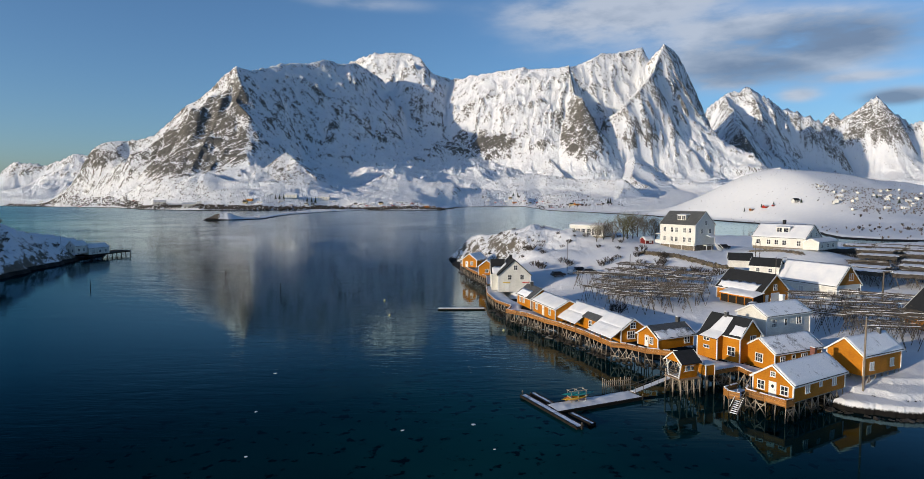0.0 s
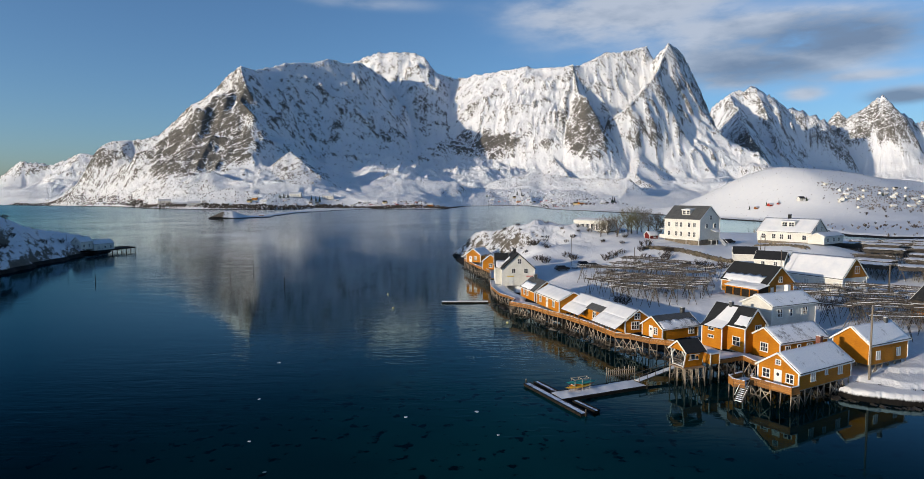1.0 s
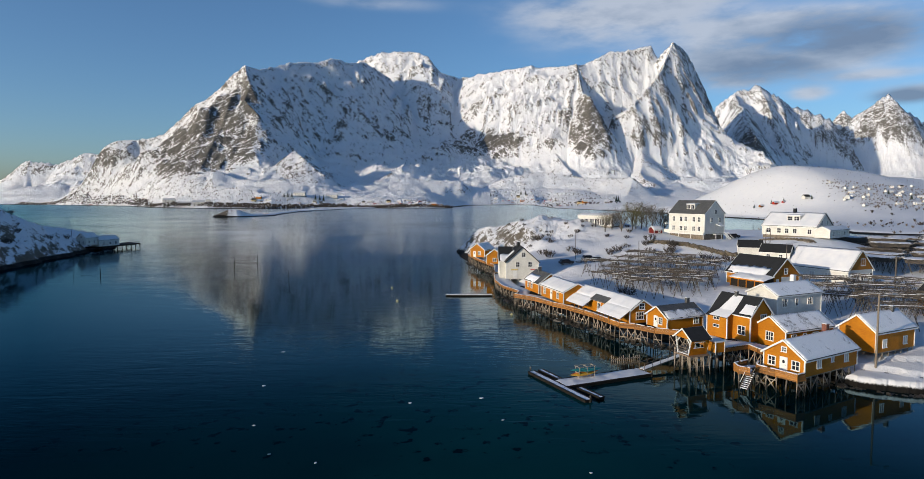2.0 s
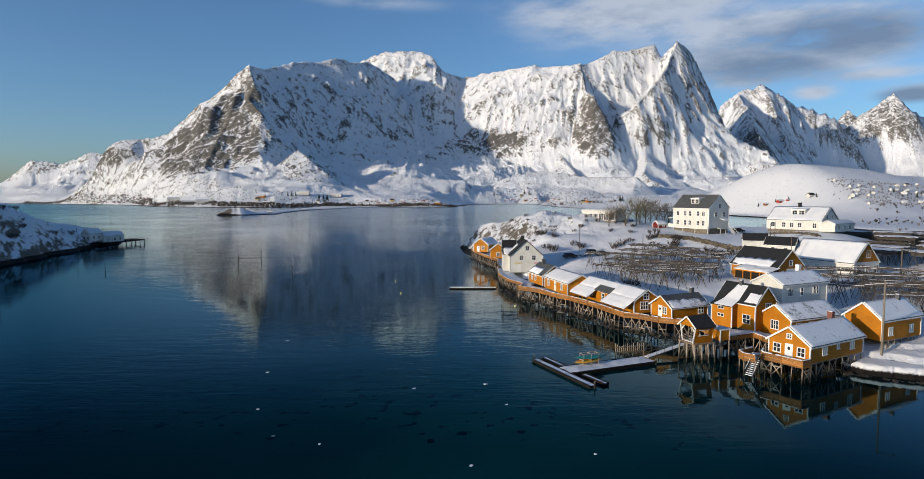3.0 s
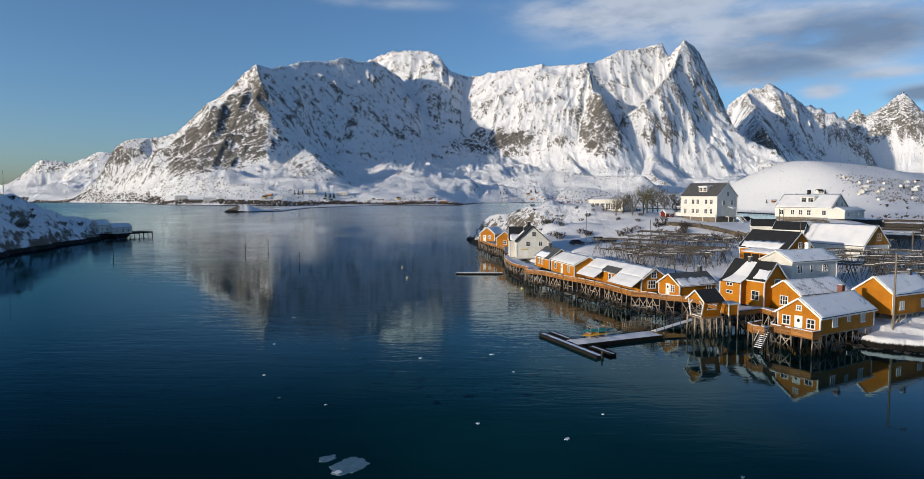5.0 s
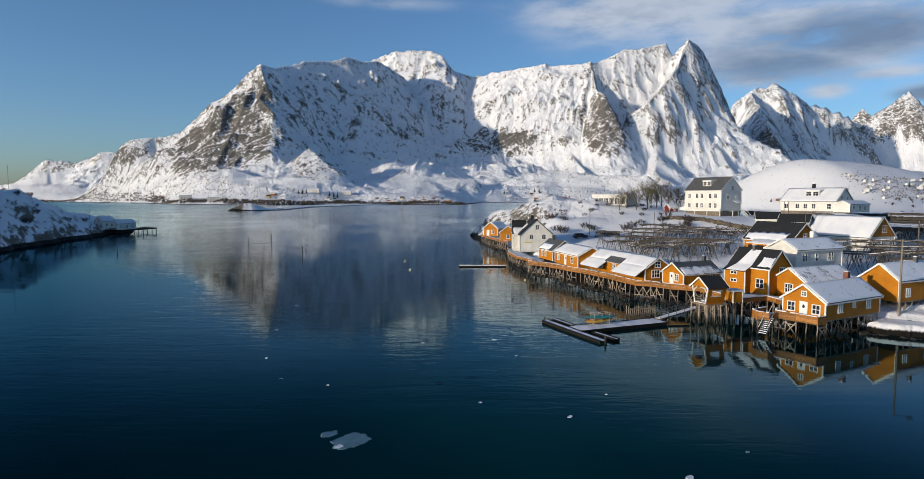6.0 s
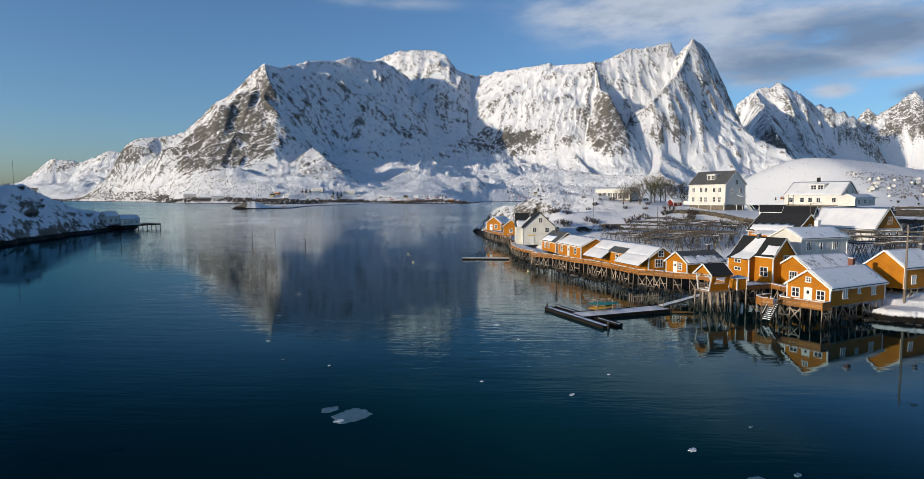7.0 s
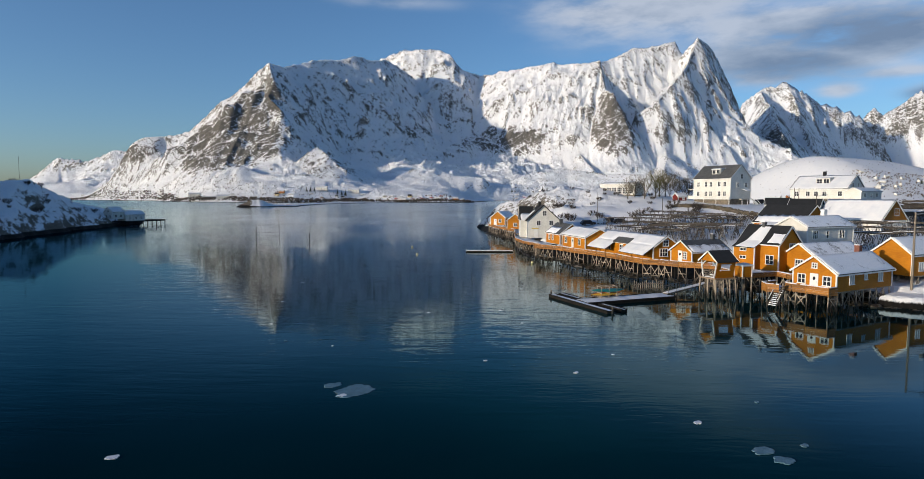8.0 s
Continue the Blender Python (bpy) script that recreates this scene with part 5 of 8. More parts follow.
# the bay of the tall house, with its own snow-covered roof, and bare patches of snow
bayz = 4.4
v = [(3.4, 2.5, 0), (7.5, 2.5, 0), (7.5, 4.0, 0), (3.4, 4.0, 0), (3.4, 2.5, bayz - 0.05), (7.5, 2.5, bayz - 0.05), (7.5, 4.0, bayz - 0.7), (3.4, 4.0, bayz - 0.7)]
bay = part("bay", (v, [(3, 2, 1, 0), (4, 5, 6, 7), (0, 1, 5, 4), (1, 2, 6, 5), (2, 3, 7, 6), (3, 0, 4, 7)]), OCHRE, tall)
for xx in (3.4, 7.5):
    part("corner_board", box(xx - 0.09, xx + 0.09, 3.92, 4.08, 0.0, bayz - 0.75), TRIM, bay)
for zz in (1.6, 2.9):
    part("window_frame", join(box(5.0, 6.2, 4.0, 4.05, zz, zz + 0.10), box(5.0, 6.2, 4.0, 4.05, zz + 0.5, zz + 0.6), box(4.95, 5.05, 4.0, 4.05, zz, zz + 0.6), box(6.15, 6.25, 4.0, 4.05, zz, zz + 0.6), box(5.56, 5.64, 4.0, 4.04, zz + 0.1, zz + 0.5)), TRIM, bay)
    part("pane", box(5.05, 6.15, 4.0, 4.02, zz + 0.1, zz + 0.5), GLASS, bay)
slope = (7.1 - 4.4) / 2.6
data = snow_sheet(3.2, 7.7, 2.5, 4.35, lambda u, w, q: (u, w, 7.1 + 0.1 - slope * min(w, 2.6) - 0.55 * max(0, w - 2.6) + q), 0.07, 4)
part("bay_roof", (data[0], [q[::-1] for q in data[1]]), BLACKROOF, tall)
data = snow_sheet(3.2, 7.8, 0.35, 4.3, lambda u, w, q: (3.2 + (u - 3.2) * (0.40 + 0.092 * w), w, 7.1 + 0.2 - slope * min(w, 2.6) - 0.55 * max(0, w - 2.6) + q), 0.16, 4)
part("roof_snow", (data[0], [q[::-1] for q in data[1]]), SNOW, tall, "white snow lying on the bay roof")
data = snow_sheet(-0.2, 2.0, 1.3, 2.7, lambda u, w, q: (u, w, 7.1 + 0.18 - slope * w + q), 0.14, 9, 0.3)
part("roof_snow", (data[0], [q[::-1] for q in data[1]]), SNOW, tall)
w = part("window", join(box(0.9, 1.0, 2.6, 2.66, 1.0, 2.5), box(2.3, 2.4, 2.6, 2.66, 1.0, 2.5), box(1.0, 2.3, 2.6, 2.66, 2.4, 2.5), box(0.85, 2.45, 2.6, 2.7, 0.92, 1.0), box(1.62, 1.68, 2.6, 2.65, 1.0, 2.4), box(1.0, 2.3, 2.6, 2.64, 1.68, 1.73)), TRIM, tall)
part("pane", box(1.0, 2.3, 2.6, 2.62, 1.0, 2.4), GLASS, w)

part("side_door", box(-0.09, -0.02, 2.2, 3.1, 0.05, 2.2), TRIM, black_barn)

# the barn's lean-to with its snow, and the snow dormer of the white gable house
# a solid near-black block paints the shade inside the open lean-to
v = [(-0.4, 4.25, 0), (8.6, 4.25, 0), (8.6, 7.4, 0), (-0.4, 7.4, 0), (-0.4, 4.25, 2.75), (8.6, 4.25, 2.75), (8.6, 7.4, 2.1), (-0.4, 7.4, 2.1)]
part("lean_to", (v, [(3, 2, 1, 0), (4, 5, 6, 7), (0, 1, 5, 4), (1, 2, 6, 5), (2, 3, 7, 6), (3, 0, 4, 7)]), WET_SHADED, black_barn, "lean-to under deep snow, its shaded inside a near-black block")
part("lean_to_beam", box(-0.45, 8.65, 7.36, 7.5, 1.75, 2.1), OCHRE, black_barn)
for q in (-0.4, 1.85, 4.1, 6.35, 8.6):
    part("lean_to_post", box(q - 0.08, q + 0.08, 7.4, 7.54, 0.0, 1.74), OCHRE, black_barn)
data = snow_sheet(-0.7, 8.9, 4.15, 7.7, lambda u, w, q: (u, w, 2.80 - 0.22 * (w - 4.25) + q), 0.4, 12)
part("roof_snow", (data[0], [q[::-1] for q in data[1]]), SNOW, black_barn)
data = snow_sheet(3.0, 6.5, 2.0, 4.8, lambda u, w, q: (u, w, 9.3 + 0.16 - 0.85 * w + q), 0.3, 14, 0.3)
part("roof_snow", (data[0], [q[::-1] for q in data[1]]), SNOW, gable_white)
SIGN_YELLOW = coat("yellow_sign_paint", (0.5, 0.36, 0.04), (0.6, 0.45, 0.06))
SIGN_RED = coat("red_sign_paint", (0.4, 0.05, 0.04), (0.5, 0.08, 0.05))
part("sign_board", box(-0.12, -0.02, 1.3, 3.4, 2.6, 2.85), SIGN_YELLOW, gable_white, "yellow sign bar over the door")
part("sign_board", box(-0.12, -0.02, -4.3, -2.3, 2.6, 2.85), SIGN_RED, gable_white, "red sign bar over the door")
chimney(gable_white, 5.5, 0.4, 8.6, 10.4, 0.8, BLACKROOF)


# the boathouse: deep eaves over the veranda on both sides of an open recess
rise = (7.75 - 5.9) / 2.8
for s0, s1 in ((-0.3, 8.2), (13.4, 22.3)):
    v = []
    for xx in (s0, s1):
        v += [(xx, 2.9, 4.27 - rise * 2.9), (xx, 5.1, 4.27 - rise * 5.1), (xx, 5.1, 4.41 - rise * 5.1), (xx, 2.9, 4.41 - rise * 2.9)]
    part("veranda_roof", (v, [(0, 1, 2, 3), (7, 6, 5, 4), (0, 4, 5, 1), (1, 5, 6, 2), (2, 6, 7, 3), (3, 7, 4, 0)]), GREYROOF, boathouse)
    data = snow_sheet(s0, s1, 2.7, 5.15, lambda u, w, q: (u, w, 4.42 - rise * w + q), 0.28, 31 + s0)
    part("roof_snow", (data[0], [q[::-1] for q in data[1]]), SNOW, boathouse)
    k = s0 + 0.5
    while k < s1:
        part("veranda_post", box(k - 0.07, k + 0.07, 4.75, 4.89, -0.35, 4.25 - rise * 4.8), OCHRE, boathouse)
        k += 1.9
v = []
for xx in (8.0, 13.6):
    v += [(xx, 1.9, 4.52 - rise * 1.9), (xx, 3.3, 4.52 - rise * 3.2), (xx, 3.3, 4.72 - rise * 3.2), (xx, 1.9, 4.75 - rise * 1.9)]
part("recess_roof", (v, [(0, 1, 2, 3), (7, 6, 5, 4), (0, 4, 5, 1), (1, 5, 6, 2), (2, 6, 7, 3), (3, 7, 4, 0)]), GREYROOF, boathouse, "bare grey roof strip over the recess")


# ---- decks on stilts ----
def deck(name, label, outer, inner, floor, rail=0.6, skirt=0.35, spacing=1.55, foot=-1.6, braces=True, snowy=True, solid=True, seed=0):
    """A timber deck between an outer edge and an inner edge (point by point), on rows of piles, with a boarded parapet along the outer edge."""
    rnd = random.Random(seed)
    d = thing(name, pose(0, 0, 0), label, "deck", "decks on stilts")
    n = len(outer) - 1
    for i in range(n):
        a, b, c, e = outer[i], outer[i + 1], inner[i + 1], inner[i]
        v = [(*q, floor - 0.12) for q in (a, b, c, e)] + [(*q, floor) for q in (a, b, c, e)]
        area = sum(p[0] * q[1] - q[0] * p[1] for p, q in zip((a, b, c, e), (b, c, e, a)))
        f = [(3, 2, 1, 0), (4, 5, 6, 7), (0, 1, 5, 4), (1, 2, 6, 5), (2, 3, 7, 6), (3, 0, 4, 7)]
        part("deck_floor", (v, f if area > 0 else [q[::-1] for q in f]), DECK, d)
        A, B, C, E = (Vector((*q, floor)) for q in (a, b, c, e))
        if snowy:
            put = lambda u, w, q, A=A, B=B, C=C, E=E: tuple((A.lerp(B, u)).lerp(E.lerp(C, u), w) + Vector((0, 0, q)))
            nu, nw = max(4, int((B - A).length / 0.6)), max(4, int((E - A).length / 0.6))
            vv, ff = [], []
            for p in range(nu + 1):
                for w in range(nw + 1):
                    u0, w0 = p / nu, 0.06 + 0.92 * w / nw
                    x, y, z = put(u0, w0, 0.004)
                    vv.append((x, y, z + max(0.0, 0.10 + 0.12 * noise.noise(Vector((x * 0.8, y * 0.8, seed)))) * (0.2 if w in (0, nw) else 1)))
            for p in range(nu):
                for w in range(nw):
                    k = p * (nw + 1) + w
                    ff.append((k, k + nw + 1, k + nw + 2, k + 1))
            part("deck_snow", (vv, ff if area > 0 else [q[::-1] for q in ff]), SNOW, d)
        away = (A - E)
        away.z = 0
        away = away.normalized() if away.length > 0.01 else Vector((0, 0, 0))
        if solid:
            rows = 5
            zz0, zz1 = floor - skirt, floor + rail
            bays = max(1, round((B - A).length / 2.9))
            for bay in range(bays):
                P, Q = A.lerp(B, bay / bays), A.lerp(B, (bay + 0.992) / bays)
                off = rnd.uniform(0.0, 0.02)
                for k in range(rows):
                    za = zz0 + (zz1 - zz0) * k / rows
                    zb = za + (zz1 - zz0) / rows - 0.02
                    up = away * (0.06 + off + 0.012 * (k % 2)) + Vector((0, 0, (za + zb) / 2 - floor + rnd.uniform(-0.01, 0.01)))
                    part("parapet_board", beam(P + up, Q + up, 0.04, zb - za), PARAPET, d)
                up = away * 0.05 + Vector((0, 0, rail + 0.02))
                part("handrail", beam(P + up, Q + up, 0.2, 0.06), PARAPET, d)
                post = P + away * 0.12
                part("parapet_post", beam((post.x, post.y, zz0 - 0.1), (post.x, post.y, zz1), 0.1), PARAPET, d)
                s0 = rnd.uniform(0.0, 0.15)
                while s0 < 0.9:
                    s1 = min(1.0, s0 + rnd.uniform(0.25, 0.8))
                    lift = up + Vector((0, 0, 0.075))
                    part("rail_snow", beam(P.lerp(Q, s0) + lift, P.lerp(Q, s1) + lift, rnd.uniform(0.2, 0.28), rnd.uniform(0.07, 0.13)), SNOW, d)
                    s0 = s1 + rnd.uniform(0.02, 0.22)
        ln = (B - A).length
        m = max(1, round(ln / spacing))
        tops = []
        for k in range(m + (1 if i == n - 1 else 0)):
            p = A.lerp(B, k / m)
            for row, depth in ((0, 0.0), (1, 0.5), (2, 1.0)):
                w = p.lerp(E.lerp(C, k / m), depth)
                if row and k % 2:
                    continue
                ground = height_at(w.x, w.y)
                z0 = min(floor - 0.6, max(foot, ground - 0.3))
                jit = Vector((rnd.uniform(-0.06, 0.06), rnd.uniform(-0.06, 0.06), 0))
                # inner rows get a near-black colour that paints the shade below the floor
                part("stilt", rod((w.x + jit.x * 3, w.y + jit.y * 3, z0), (w.x, w.y, floor - 0.12), 0.085, 0.075), PILE if row == 0 else WET_SHADED, d)
                if row == 0:
                    tops.append(w)
        if braces:
            for k in range(0, len(tops) - 1):
                p, q = tops[k], tops[k + 1]
                for lo, hi in (((p, 0.3), (q, floor - 0.5)), ((q, 0.3), (p, floor - 0.5))):
                    if rnd.random() < 0.68:
                        part("brace", beam((lo[0].x, lo[0].y, lo[1]), (hi[0].x, hi[0].y, hi[1]), 0.07, 0.13), PILE, d)
                if rnd.random() < 0.7:
                    z = rnd.uniform(0.7, 1.8)
                    part("tie_beam", beam((p.x, p.y, z), (q.x, q.y, z), 0.08, 0.16), PILE, d)
    return d


deck("quay_deck", "ochre boarded quay deck on slender stilts", [(10.7, 144.3), (15.4, 139.1), (18.5, 132.4), (20.9, 129.0), (25.0, 120.2), (28.0, 111.0), (30.6, 109.9)],
     [(14.2, 148.0), (18.5, 143.0), (21.3, 133.6), (23.4, 130.4), (27.6, 121.6), (30.2, 112.6), (31.4, 112.0)], 3.15, seed=1)
deck("quay_deck", "ochre boarded deck before the small cabin", [(30.4, 109.6), (33.0, 106.4), (35.4, 105.2), (38.0, 104.0)], [(32.4, 110.6), (34.4, 108.6), (36.6, 106.8), (39.0, 106.6)], 3.2, seed=2)
deck("quay_deck", "ochre boarded walkway on stilts between the houses", [(37.6, 104.2), (39.0, 95.8), (40.1, 93.7), (45.0, 95.9), (45.7, 91.3), (44.6, 88.6)], [(42.0, 106.4), (43.0, 101.0), (43.6, 100.4), (47.2, 98.2), (48.9, 95.0), (47.9, 91.0)], 3.1, rail=0.35, seed=3)
deck("cabin_porch", "ochre porch deck before the cabin door", [(42.4, 87.0), (41.1, 85.0), (44.3, 80.2), (45.9, 81.0)], [(43.2, 86.6), (42.9, 85.7), (45.4, 81.4), (46.0, 81.2)], 2.55, rail=0.7, seed=4)
deck("stair_landing", "small ochre landing with snow beside the porch", [(41.0, 87.6), (38.4, 86.0), (38.3, 84.4), (39.5, 83.4)], [(42.0, 86.8), (41.0, 86.0), (40.4, 85.4), (40.6, 85.0)], 2.5, rail=0.7, seed=5)
deck("quay_deck", "dark timber quay before the white house", [(-0.6, 240.0), (3.2, 220.0), (8.3, 201.0), (7.6, 186.0)], [(4.0, 236.0), (7.0, 221.0), (10.8, 203.0), (12.0, 186.0)], 3.6, rail=0.5, seed=6, spacing=2.4)
deck("quay_deck", "stone-faced quay with timber edge by the white house", [(7.6, 186.5), (7.4, 172.0), (9.0, 160.5), (12.6, 152.0), (11.0, 144.8)], [(12.0, 186.0), (11.6, 172.0), (13.0, 163.0), (15.8, 154.0), (14.6, 148.4)], 2.9, rail=0.3, seed=7, spacing=2.0)


def piles_under(label, pts, top, seed):
    """The stilts below a cabin, standing in the water."""
    rnd = random.Random(seed)
    t = thing("stilt_frame", pose(0, 0, 0), label, "stilts", "decks on stilts")
    spots = []
    for x, y in pts:
        z0 = min(top - 0.4, max(-1.6, height_at(x, y) - 0.3))
        part("stilt", rod((x + rnd.uniform(-0.1, 0.1), y + rnd.uniform(-0.1, 0.1), z0), (x, y, top), 0.085, 0.08), PILE, t)
        spots.append((x, y))
    for p, q in zip(spots, spots[1:]):
        if math.dist(p, q) < 3.6:
            if rnd.random() < 0.6:
                part("brace", beam((*p, 0.2), (*q, top - 0.3), 0.07, 0.13), PILE, t)
            if rnd.random() < 0.5:
                part("brace", beam((*q, 0.2), (*p, top - 0.3), 0.07, 0.13), PILE, t)
            part("tie_beam", beam((*p, top - 0.08), (*q, top - 0.08), 0.14, 0.16), PILE, t)


def local(x, y, ang, s, w):
    a = radians(ang)
    return x + s * math.cos(a) - w * math.sin(a), y + s * math.sin(a) + w * math.cos(a)


piles_under("weathered stilts below the ochre cabin", [local(44.2, 83.65, 30.6, s, w) for w in (-2.9, 0.0, 2.9) for s in (0.1, 1.7, 3.3, 4.9, 6.5, 8.1, 9.7, 11.3, 12.9)], 2.6, 11)
piles_under("weathered stilts below the middle cabin", [local(49.0, 97.3, 24.6, s, w) for w in (-2.8, 0.0, 2.8) for s in (0.1, 2.2, 4.4)], 2.9, 12)
piles_under("short stilts below the cabin behind the pole", [local(59.7, 92.0, 27.0, s, w) for w in (-2.7, 0.0, 2.7) for s in (0.2, 1.9, 3.6, 5.3, 7.0, 8.6, 10.0)], 3.7, 13)
piles_under("weathered stilts below the tall house", [local(48.6, 99.6, 118.0, s, w) for w in (2.5, 0.0) for s in (0.1, 2.4, 4.8, 7.4)], 3.2, 14)


WEEDROCK = coat("weedy_wet_rock", (0.007, 0.006, 0.004), (0.045, 0.034, 0.020), scale=1.2, fine=9, rough=0.5, bump=0.8, depth=0.08)


def shore_rubble(line, wide, per_m, seed, bulk=1.0):
    """Weed-covered boulders along the foot of the quays."""
    r2 = random.Random(seed)
    verts, faces = [], []
    for a, b in zip(line, line[1:]):
        a, b = Vector((*a, 0)), Vector((*b, 0))
        across = (b - a).normalized().cross(Vector((0, 0, 1)))
        for k in range(int((b - a).length * per_m)):
            c = a.lerp(b, r2.random()) + across * r2.uniform(-wide, wide)
            size = bulk * r2.uniform(0.35, 1.0) * (1.25 if r2.random() < 0.2 else 0.85)
            c.z = max(-0.15, min(height_at(c.x, c.y), 2.2)) + r2.uniform(-0.2, 0.1) * size
            spin = Euler((r2.uniform(-0.3, 0.3), r2.uniform(-0.3, 0.3), r2.uniform(0, 3.14))).to_matrix()
            base, m, rings = len(verts), 7, 4
            for i in range(rings + 1):
                t = math.pi * i / rings
                for j in range(m):
                    p = Vector((math.sin(t) * math.cos(6.2832 * j / m) * 1.25, math.sin(t) * math.sin(6.2832 * j / m), 0.62 * math.cos(t)))
                    p *= size * (0.85 + 0.5 * noise.noise(p * 1.6 + Vector((k, seed, 0)) * 3.1))
                    verts.append(tuple(c + spin @ p))
            for i in range(rings):
                for j in range(m):
                    q = base + i * m
                    faces.append((q + j, q + m + j, q + m + (j + 1) % m, q + (j + 1) % m))
    tagged(part("shore_rocks", (verts, faces), WEEDROCK), "dark weed-covered boulders at the foot of the stilts", "rock", "", "stuff")


shore_rubble([(9.5, 162), (12.6, 151), (16.6, 143), (20.6, 133), (25.6, 122), (29.4, 113.4), (34.6, 108.6), (40.5, 104)], 2.4, 5.0, 31)
shore_rubble([(40.5, 104), (44.6, 98.4), (48.6, 93.5), (51.5, 88.6), (54.4, 85.8)], 2.0, 5.0, 32)
shore_rubble([(54.0, 85.4), (56.7, 83.1), (60.8, 81.0), (66, 80.4), (74, 79.3), (84, 78.1)], 0.5, 3.2, 34, 0.6)
shore_rubble([(0.0, 244), (3.6, 226), (8.4, 204), (10.0, 188), (10.6, 176), (11.4, 164)], 1.6, 2.6, 33)


def open_shed():
    """The small open lookout on tall stilts, with a black roof."""
    t = thing("lookout_shed", pose(32.85, 91.4, 0, 0, 0, 22.0), "open ochre lookout shed with a black roof on tall stilts", "shed")
    L, h = 3.4, 1.75
    part("floor", box(-0.3, L + 0.3, -h, h, 2.95, 3.1), DECK, t)
    for x in (0.0, L):
        for y in (-1, 1):
            part("post", beam((x, y * (h - 0.65), 3.1), (x, y * (h - 0.1), 5.7), 0.17, 0.14), OCHRE if y < 0 and x else TRIM, t)
    for x in (0.0, L):
        part("gable_board", ([(x - 0.04, -h, 5.6), (x - 0.04, h, 5.6), (x - 0.04, 0, 7.0), (x + 0.04, -h, 5.6), (x + 0.04, h, 5.6), (x + 0.04, 0, 7.0)], [(0, 2, 1), (3, 4, 5), (0, 1, 4, 3), (1, 2, 5, 4), (2, 0, 3, 5)]), OCHRE, t)
    for s in (-1, 1):
        v = []
        for x in (-0.3, L + 0.3):
            v += [(x, 0, 7.04), (x, s * 2.0, 5.46), (x, s * 2.0, 5.58), (x, 0, 7.16)]
        f = [(0, 1, 2, 3), (7, 6, 5, 4), (0, 4, 5, 1), (1, 5, 6, 2), (2, 6, 7, 3), (3, 7, 4, 0)]
        part("roof_slope", (v, f if s > 0 else [q[::-1] for q in f]), BLACKROOF, t)
        for x in (-0.33, L + 0.33):
            part("bargeboard", beam((x, 0, 7.08), (x, s * 2.02, 5.48), 0.06, 0.22), TRIM, t)
    for z in (3.4, 3.75, 4.1):
        part("rail", beam((0, h - 0.5, z), (L, h - 0.5, z), 0.05, 0.12), TIMBER, t)
        part("rail", beam((0, -h + 0.5, z), (0, h - 0.5, z), 0.05, 0.12), TIMBER, t)
    for k in range(17):                             # upright cladding round one wide opening on the quay side
        x0 = 0.1 + k * (L - 0.2) / 17
        for lo, hi in (((3.1, 4.25), (5.15, 5.5)) if 0.75 < x0 < 2.5 else ((3.1, 5.5),)):
            q0, q1 = (-h + 0.58 - 0.55 * (z - 3.1) / 2.6 for z in (lo, hi))
            part("board", beam((x0 + 0.085, q0, lo), (x0 + 0.085, q1, hi), 0.172, 0.03), OCHRE, t)
    for z in (4.25, 5.15):
        q = -h + 0.54 - 0.55 * (z - 3.1) / 2.6
        part("opening_trim", beam((0.7, q, z), (2.7, q, z), 0.07, 0.1), TRIM, t)
    for x, s in ((0.0, 1), (L, -1)):
        for y in (-h + 0.15, h - 0.15):
            part("bracket", beam((x, y, 4.7), (x + s * 0.9, y, 5.55), 0.1, 0.12), OCHRE if y < 0 else TRIM, t)
    for y, s in ((-h + 0.2, 1), (h - 0.2, -1)):
        part("bracket", beam((0.0, y, 4.7), (0.0, y + s * 0.8, 5.55), 0.1, 0.12), TRIM, t)
    part("wall_plate", beam((0, -h + 0.1, 5.6), (L, -h + 0.1, 5.6), 0.14, 0.2), OCHRE, t)
    part("wall_plate", beam((0, h - 0.1, 5.6), (L, h - 0.1, 5.6), 0.14, 0.2), TRIM, t)
    part("bench", box(0.5, L - 0.4, -0.3, 0.3, 3.45, 3.55), TRIM, t)
    part("floor_snow", box(0.2, L - 0.2, -h + 0.7, h - 0.6, 3.104, 3.2), SNOW, t)
    for x in (-0.1, 1.2, 2.4, L + 0.1):
        for y in (-h + 0.1, 0, h - 0.1):
            part("stilt", rod((x * 1.1, y * 1.1, -1.6), (x, y, 2.95), 0.11), PILE, t)
    for x, q in ((-0.1, 1.2), (1.2, 2.4), (2.4, L + 0.1)):
        for y in (-h + 0.1, h - 0.1):
            part("brace", beam((x, y, 0.2), (q, y, 2.7), 0.07, 0.12), PILE, t)
            part("tie_beam", beam((x, y, 1.4), (q, y, 1.4), 0.07, 0.14), PILE, t)
    c = thing("storage_hut", pose(38.6, 93.1, 0, 0, 0, 22.0), "small ochre storage hut with a snowy lid", "hut")
    part("wall", box(-0.9, 0.9, -0.8, 0.8, 3.1, 4.7), OCHRE, c)
    part("roof", box(-1.05, 1.05, -0.95, 0.95, 4.704, 4.85), TRIM, c)
    data = snow_sheet(-1.0, 1.0, -0.9, 0.9, lambda u, w, q: (u, w, 4.854 + q), 0.3, 3)
    part("roof_snow", data, SNOW, c)
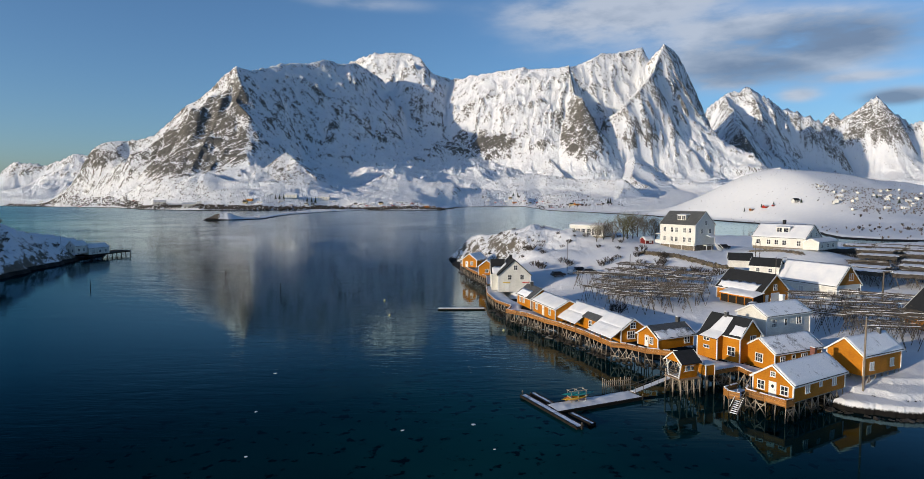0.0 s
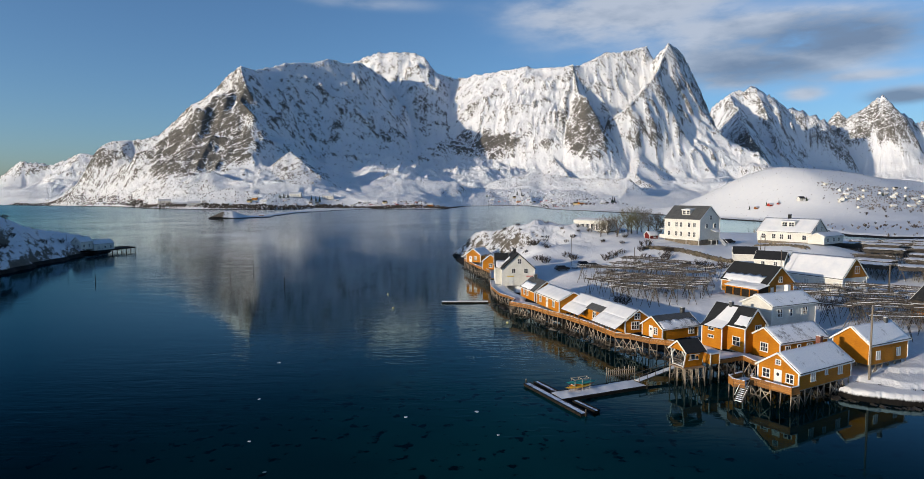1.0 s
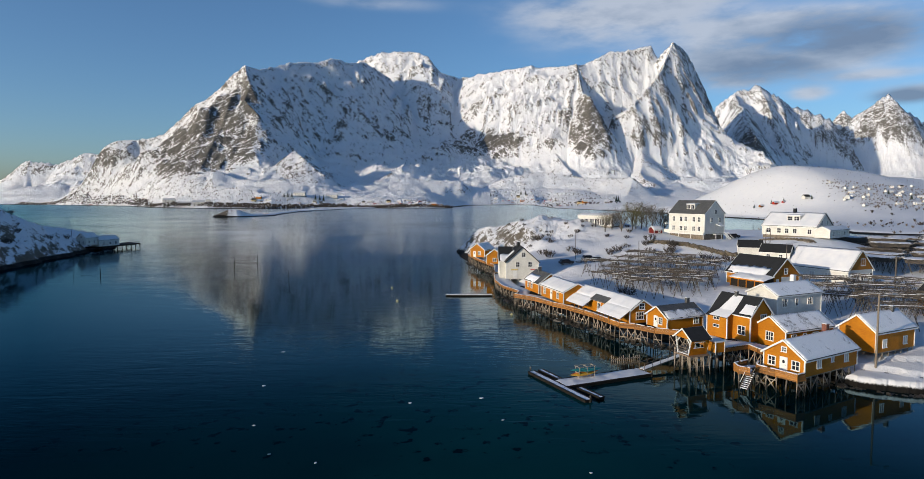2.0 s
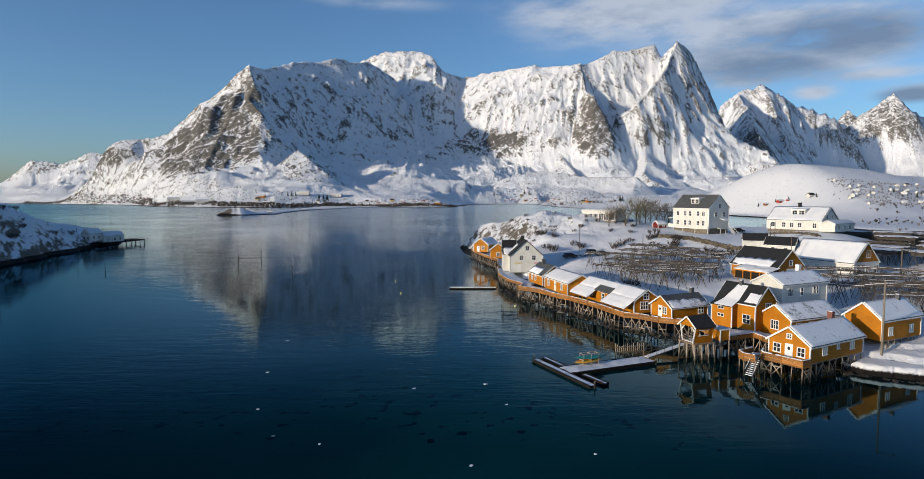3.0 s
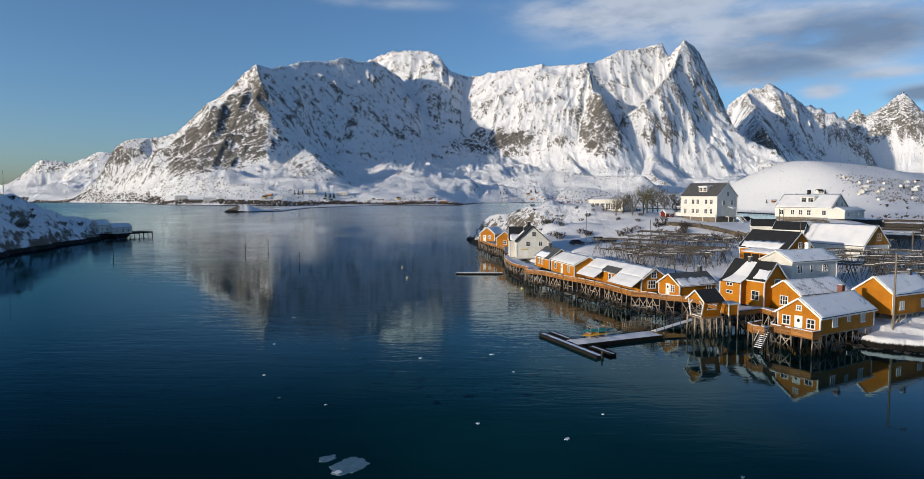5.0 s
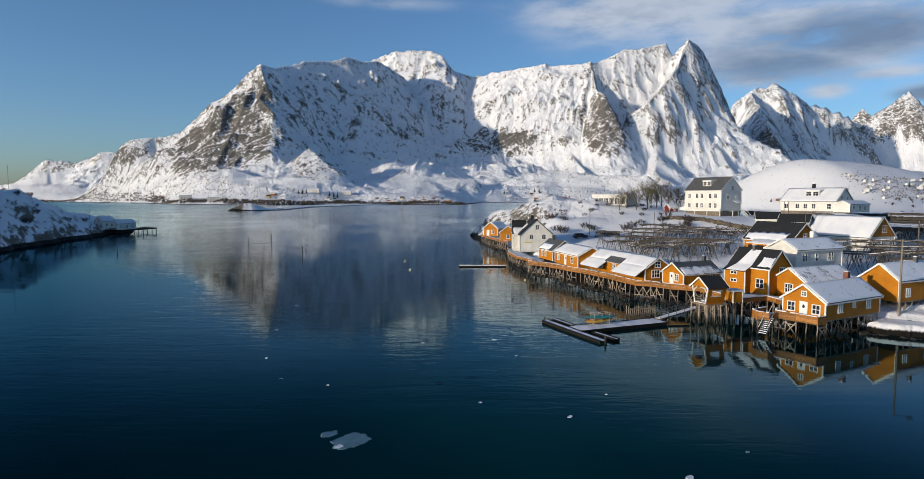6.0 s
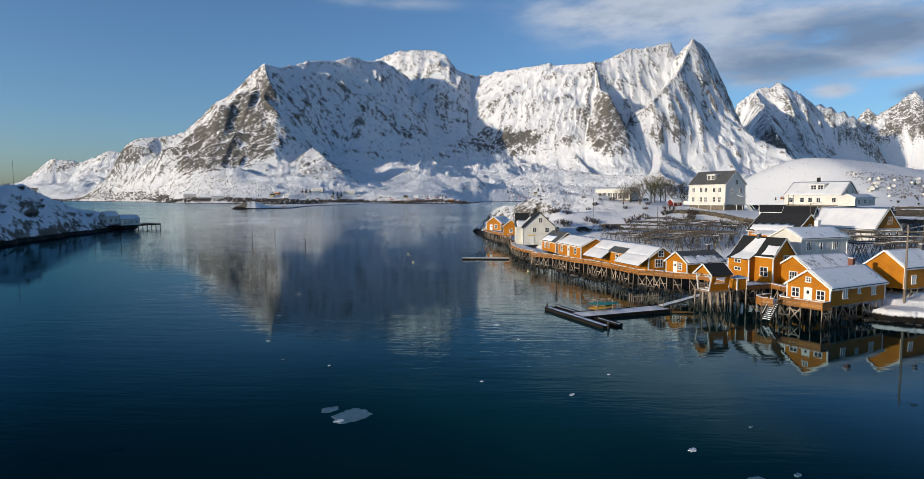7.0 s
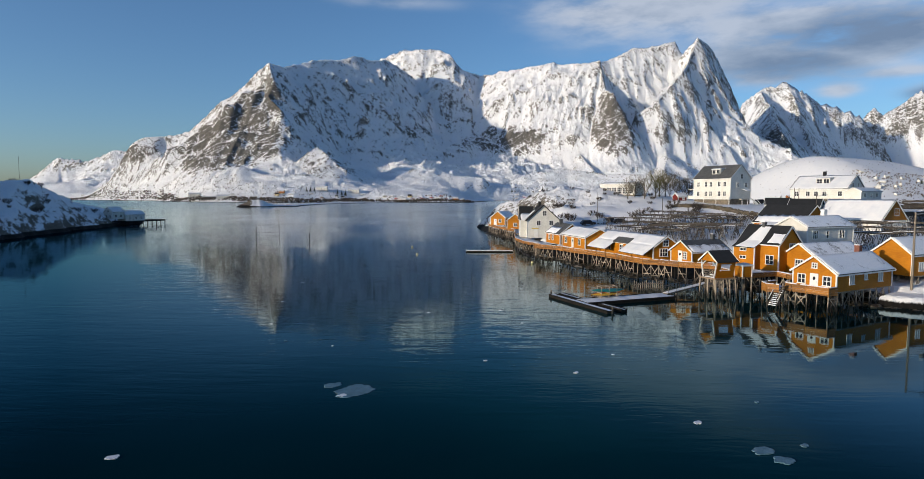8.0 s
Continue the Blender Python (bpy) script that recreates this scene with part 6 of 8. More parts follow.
    for x in (-0.9, 0.9):
        for y in (-0.8, 0.8):
            part("corner_board", box(x - 0.07, x + 0.07, y - 0.07, y + 0.07, 3.1, 4.68), TRIM, c)
            part("stilt", rod((x, y, -1.6), (x, y, 3.1), 0.1), PILE, c)


open_shed()


def porch_stairs():
    t = thing("stairs", pose(0, 0, 0), "steep snowy timber stairs from the landing to the water", "stairs")
    a, b = Vector((39.9, 83.9, 2.5)), Vector((38.25, 82.65, 0.45))
    across = Vector((0.6, -0.8, 0)) * 0.55
    for s in (-1, 1):
        part("stringer", beam(a + across * s, b + across * s, 0.08, 0.28), TIMBER, t)
        part("handrail", beam(a + across * s + Vector((0, 0, 0.9)), b + across * s + Vector((0, 0, 0.9)), 0.07, 0.1), TRIM if s < 0 else TIMBER, t)
    for i in range(9):
        p = a.lerp(b, (i + 0.5) / 9)
        part("step", beam(p - across, p + across, 0.26, 0.07), PIER_SNOW if i % 3 else SNOW, t)


porch_stairs()


# ---- floating pier ----
def floating_pier():
    t = thing("floating_pier", pose(0, 0, 0), "snow-dusted floating timber pier in the shape of a T", "pier")

    def pontoon(a, b, w, z=0.34, seed=0, thick=0.07, ragged=0.1, cover=PIER_SNOW):
        a, b = Vector((*a, 0)), Vector((*b, 0))
        d = (b - a).normalized()
        s = Vector((-d.y, d.x, 0)) * w / 2
        up = Vector((0, 0, z))
        v = [a - s - Vector((0, 0, 0.3)), b - s - Vector((0, 0, 0.3)), b + s - Vector((0, 0, 0.3)), a + s - Vector((0, 0, 0.3)), a - s + up, b - s + up, b + s + up, a + s + up]
        part("float", (v, [(3, 2, 1, 0), (4, 5, 6, 7), (0, 1, 5, 4), (1, 2, 6, 5), (2, 3, 7, 6), (3, 0, 4, 7)]), WET_SHADED, t)
        for k in (-1, 1):
            part("edge_beam", beam(a + s * k + up, b + s * k + up, 0.16, 0.2), WET_SHADED, t)
        ln = (b - a).length
        data = snow_sheet(0.1, ln - 0.1, -w / 2 + 0.12, w / 2 - 0.12, lambda u, q, h: tuple(a + d * u + Vector((-d.y, d.x, 0)) * q + up + Vector((0, 0, 0.004 + h))), thick, seed, ragged, 0.35)
        part("snow_cover", data, cover, t)

    pontoon((9.5, 91.4), (15.8, 78.4), 1.1, seed=1)
    pontoon((11.0, 92.3), (13.3, 87.6), 0.8, seed=2)
    pontoon((15.5, 83.6), (17.8, 79.4), 0.8, seed=3)
    pontoon((13.0, 85.2), (27.0, 91.4), 3.4, 0.40, 4, 0.14, 0.35, SNOW)
    for x, y in ((25.6, 93.2), (27.6, 89.8), (9.4, 91.7), (16.0, 78.3)):
        part("mooring_post", rod((x, y, -1.5), (x, y, 0.95), 0.12), PILE, t)
    posts = random.Random(8)
    for k in range(15):
        p = Vector((22.3, 93.3, 0)).lerp(Vector((27.0, 94.5, 0)), k / 14)
        part("fence_post", rod((p.x + posts.uniform(-0.1, 0.1), p.y, -1.0), (p.x, p.y, 2.0 + posts.uniform(-0.25, 0.35)), 0.07, 0.055), PILE, t)
    for z in (0.9, 1.7):
        part("fence_rail", beam((22.2, 93.2, z), (27.1, 94.4, z + 0.05), 0.05, 0.12), PILE, t)

    g = thing("gangway", pose(0, 0, 0), "sloping snowy gangway with rails up to the stilts", "gangway")
    a, b = Vector((26.6, 91.6, 0.6)), Vector((34.2, 96.4, 1.5))
    part("walkway", beam(a, b, 1.1, 0.12), TIMBER, g)
    part("walkway_snow", beam(a + Vector((0, 0, 0.09)), b + Vector((0, 0, 0.09)), 0.95, 0.05), SNOW, g)
    d = (b - a).normalized()
    s = Vector((-d.y, d.x, 0)).normalized() * 0.52
    for k in (-1, 1):
        part("handrail", beam(a + s * k + Vector((0, 0, 1.0)), b + s * k + Vector((0, 0, 1.0)), 0.06, 0.08), TIMBER, g)
        for i in range(6):
            p = a.lerp(b, i / 5) + s * k
            part("rail_post", beam(p, p + Vector((0, 0, 1.0)), 0.06), TIMBER, g)
    l = thing("landing_stage", pose(0, 0, 0), "timber landing stage on piles below the walkway", "landing")
    part("landing_floor", box(33.6, 37.5, 95.2, 98.0, 1.3, 1.44), TIMBER, l)
    for x in (33.8, 35.5, 37.2):
        for y in (95.4, 97.8):
            part("stilt", rod((x, y, -1.5), (x, y, 2.6), 0.12), PILE, l)
    part("tie_beam", beam((33.8, 95.4, 2.5), (37.2, 95.4, 2.5), 0.08, 0.14), PILE, l)


floating_pier()


def kayak_rack():
    YEL = coat("yellow_hull", (0.50, 0.25, 0.02), (0.66, 0.36, 0.04), rough=0.35, bump=0.05)
    TEAL = coat("teal_hull", (0.01, 0.14, 0.14), (0.02, 0.24, 0.22), rough=0.35, bump=0.05)
    ORANGE = coat("orange_hull", (0.50, 0.10, 0.02), (0.62, 0.16, 0.03), rough=0.35, bump=0.05)
    m = pose(17.2, 88.2, 0.53, 0, 0, 22)
    t = thing("kayak_rack", m, "pale timber rack for kayaks on the pier", "rack")
    for x in (-1.3, 0.0, 1.3):
        for y in (-0.55, 0.55):
            part("post", beam((x, y, 0), (x, y, 1.65), 0.07), PALEWOOD, t)
        for z in (0.2, 0.72, 1.6):
            part("crossbar", beam((x, -0.6, z), (x, 0.6, z), 0.07, 0.09), PALEWOOD, t)
    for y in (-0.55, 0.55):
        part("top_rail", beam((-1.5, y, 1.65), (1.5, y, 1.65), 0.08), PALEWOOD, t)

    def kayak(x, y, z, mat, label, roll=0):
        k, n = 12, 8
        v, f = [], []
        for i in range(k + 1):
            s = i / k * 2 - 1
            r = 0.36 * (1 - abs(s) ** 2.2) + 0.015
            for j in range(n):
                a = 6.2832 * j / n
                v.append((s * 2.35, r * math.cos(a), 0.6 * r * math.sin(a) + 0.12 * s * s))
        for i in range(k):
            for j in range(n):
                f.append((i * n + j, i * n + (j + 1) % n, (i + 1) * n + (j + 1) % n, (i + 1) * n + j))
        f += [tuple(range(n)), tuple(range((k + 1) * n - 1, k * n - 1, -1))]
        f = [q[::-1] for q in f]
        ob = part("kayak", (v, f), mat)
        ob.matrix_basis = m @ pose(x, y, z, roll, 0, 0)
        for poly in ob.data.polygons:
            poly.use_smooth = True
        tagged(ob, label, "kayak", "kayaks on the pier")

    kayak(-0.6, -0.28, 0.47, YEL, "yellow kayak lying on the timber rack")
    kayak(0.2, 0.30, 0.47, ORANGE, "orange kayak lying on the timber rack")
    kayak(0.5, -0.26, 0.99, TEAL, "teal kayak lying on the timber rack")
    kayak(-0.2, 0.32, 0.99, TEAL, "teal kayak on the rack's upper bars")


kayak_rack()

fl = thing("float", pose(0, 0, 0), "long narrow floating log boom with a snowy top", "float")
part("log_float", box(-6.6, 6.2, 162.4, 163.6, -0.25, 0.35), WET_SHADED, fl)
part("edge_beam", box(-6.6, 6.2, 162.3, 162.396, 0.1, 0.34), WET_SHADED, fl)
part("snow_cover", box(-6.5, 6.1, 162.42, 163.55, 0.354, 0.50), SNOW, fl)


# ---- racks for drying fish ----
FISH = coat("dried_fish", (0.03, 0.026, 0.022), (0.12, 0.10, 0.08), scale=3, vary=0.2)
GREYWOOD = coat("grey_rack_wood", (0.024, 0.020, 0.016), (0.115, 0.096, 0.073), scale=1.2, fine=18, vary=0.35)


def fish_rack(m, seed, hung=False, snowy=False):
    """Poles laid flat on crossbeams, carried by crossed legs."""
    rnd = random.Random(seed)
    t = thing("fish_drying_rack", m, "grey timber fish-drying rack hung with fish under snow" if hung else "bare grey timber fish-drying rack on crossed legs", "drying rack", "fish-drying racks")
    L, W, h = 9.4, 7.0, 3.4
    for x in (-L / 2 + 0.6, 0.0, L / 2 - 0.6):
        part("crossbeam", rod((x, -W / 2 - 0.3, h), (x, W / 2 + 0.3, h + rnd.uniform(-0.1, 0.1)), 0.085, 0.07, 5), GREYWOOD, t)
        for y in (-W / 2 + 0.3, 0.0, W / 2 - 0.3):
            for s in (-1, 1):
                j = rnd.uniform(-0.25, 0.25)
                part("leg", rod((x + s * (1.25 + j), y + rnd.uniform(-0.3, 0.3), -1.2), (x - s * 0.28, y, h + 0.45), 0.06, 0.045, 5), GREYWOOD, t)
    n = 20
    for k in range(n):
        y = -W / 2 + W * k / (n - 1) + rnd.uniform(-0.3, 0.3)
        skew = rnd.uniform(-2.4, 2.4)
        r = rnd.uniform(0.035, 0.062)
        part("pole", rod((-L / 2 - rnd.uniform(-0.8, 1.2), y + skew, h + 0.12 + rnd.uniform(0, 0.28)), (L / 2 + rnd.uniform(-0.8, 1.2), y - skew * rnd.uniform(-0.3, 1), h + 0.12 + rnd.uniform(0, 0.28)), r, r * 0.75, 5), PIER_SNOW if k in (6, 15) else GREYWOOD, t)
    for k in range(7):
        x, y, a = rnd.uniform(-L / 2, L / 2), rnd.uniform(-W / 2, W / 2), rnd.uniform(0, 6.28)
        part("leg", rod((x, y, -1.2), (x + 1.3 * math.cos(a), y + 1.3 * math.sin(a), h + rnd.uniform(0.1, 0.7)), 0.055, 0.04, 5), GREYWOOD, t)
    for k in range(3):
        x = rnd.uniform(-L / 2, L / 2)
        part("pole", rod((x, -W / 2 - rnd.uniform(0, 1), h + rnd.uniform(0.25, 0.4)), (x + rnd.uniform(-2.5, 2.5), W / 2 + rnd.uniform(0, 1), h + rnd.uniform(0.25, 0.4)), 0.06, 0.045, 5), GREYWOOD, t)
    if hung:
        pieces = []
        for k in range(n):
            y = -W / 2 + W * k / (n - 1)
            x = -L / 2
            while x < L / 2:
                d = rnd.uniform(0.5, 0.85)
                pieces.append(box(x, x + 0.09, y - 0.12, y + 0.12, h - d, h + 0.08))
                x += rnd.uniform(0.14, 0.24)
        tagged(part("hanging_fish", join(*pieces), FISH, t), "rows of hanging dried fish", "", "", "stuff")
    if snowy:
        data = snow_sheet(-L / 2, L / 2, -W / 2, W / 2, lambda u, w, q: (u, w, h + 0.28 + q), 0.24, seed, 1.1, 0.6)
        part("snow_layer", data, SNOW, t)
    return t


def in_poly(x, y, poly):
    return float(inside(np.array([float(x)]), np.array([float(y)]), poly)[0]) > 0


def rack_field(poly, ang, kinds, seed, dx=10.2, dy=7.9):
    rnd = random.Random(seed)
    cx, cy = sum(p[0] for p in poly) / len(poly), sum(p[1] for p in poly) / len(poly)
    first = {}
    k = 0
    for i in range(-9, 10):
        for j in range(-9, 10):
            x, y = local(cx, cy, ang, i * dx, j * dy)
            x, y = x + rnd.uniform(-1.0, 1.0), y + rnd.uniform(-1.0, 1.0)
            if not in_poly(x, y, poly):
                continue
            m = pose(x, y, height_at(x, y), 0, 0, ang + rnd.uniform(-20, 20))
            kind = kinds[k % len(kinds)]
            k += 1
            if kind not in first:
                first[kind] = fish_rack(m, seed * 10 + len(first), *kind[1:])
            else:
                copy_thing(first[kind], m)


rack_field([(32, 156), (36, 170), (48, 181), (68, 178), (64, 152), (57, 148), (50, 128), (44, 136), (38, 150)], -32.0, [("a", False, False), ("b", False, False), ("c", False, False)], 3, 9.2, 6.9)
rack_field([(66, 116), (72, 130), (78, 133), (96, 133), (101, 120), (90, 108), (80, 99), (73, 108)], -28.0, [("a", False, False), ("b", False, False), ("c", False, False)], 4, 9.2, 6.9)
rack_field([(101, 143), (106, 156), (104, 172), (126, 186), (128, 222), (150, 246), (190, 285), (205, 265), (180, 225), (150, 185), (128, 152)], -38.0, [("a", True, True), ("b", True, False), ("c", True, True)], 5, 11.5, 9.5)


# ---- bare shrubs and trees ----
BARK = coat("grey_brown_bark", (0.025, 0.02, 0.016), (0.08, 0.065, 0.05), scale=4, vary=0.25)
TWIGS = coat("brown_twigs", (0.022, 0.017, 0.013), (0.075, 0.057, 0.042), scale=6, vary=0.25)
CROWN = coat("bare_crown_twigs", (0.08, 0.066, 0.044), (0.20, 0.165, 0.11), scale=6, vary=0.25)
OLIVE = coat("olive_crown_twigs", (0.055, 0.050, 0.016), (0.15, 0.13, 0.045), scale=6, vary=0.25)
NEEDLES = coat("dark_spruce_needles", (0.012, 0.022, 0.012), (0.04, 0.06, 0.03), scale=5, vary=0.3)


def twig_set(rnd, base, up, length, r, depth, out):
    end = base + up * length
    out.append(rod(base, end, r, r * 0.55, 4 if depth > 1 else 3))
    if depth == 0:
        return
    for k in range(rnd.choice((3, 4)) if depth > 1 else rnd.choice((3, 4, 5))):
        d = (up + Vector((rnd.uniform(-0.75, 0.75), rnd.uniform(-0.75, 0.75), rnd.uniform(-0.15, 0.5)))).normalized()
        twig_set(rnd, base.lerp(end, rnd.uniform(0.45, 1.0)), d, length * rnd.uniform(0.5, 0.75), r * 0.55, depth - 1, out)


def shrub_mesh(seed, stems, height):
    rnd = random.Random(seed)
    out = []
    for k in range(stems):
        a = 6.2832 * k / stems + rnd.uniform(-0.4, 0.4)
        lean = rnd.uniform(0.15, 0.7)
        twig_set(rnd, Vector((0.15 * math.cos(a), 0.15 * math.sin(a), -0.2)), Vector((lean * math.cos(a), lean * math.sin(a), 1)).normalized(), height * rnd.uniform(0.35, 0.5), 0.032, 3, out)
    return join(*out)


shrubs = []
for k in range(4):
    data = shrub_mesh(100 + k, 7 + 2 * k, 1.0)
    me = bpy.data.meshes.new("shrub")
    me.from_pydata([tuple(v) for v in data[0]], [], data[1])
    me.materials.append(TWIGS)
    shrubs.append(me)


def plant_shrub(x, y, size, rnd, label="leafless brown shrub standing in the snow"):
    ob = new("shrub", rnd.choice(shrubs))
    s = size * rnd.uniform(0.75, 1.25)
    ob.matrix_basis = pose(x, y, height_at(x, y), 0, 0, rnd.uniform(0, 360)) @ Matrix.Diagonal((s * 1.1, s * 1.1, s, 1))
    tagged(ob, label, "shrub", "bare shrubs")


rnd = random.Random(77)
for x, y, s in ((36.8, 141.5, 4.0), (32.5, 134.0, 4.4), (29.5, 150.0, 3.4), (61.0, 204.0, 3.4), (58.0, 198.0, 3.0), (64.5, 191.0, 3.8), (53.0, 186.0, 2.6), (35.8, 199, 3.0), (34, 201, 2.6), (26, 196, 3.2), (24, 199, 2.6), (46, 196, 3.0), (49, 197, 3.6), (52, 199, 2.8), (57, 189, 3.4), (62, 186, 3.0), (66, 178, 3.2), (69, 176, 3.4), (60, 180, 2.4), (70, 172, 2.8), (73, 170, 2.6), (22, 240, 2.0), (30, 226, 2.4), (26, 222, 3.0), (24, 224, 2.6), (40, 224, 2.4), (47, 228, 2.2)):
    plant_shrub(x, y, s, rnd)
for k in range(46):
    x, y = rnd.uniform(10, 60), rnd.uniform(205, 262)
    if in_poly(x, y, PENINSULA):
        plant_shrub(x, y, rnd.uniform(0.8, 1.9), rnd)
for k in range(70):
    x, y = rnd.uniform(-260, -186), rnd.uniform(205, 310)
    if in_poly(x, y, ISLAND) and height_at(x, y) > 4:
        plant_shrub(x, y, rnd.uniform(1.6, 4.0), rnd, "leafless shrub on the shaded island slope")


def bare_tree(x, y, height, seed, label="bare grey deciduous tree with a fine crown", mat=None):
    r2 = random.Random(seed)
    t = thing("tree", pose(x, y, height_at(x, y), 0, 0, r2.uniform(0, 360)), label, "tree", "bare trees")
    part("trunk", rod((0, 0, -0.3), (0, 0, height * 0.45), 0.22, 0.12, 7), BARK, t)
    out = []
    for k in range(15):
        a = 6.2832 * k / 15 + r2.uniform(-0.3, 0.3)
        lean = r2.uniform(0.2, 0.95)
        twig_set(r2, Vector((0.3 * math.cos(a), 0.3 * math.sin(a), height * r2.uniform(0.02, 0.42))), Vector((lean * math.cos(a), lean * math.sin(a), 1)).normalized(), height * r2.uniform(0.27, 0.38), 0.075, 3, out)
    part("crown", join(*out), mat or CROWN, t)
    return t


for k, (x, y, h) in enumerate(((60.0, 222.0, 10.5), (64.5, 226.0, 11.5), (68.0, 232.0, 9.5), (55.5, 220.0, 9.0), (73.0, 240.0, 10.0), (50.0, 222.0, 7.5), (77.0, 238.0, 9.5), (62.0, 224.5, 11.0), (53.0, 224.0, 8.5), (74.5, 235.0, 9.0))):
    if k in (0, 7):
        bare_tree(x, y, h, 300 + k, "olive-brown tree with a dense crown", OLIVE)
    else:
        bare_tree(x, y, h, 300 + k)


def spruce(x, y, h, seed):
    r2 = random.Random(seed)
    t = thing("tree", pose(x, y, height_at(x, y)), "dark green spruce tree", "tree", "spruce trees")
    part("trunk", rod((0, 0, -0.4), (0, 0, h), 0.16, 0.03, 6), BARK, t)
    v, f = [], []
    for k in range(int(60 + h * 12)):
        z = h * (0.12 + 0.88 * (k / (60 + h * 12)))
        r = (1 - z / h) * h * 0.24 * r2.uniform(0.6, 1.15) + 0.15
        a = r2.uniform(0, 6.2832)
        c, s = math.cos(a), math.sin(a)
        wdt = 0.22 + r * 0.22
        n = len(v)
        v += [(0.05 * c, 0.05 * s, z + 0.15), (r * c - wdt * s, r * s + wdt * c, z - 0.28 * r), (r * 1.2 * c, r * 1.2 * s, z - 0.4 * r), (r * c + wdt * s, r * s - wdt * c, z - 0.28 * r), (r * 0.6 * c, r * 0.6 * s, z + 0.12)]
        f += [(n, n + 1, n + 4), (n + 4, n + 1, n + 2), (n + 4, n + 2, n + 3), (n, n + 4, n + 3)]
    part("crown", (v, f), NEEDLES, t)


for k, (x, y, h) in enumerate(((336, 714, 4.5), (357, 688, 5.0), (376, 666, 5.0), (466, 640, 6.0), (452, 655, 5.5), (349, 700, 4.5), (-335, 1375, 14), (-343, 1372, 12), (-352, 1368, 13), (-410, 1352, 12), (-418, 1350, 10), (-402, 1356, 11), (60, 1712, 12), (150, 1760, 14), (163, 1756, 12), (338, 1390, 16), (344, 1394, 14))):
    spruce(x, y, h, 500 + k)


# ---- far houses round the bay ----
YELLOW = boards("pale_yellow_boards", (0.50, 0.40, 0.20), (0.62, 0.52, 0.28))
far_first = {}


def far_house(x, y, ang, key, L=11.0, W=8.0, e=4.0, r=7.0, snowy=True, sink=0.6):
    """A small house far across the bay: walls, roof and windows."""
    m = pose(x, y, height_at(x, y) - sink, 0, 0, ang)
    if y < 760 and x > 330:                         # low cabins on the round hill
        m = m @ pose(0, 0, 0.5)
        key = key if x < 380 else "white_dark" if key == "white_dark" and x > 470 else "white"
        m = m @ Matrix.Diagonal((0.70, 0.58, 0.60, 1))
    if key in far_first:
        copy_thing(far_first[key], m)
        return
    mat, label, snowy, L, W, e, r = FAR_KINDS[key]
    t = thing("house", m, label, "house", "houses across the bay")
    hw = W / 2
    body = ([(-L / 2, -hw, 0), (L / 2, -hw, 0), (L / 2, hw, 0), (-L / 2, hw, 0), (-L / 2, -hw, e), (L / 2, -hw, e), (L / 2, hw, e), (-L / 2, hw, e), (-L / 2, 0, r), (L / 2, 0, r)],
            [(3, 2, 1, 0), (0, 1, 5, 4), (2, 3, 7, 6), (0, 4, 8, 7, 3), (1, 2, 6, 9, 5), (4, 5, 9, 8), (7, 8, 9, 6)])
    part("wall", body, mat, t)
    k = (r - e) / hw
    for s in (-1, 1):
        v = []
        for xx in (-L / 2 - 0.4, L / 2 + 0.4):
            v += [(xx, 0, r + 0.05), (xx, s * (hw + 0.5), e - k * 0.5 + 0.05), (xx, s * (hw + 0.5), e - k * 0.5 + 0.4), (xx, 0, r + 0.4)]
        f = [(0, 1, 2, 3), (7, 6, 5, 4), (0, 4, 5, 1), (1, 5, 6, 2), (2, 6, 7, 3), (3, 7, 4, 0)]
        part("roof_slope", (v, f if s > 0 else [q[::-1] for q in f]), SNOW if snowy else BLACKROOF, t)
    for s in (-1, 1):
        for xx in (-L * 0.3, 0.0, L * 0.3):
            for zz in ((1.0,) if e < 4.5 else (1.0, 3.6)):
                part("window", box(xx - 0.55, xx + 0.55, s * hw - 0.05, s * hw + 0.05, zz, zz + 1.4), GLASS, t)
    far_first[key] = t


FAR_KINDS = {
    "white": (WHITE, "white wooden house with a snowy roof", True, 11.0, 8.0, 4.0, 7.2),
    "white_dark": (WHITE, "white wooden house with a black roof", False, 10.0, 8.0, 4.6, 8.0),
    "red": (RED, "red wooden house with a snowy roof", True, 10.0, 7.0, 3.4, 6.0),
    "ochre": (OCHRE, "ochre wooden house with a snowy roof", True, 11.0, 8.0, 4.2, 7.0),
    "yellow": (YELLOW, "pale yellow wooden house with a dark roof", False, 9.0, 7.0, 3.8, 6.4),
    "hut": (RUST, "small brown boathouse under snow", True, 9.0, 6.0, 2.8, 5.0),
    "long": (WHITE, "long white block with rows of windows", True, 26.0, 11.0, 7.0, 10.0),
    "hall": (GREYWOOD, "long grey harbour hall under snow", True, 30.0, 13.0, 5.0, 7.5),
}
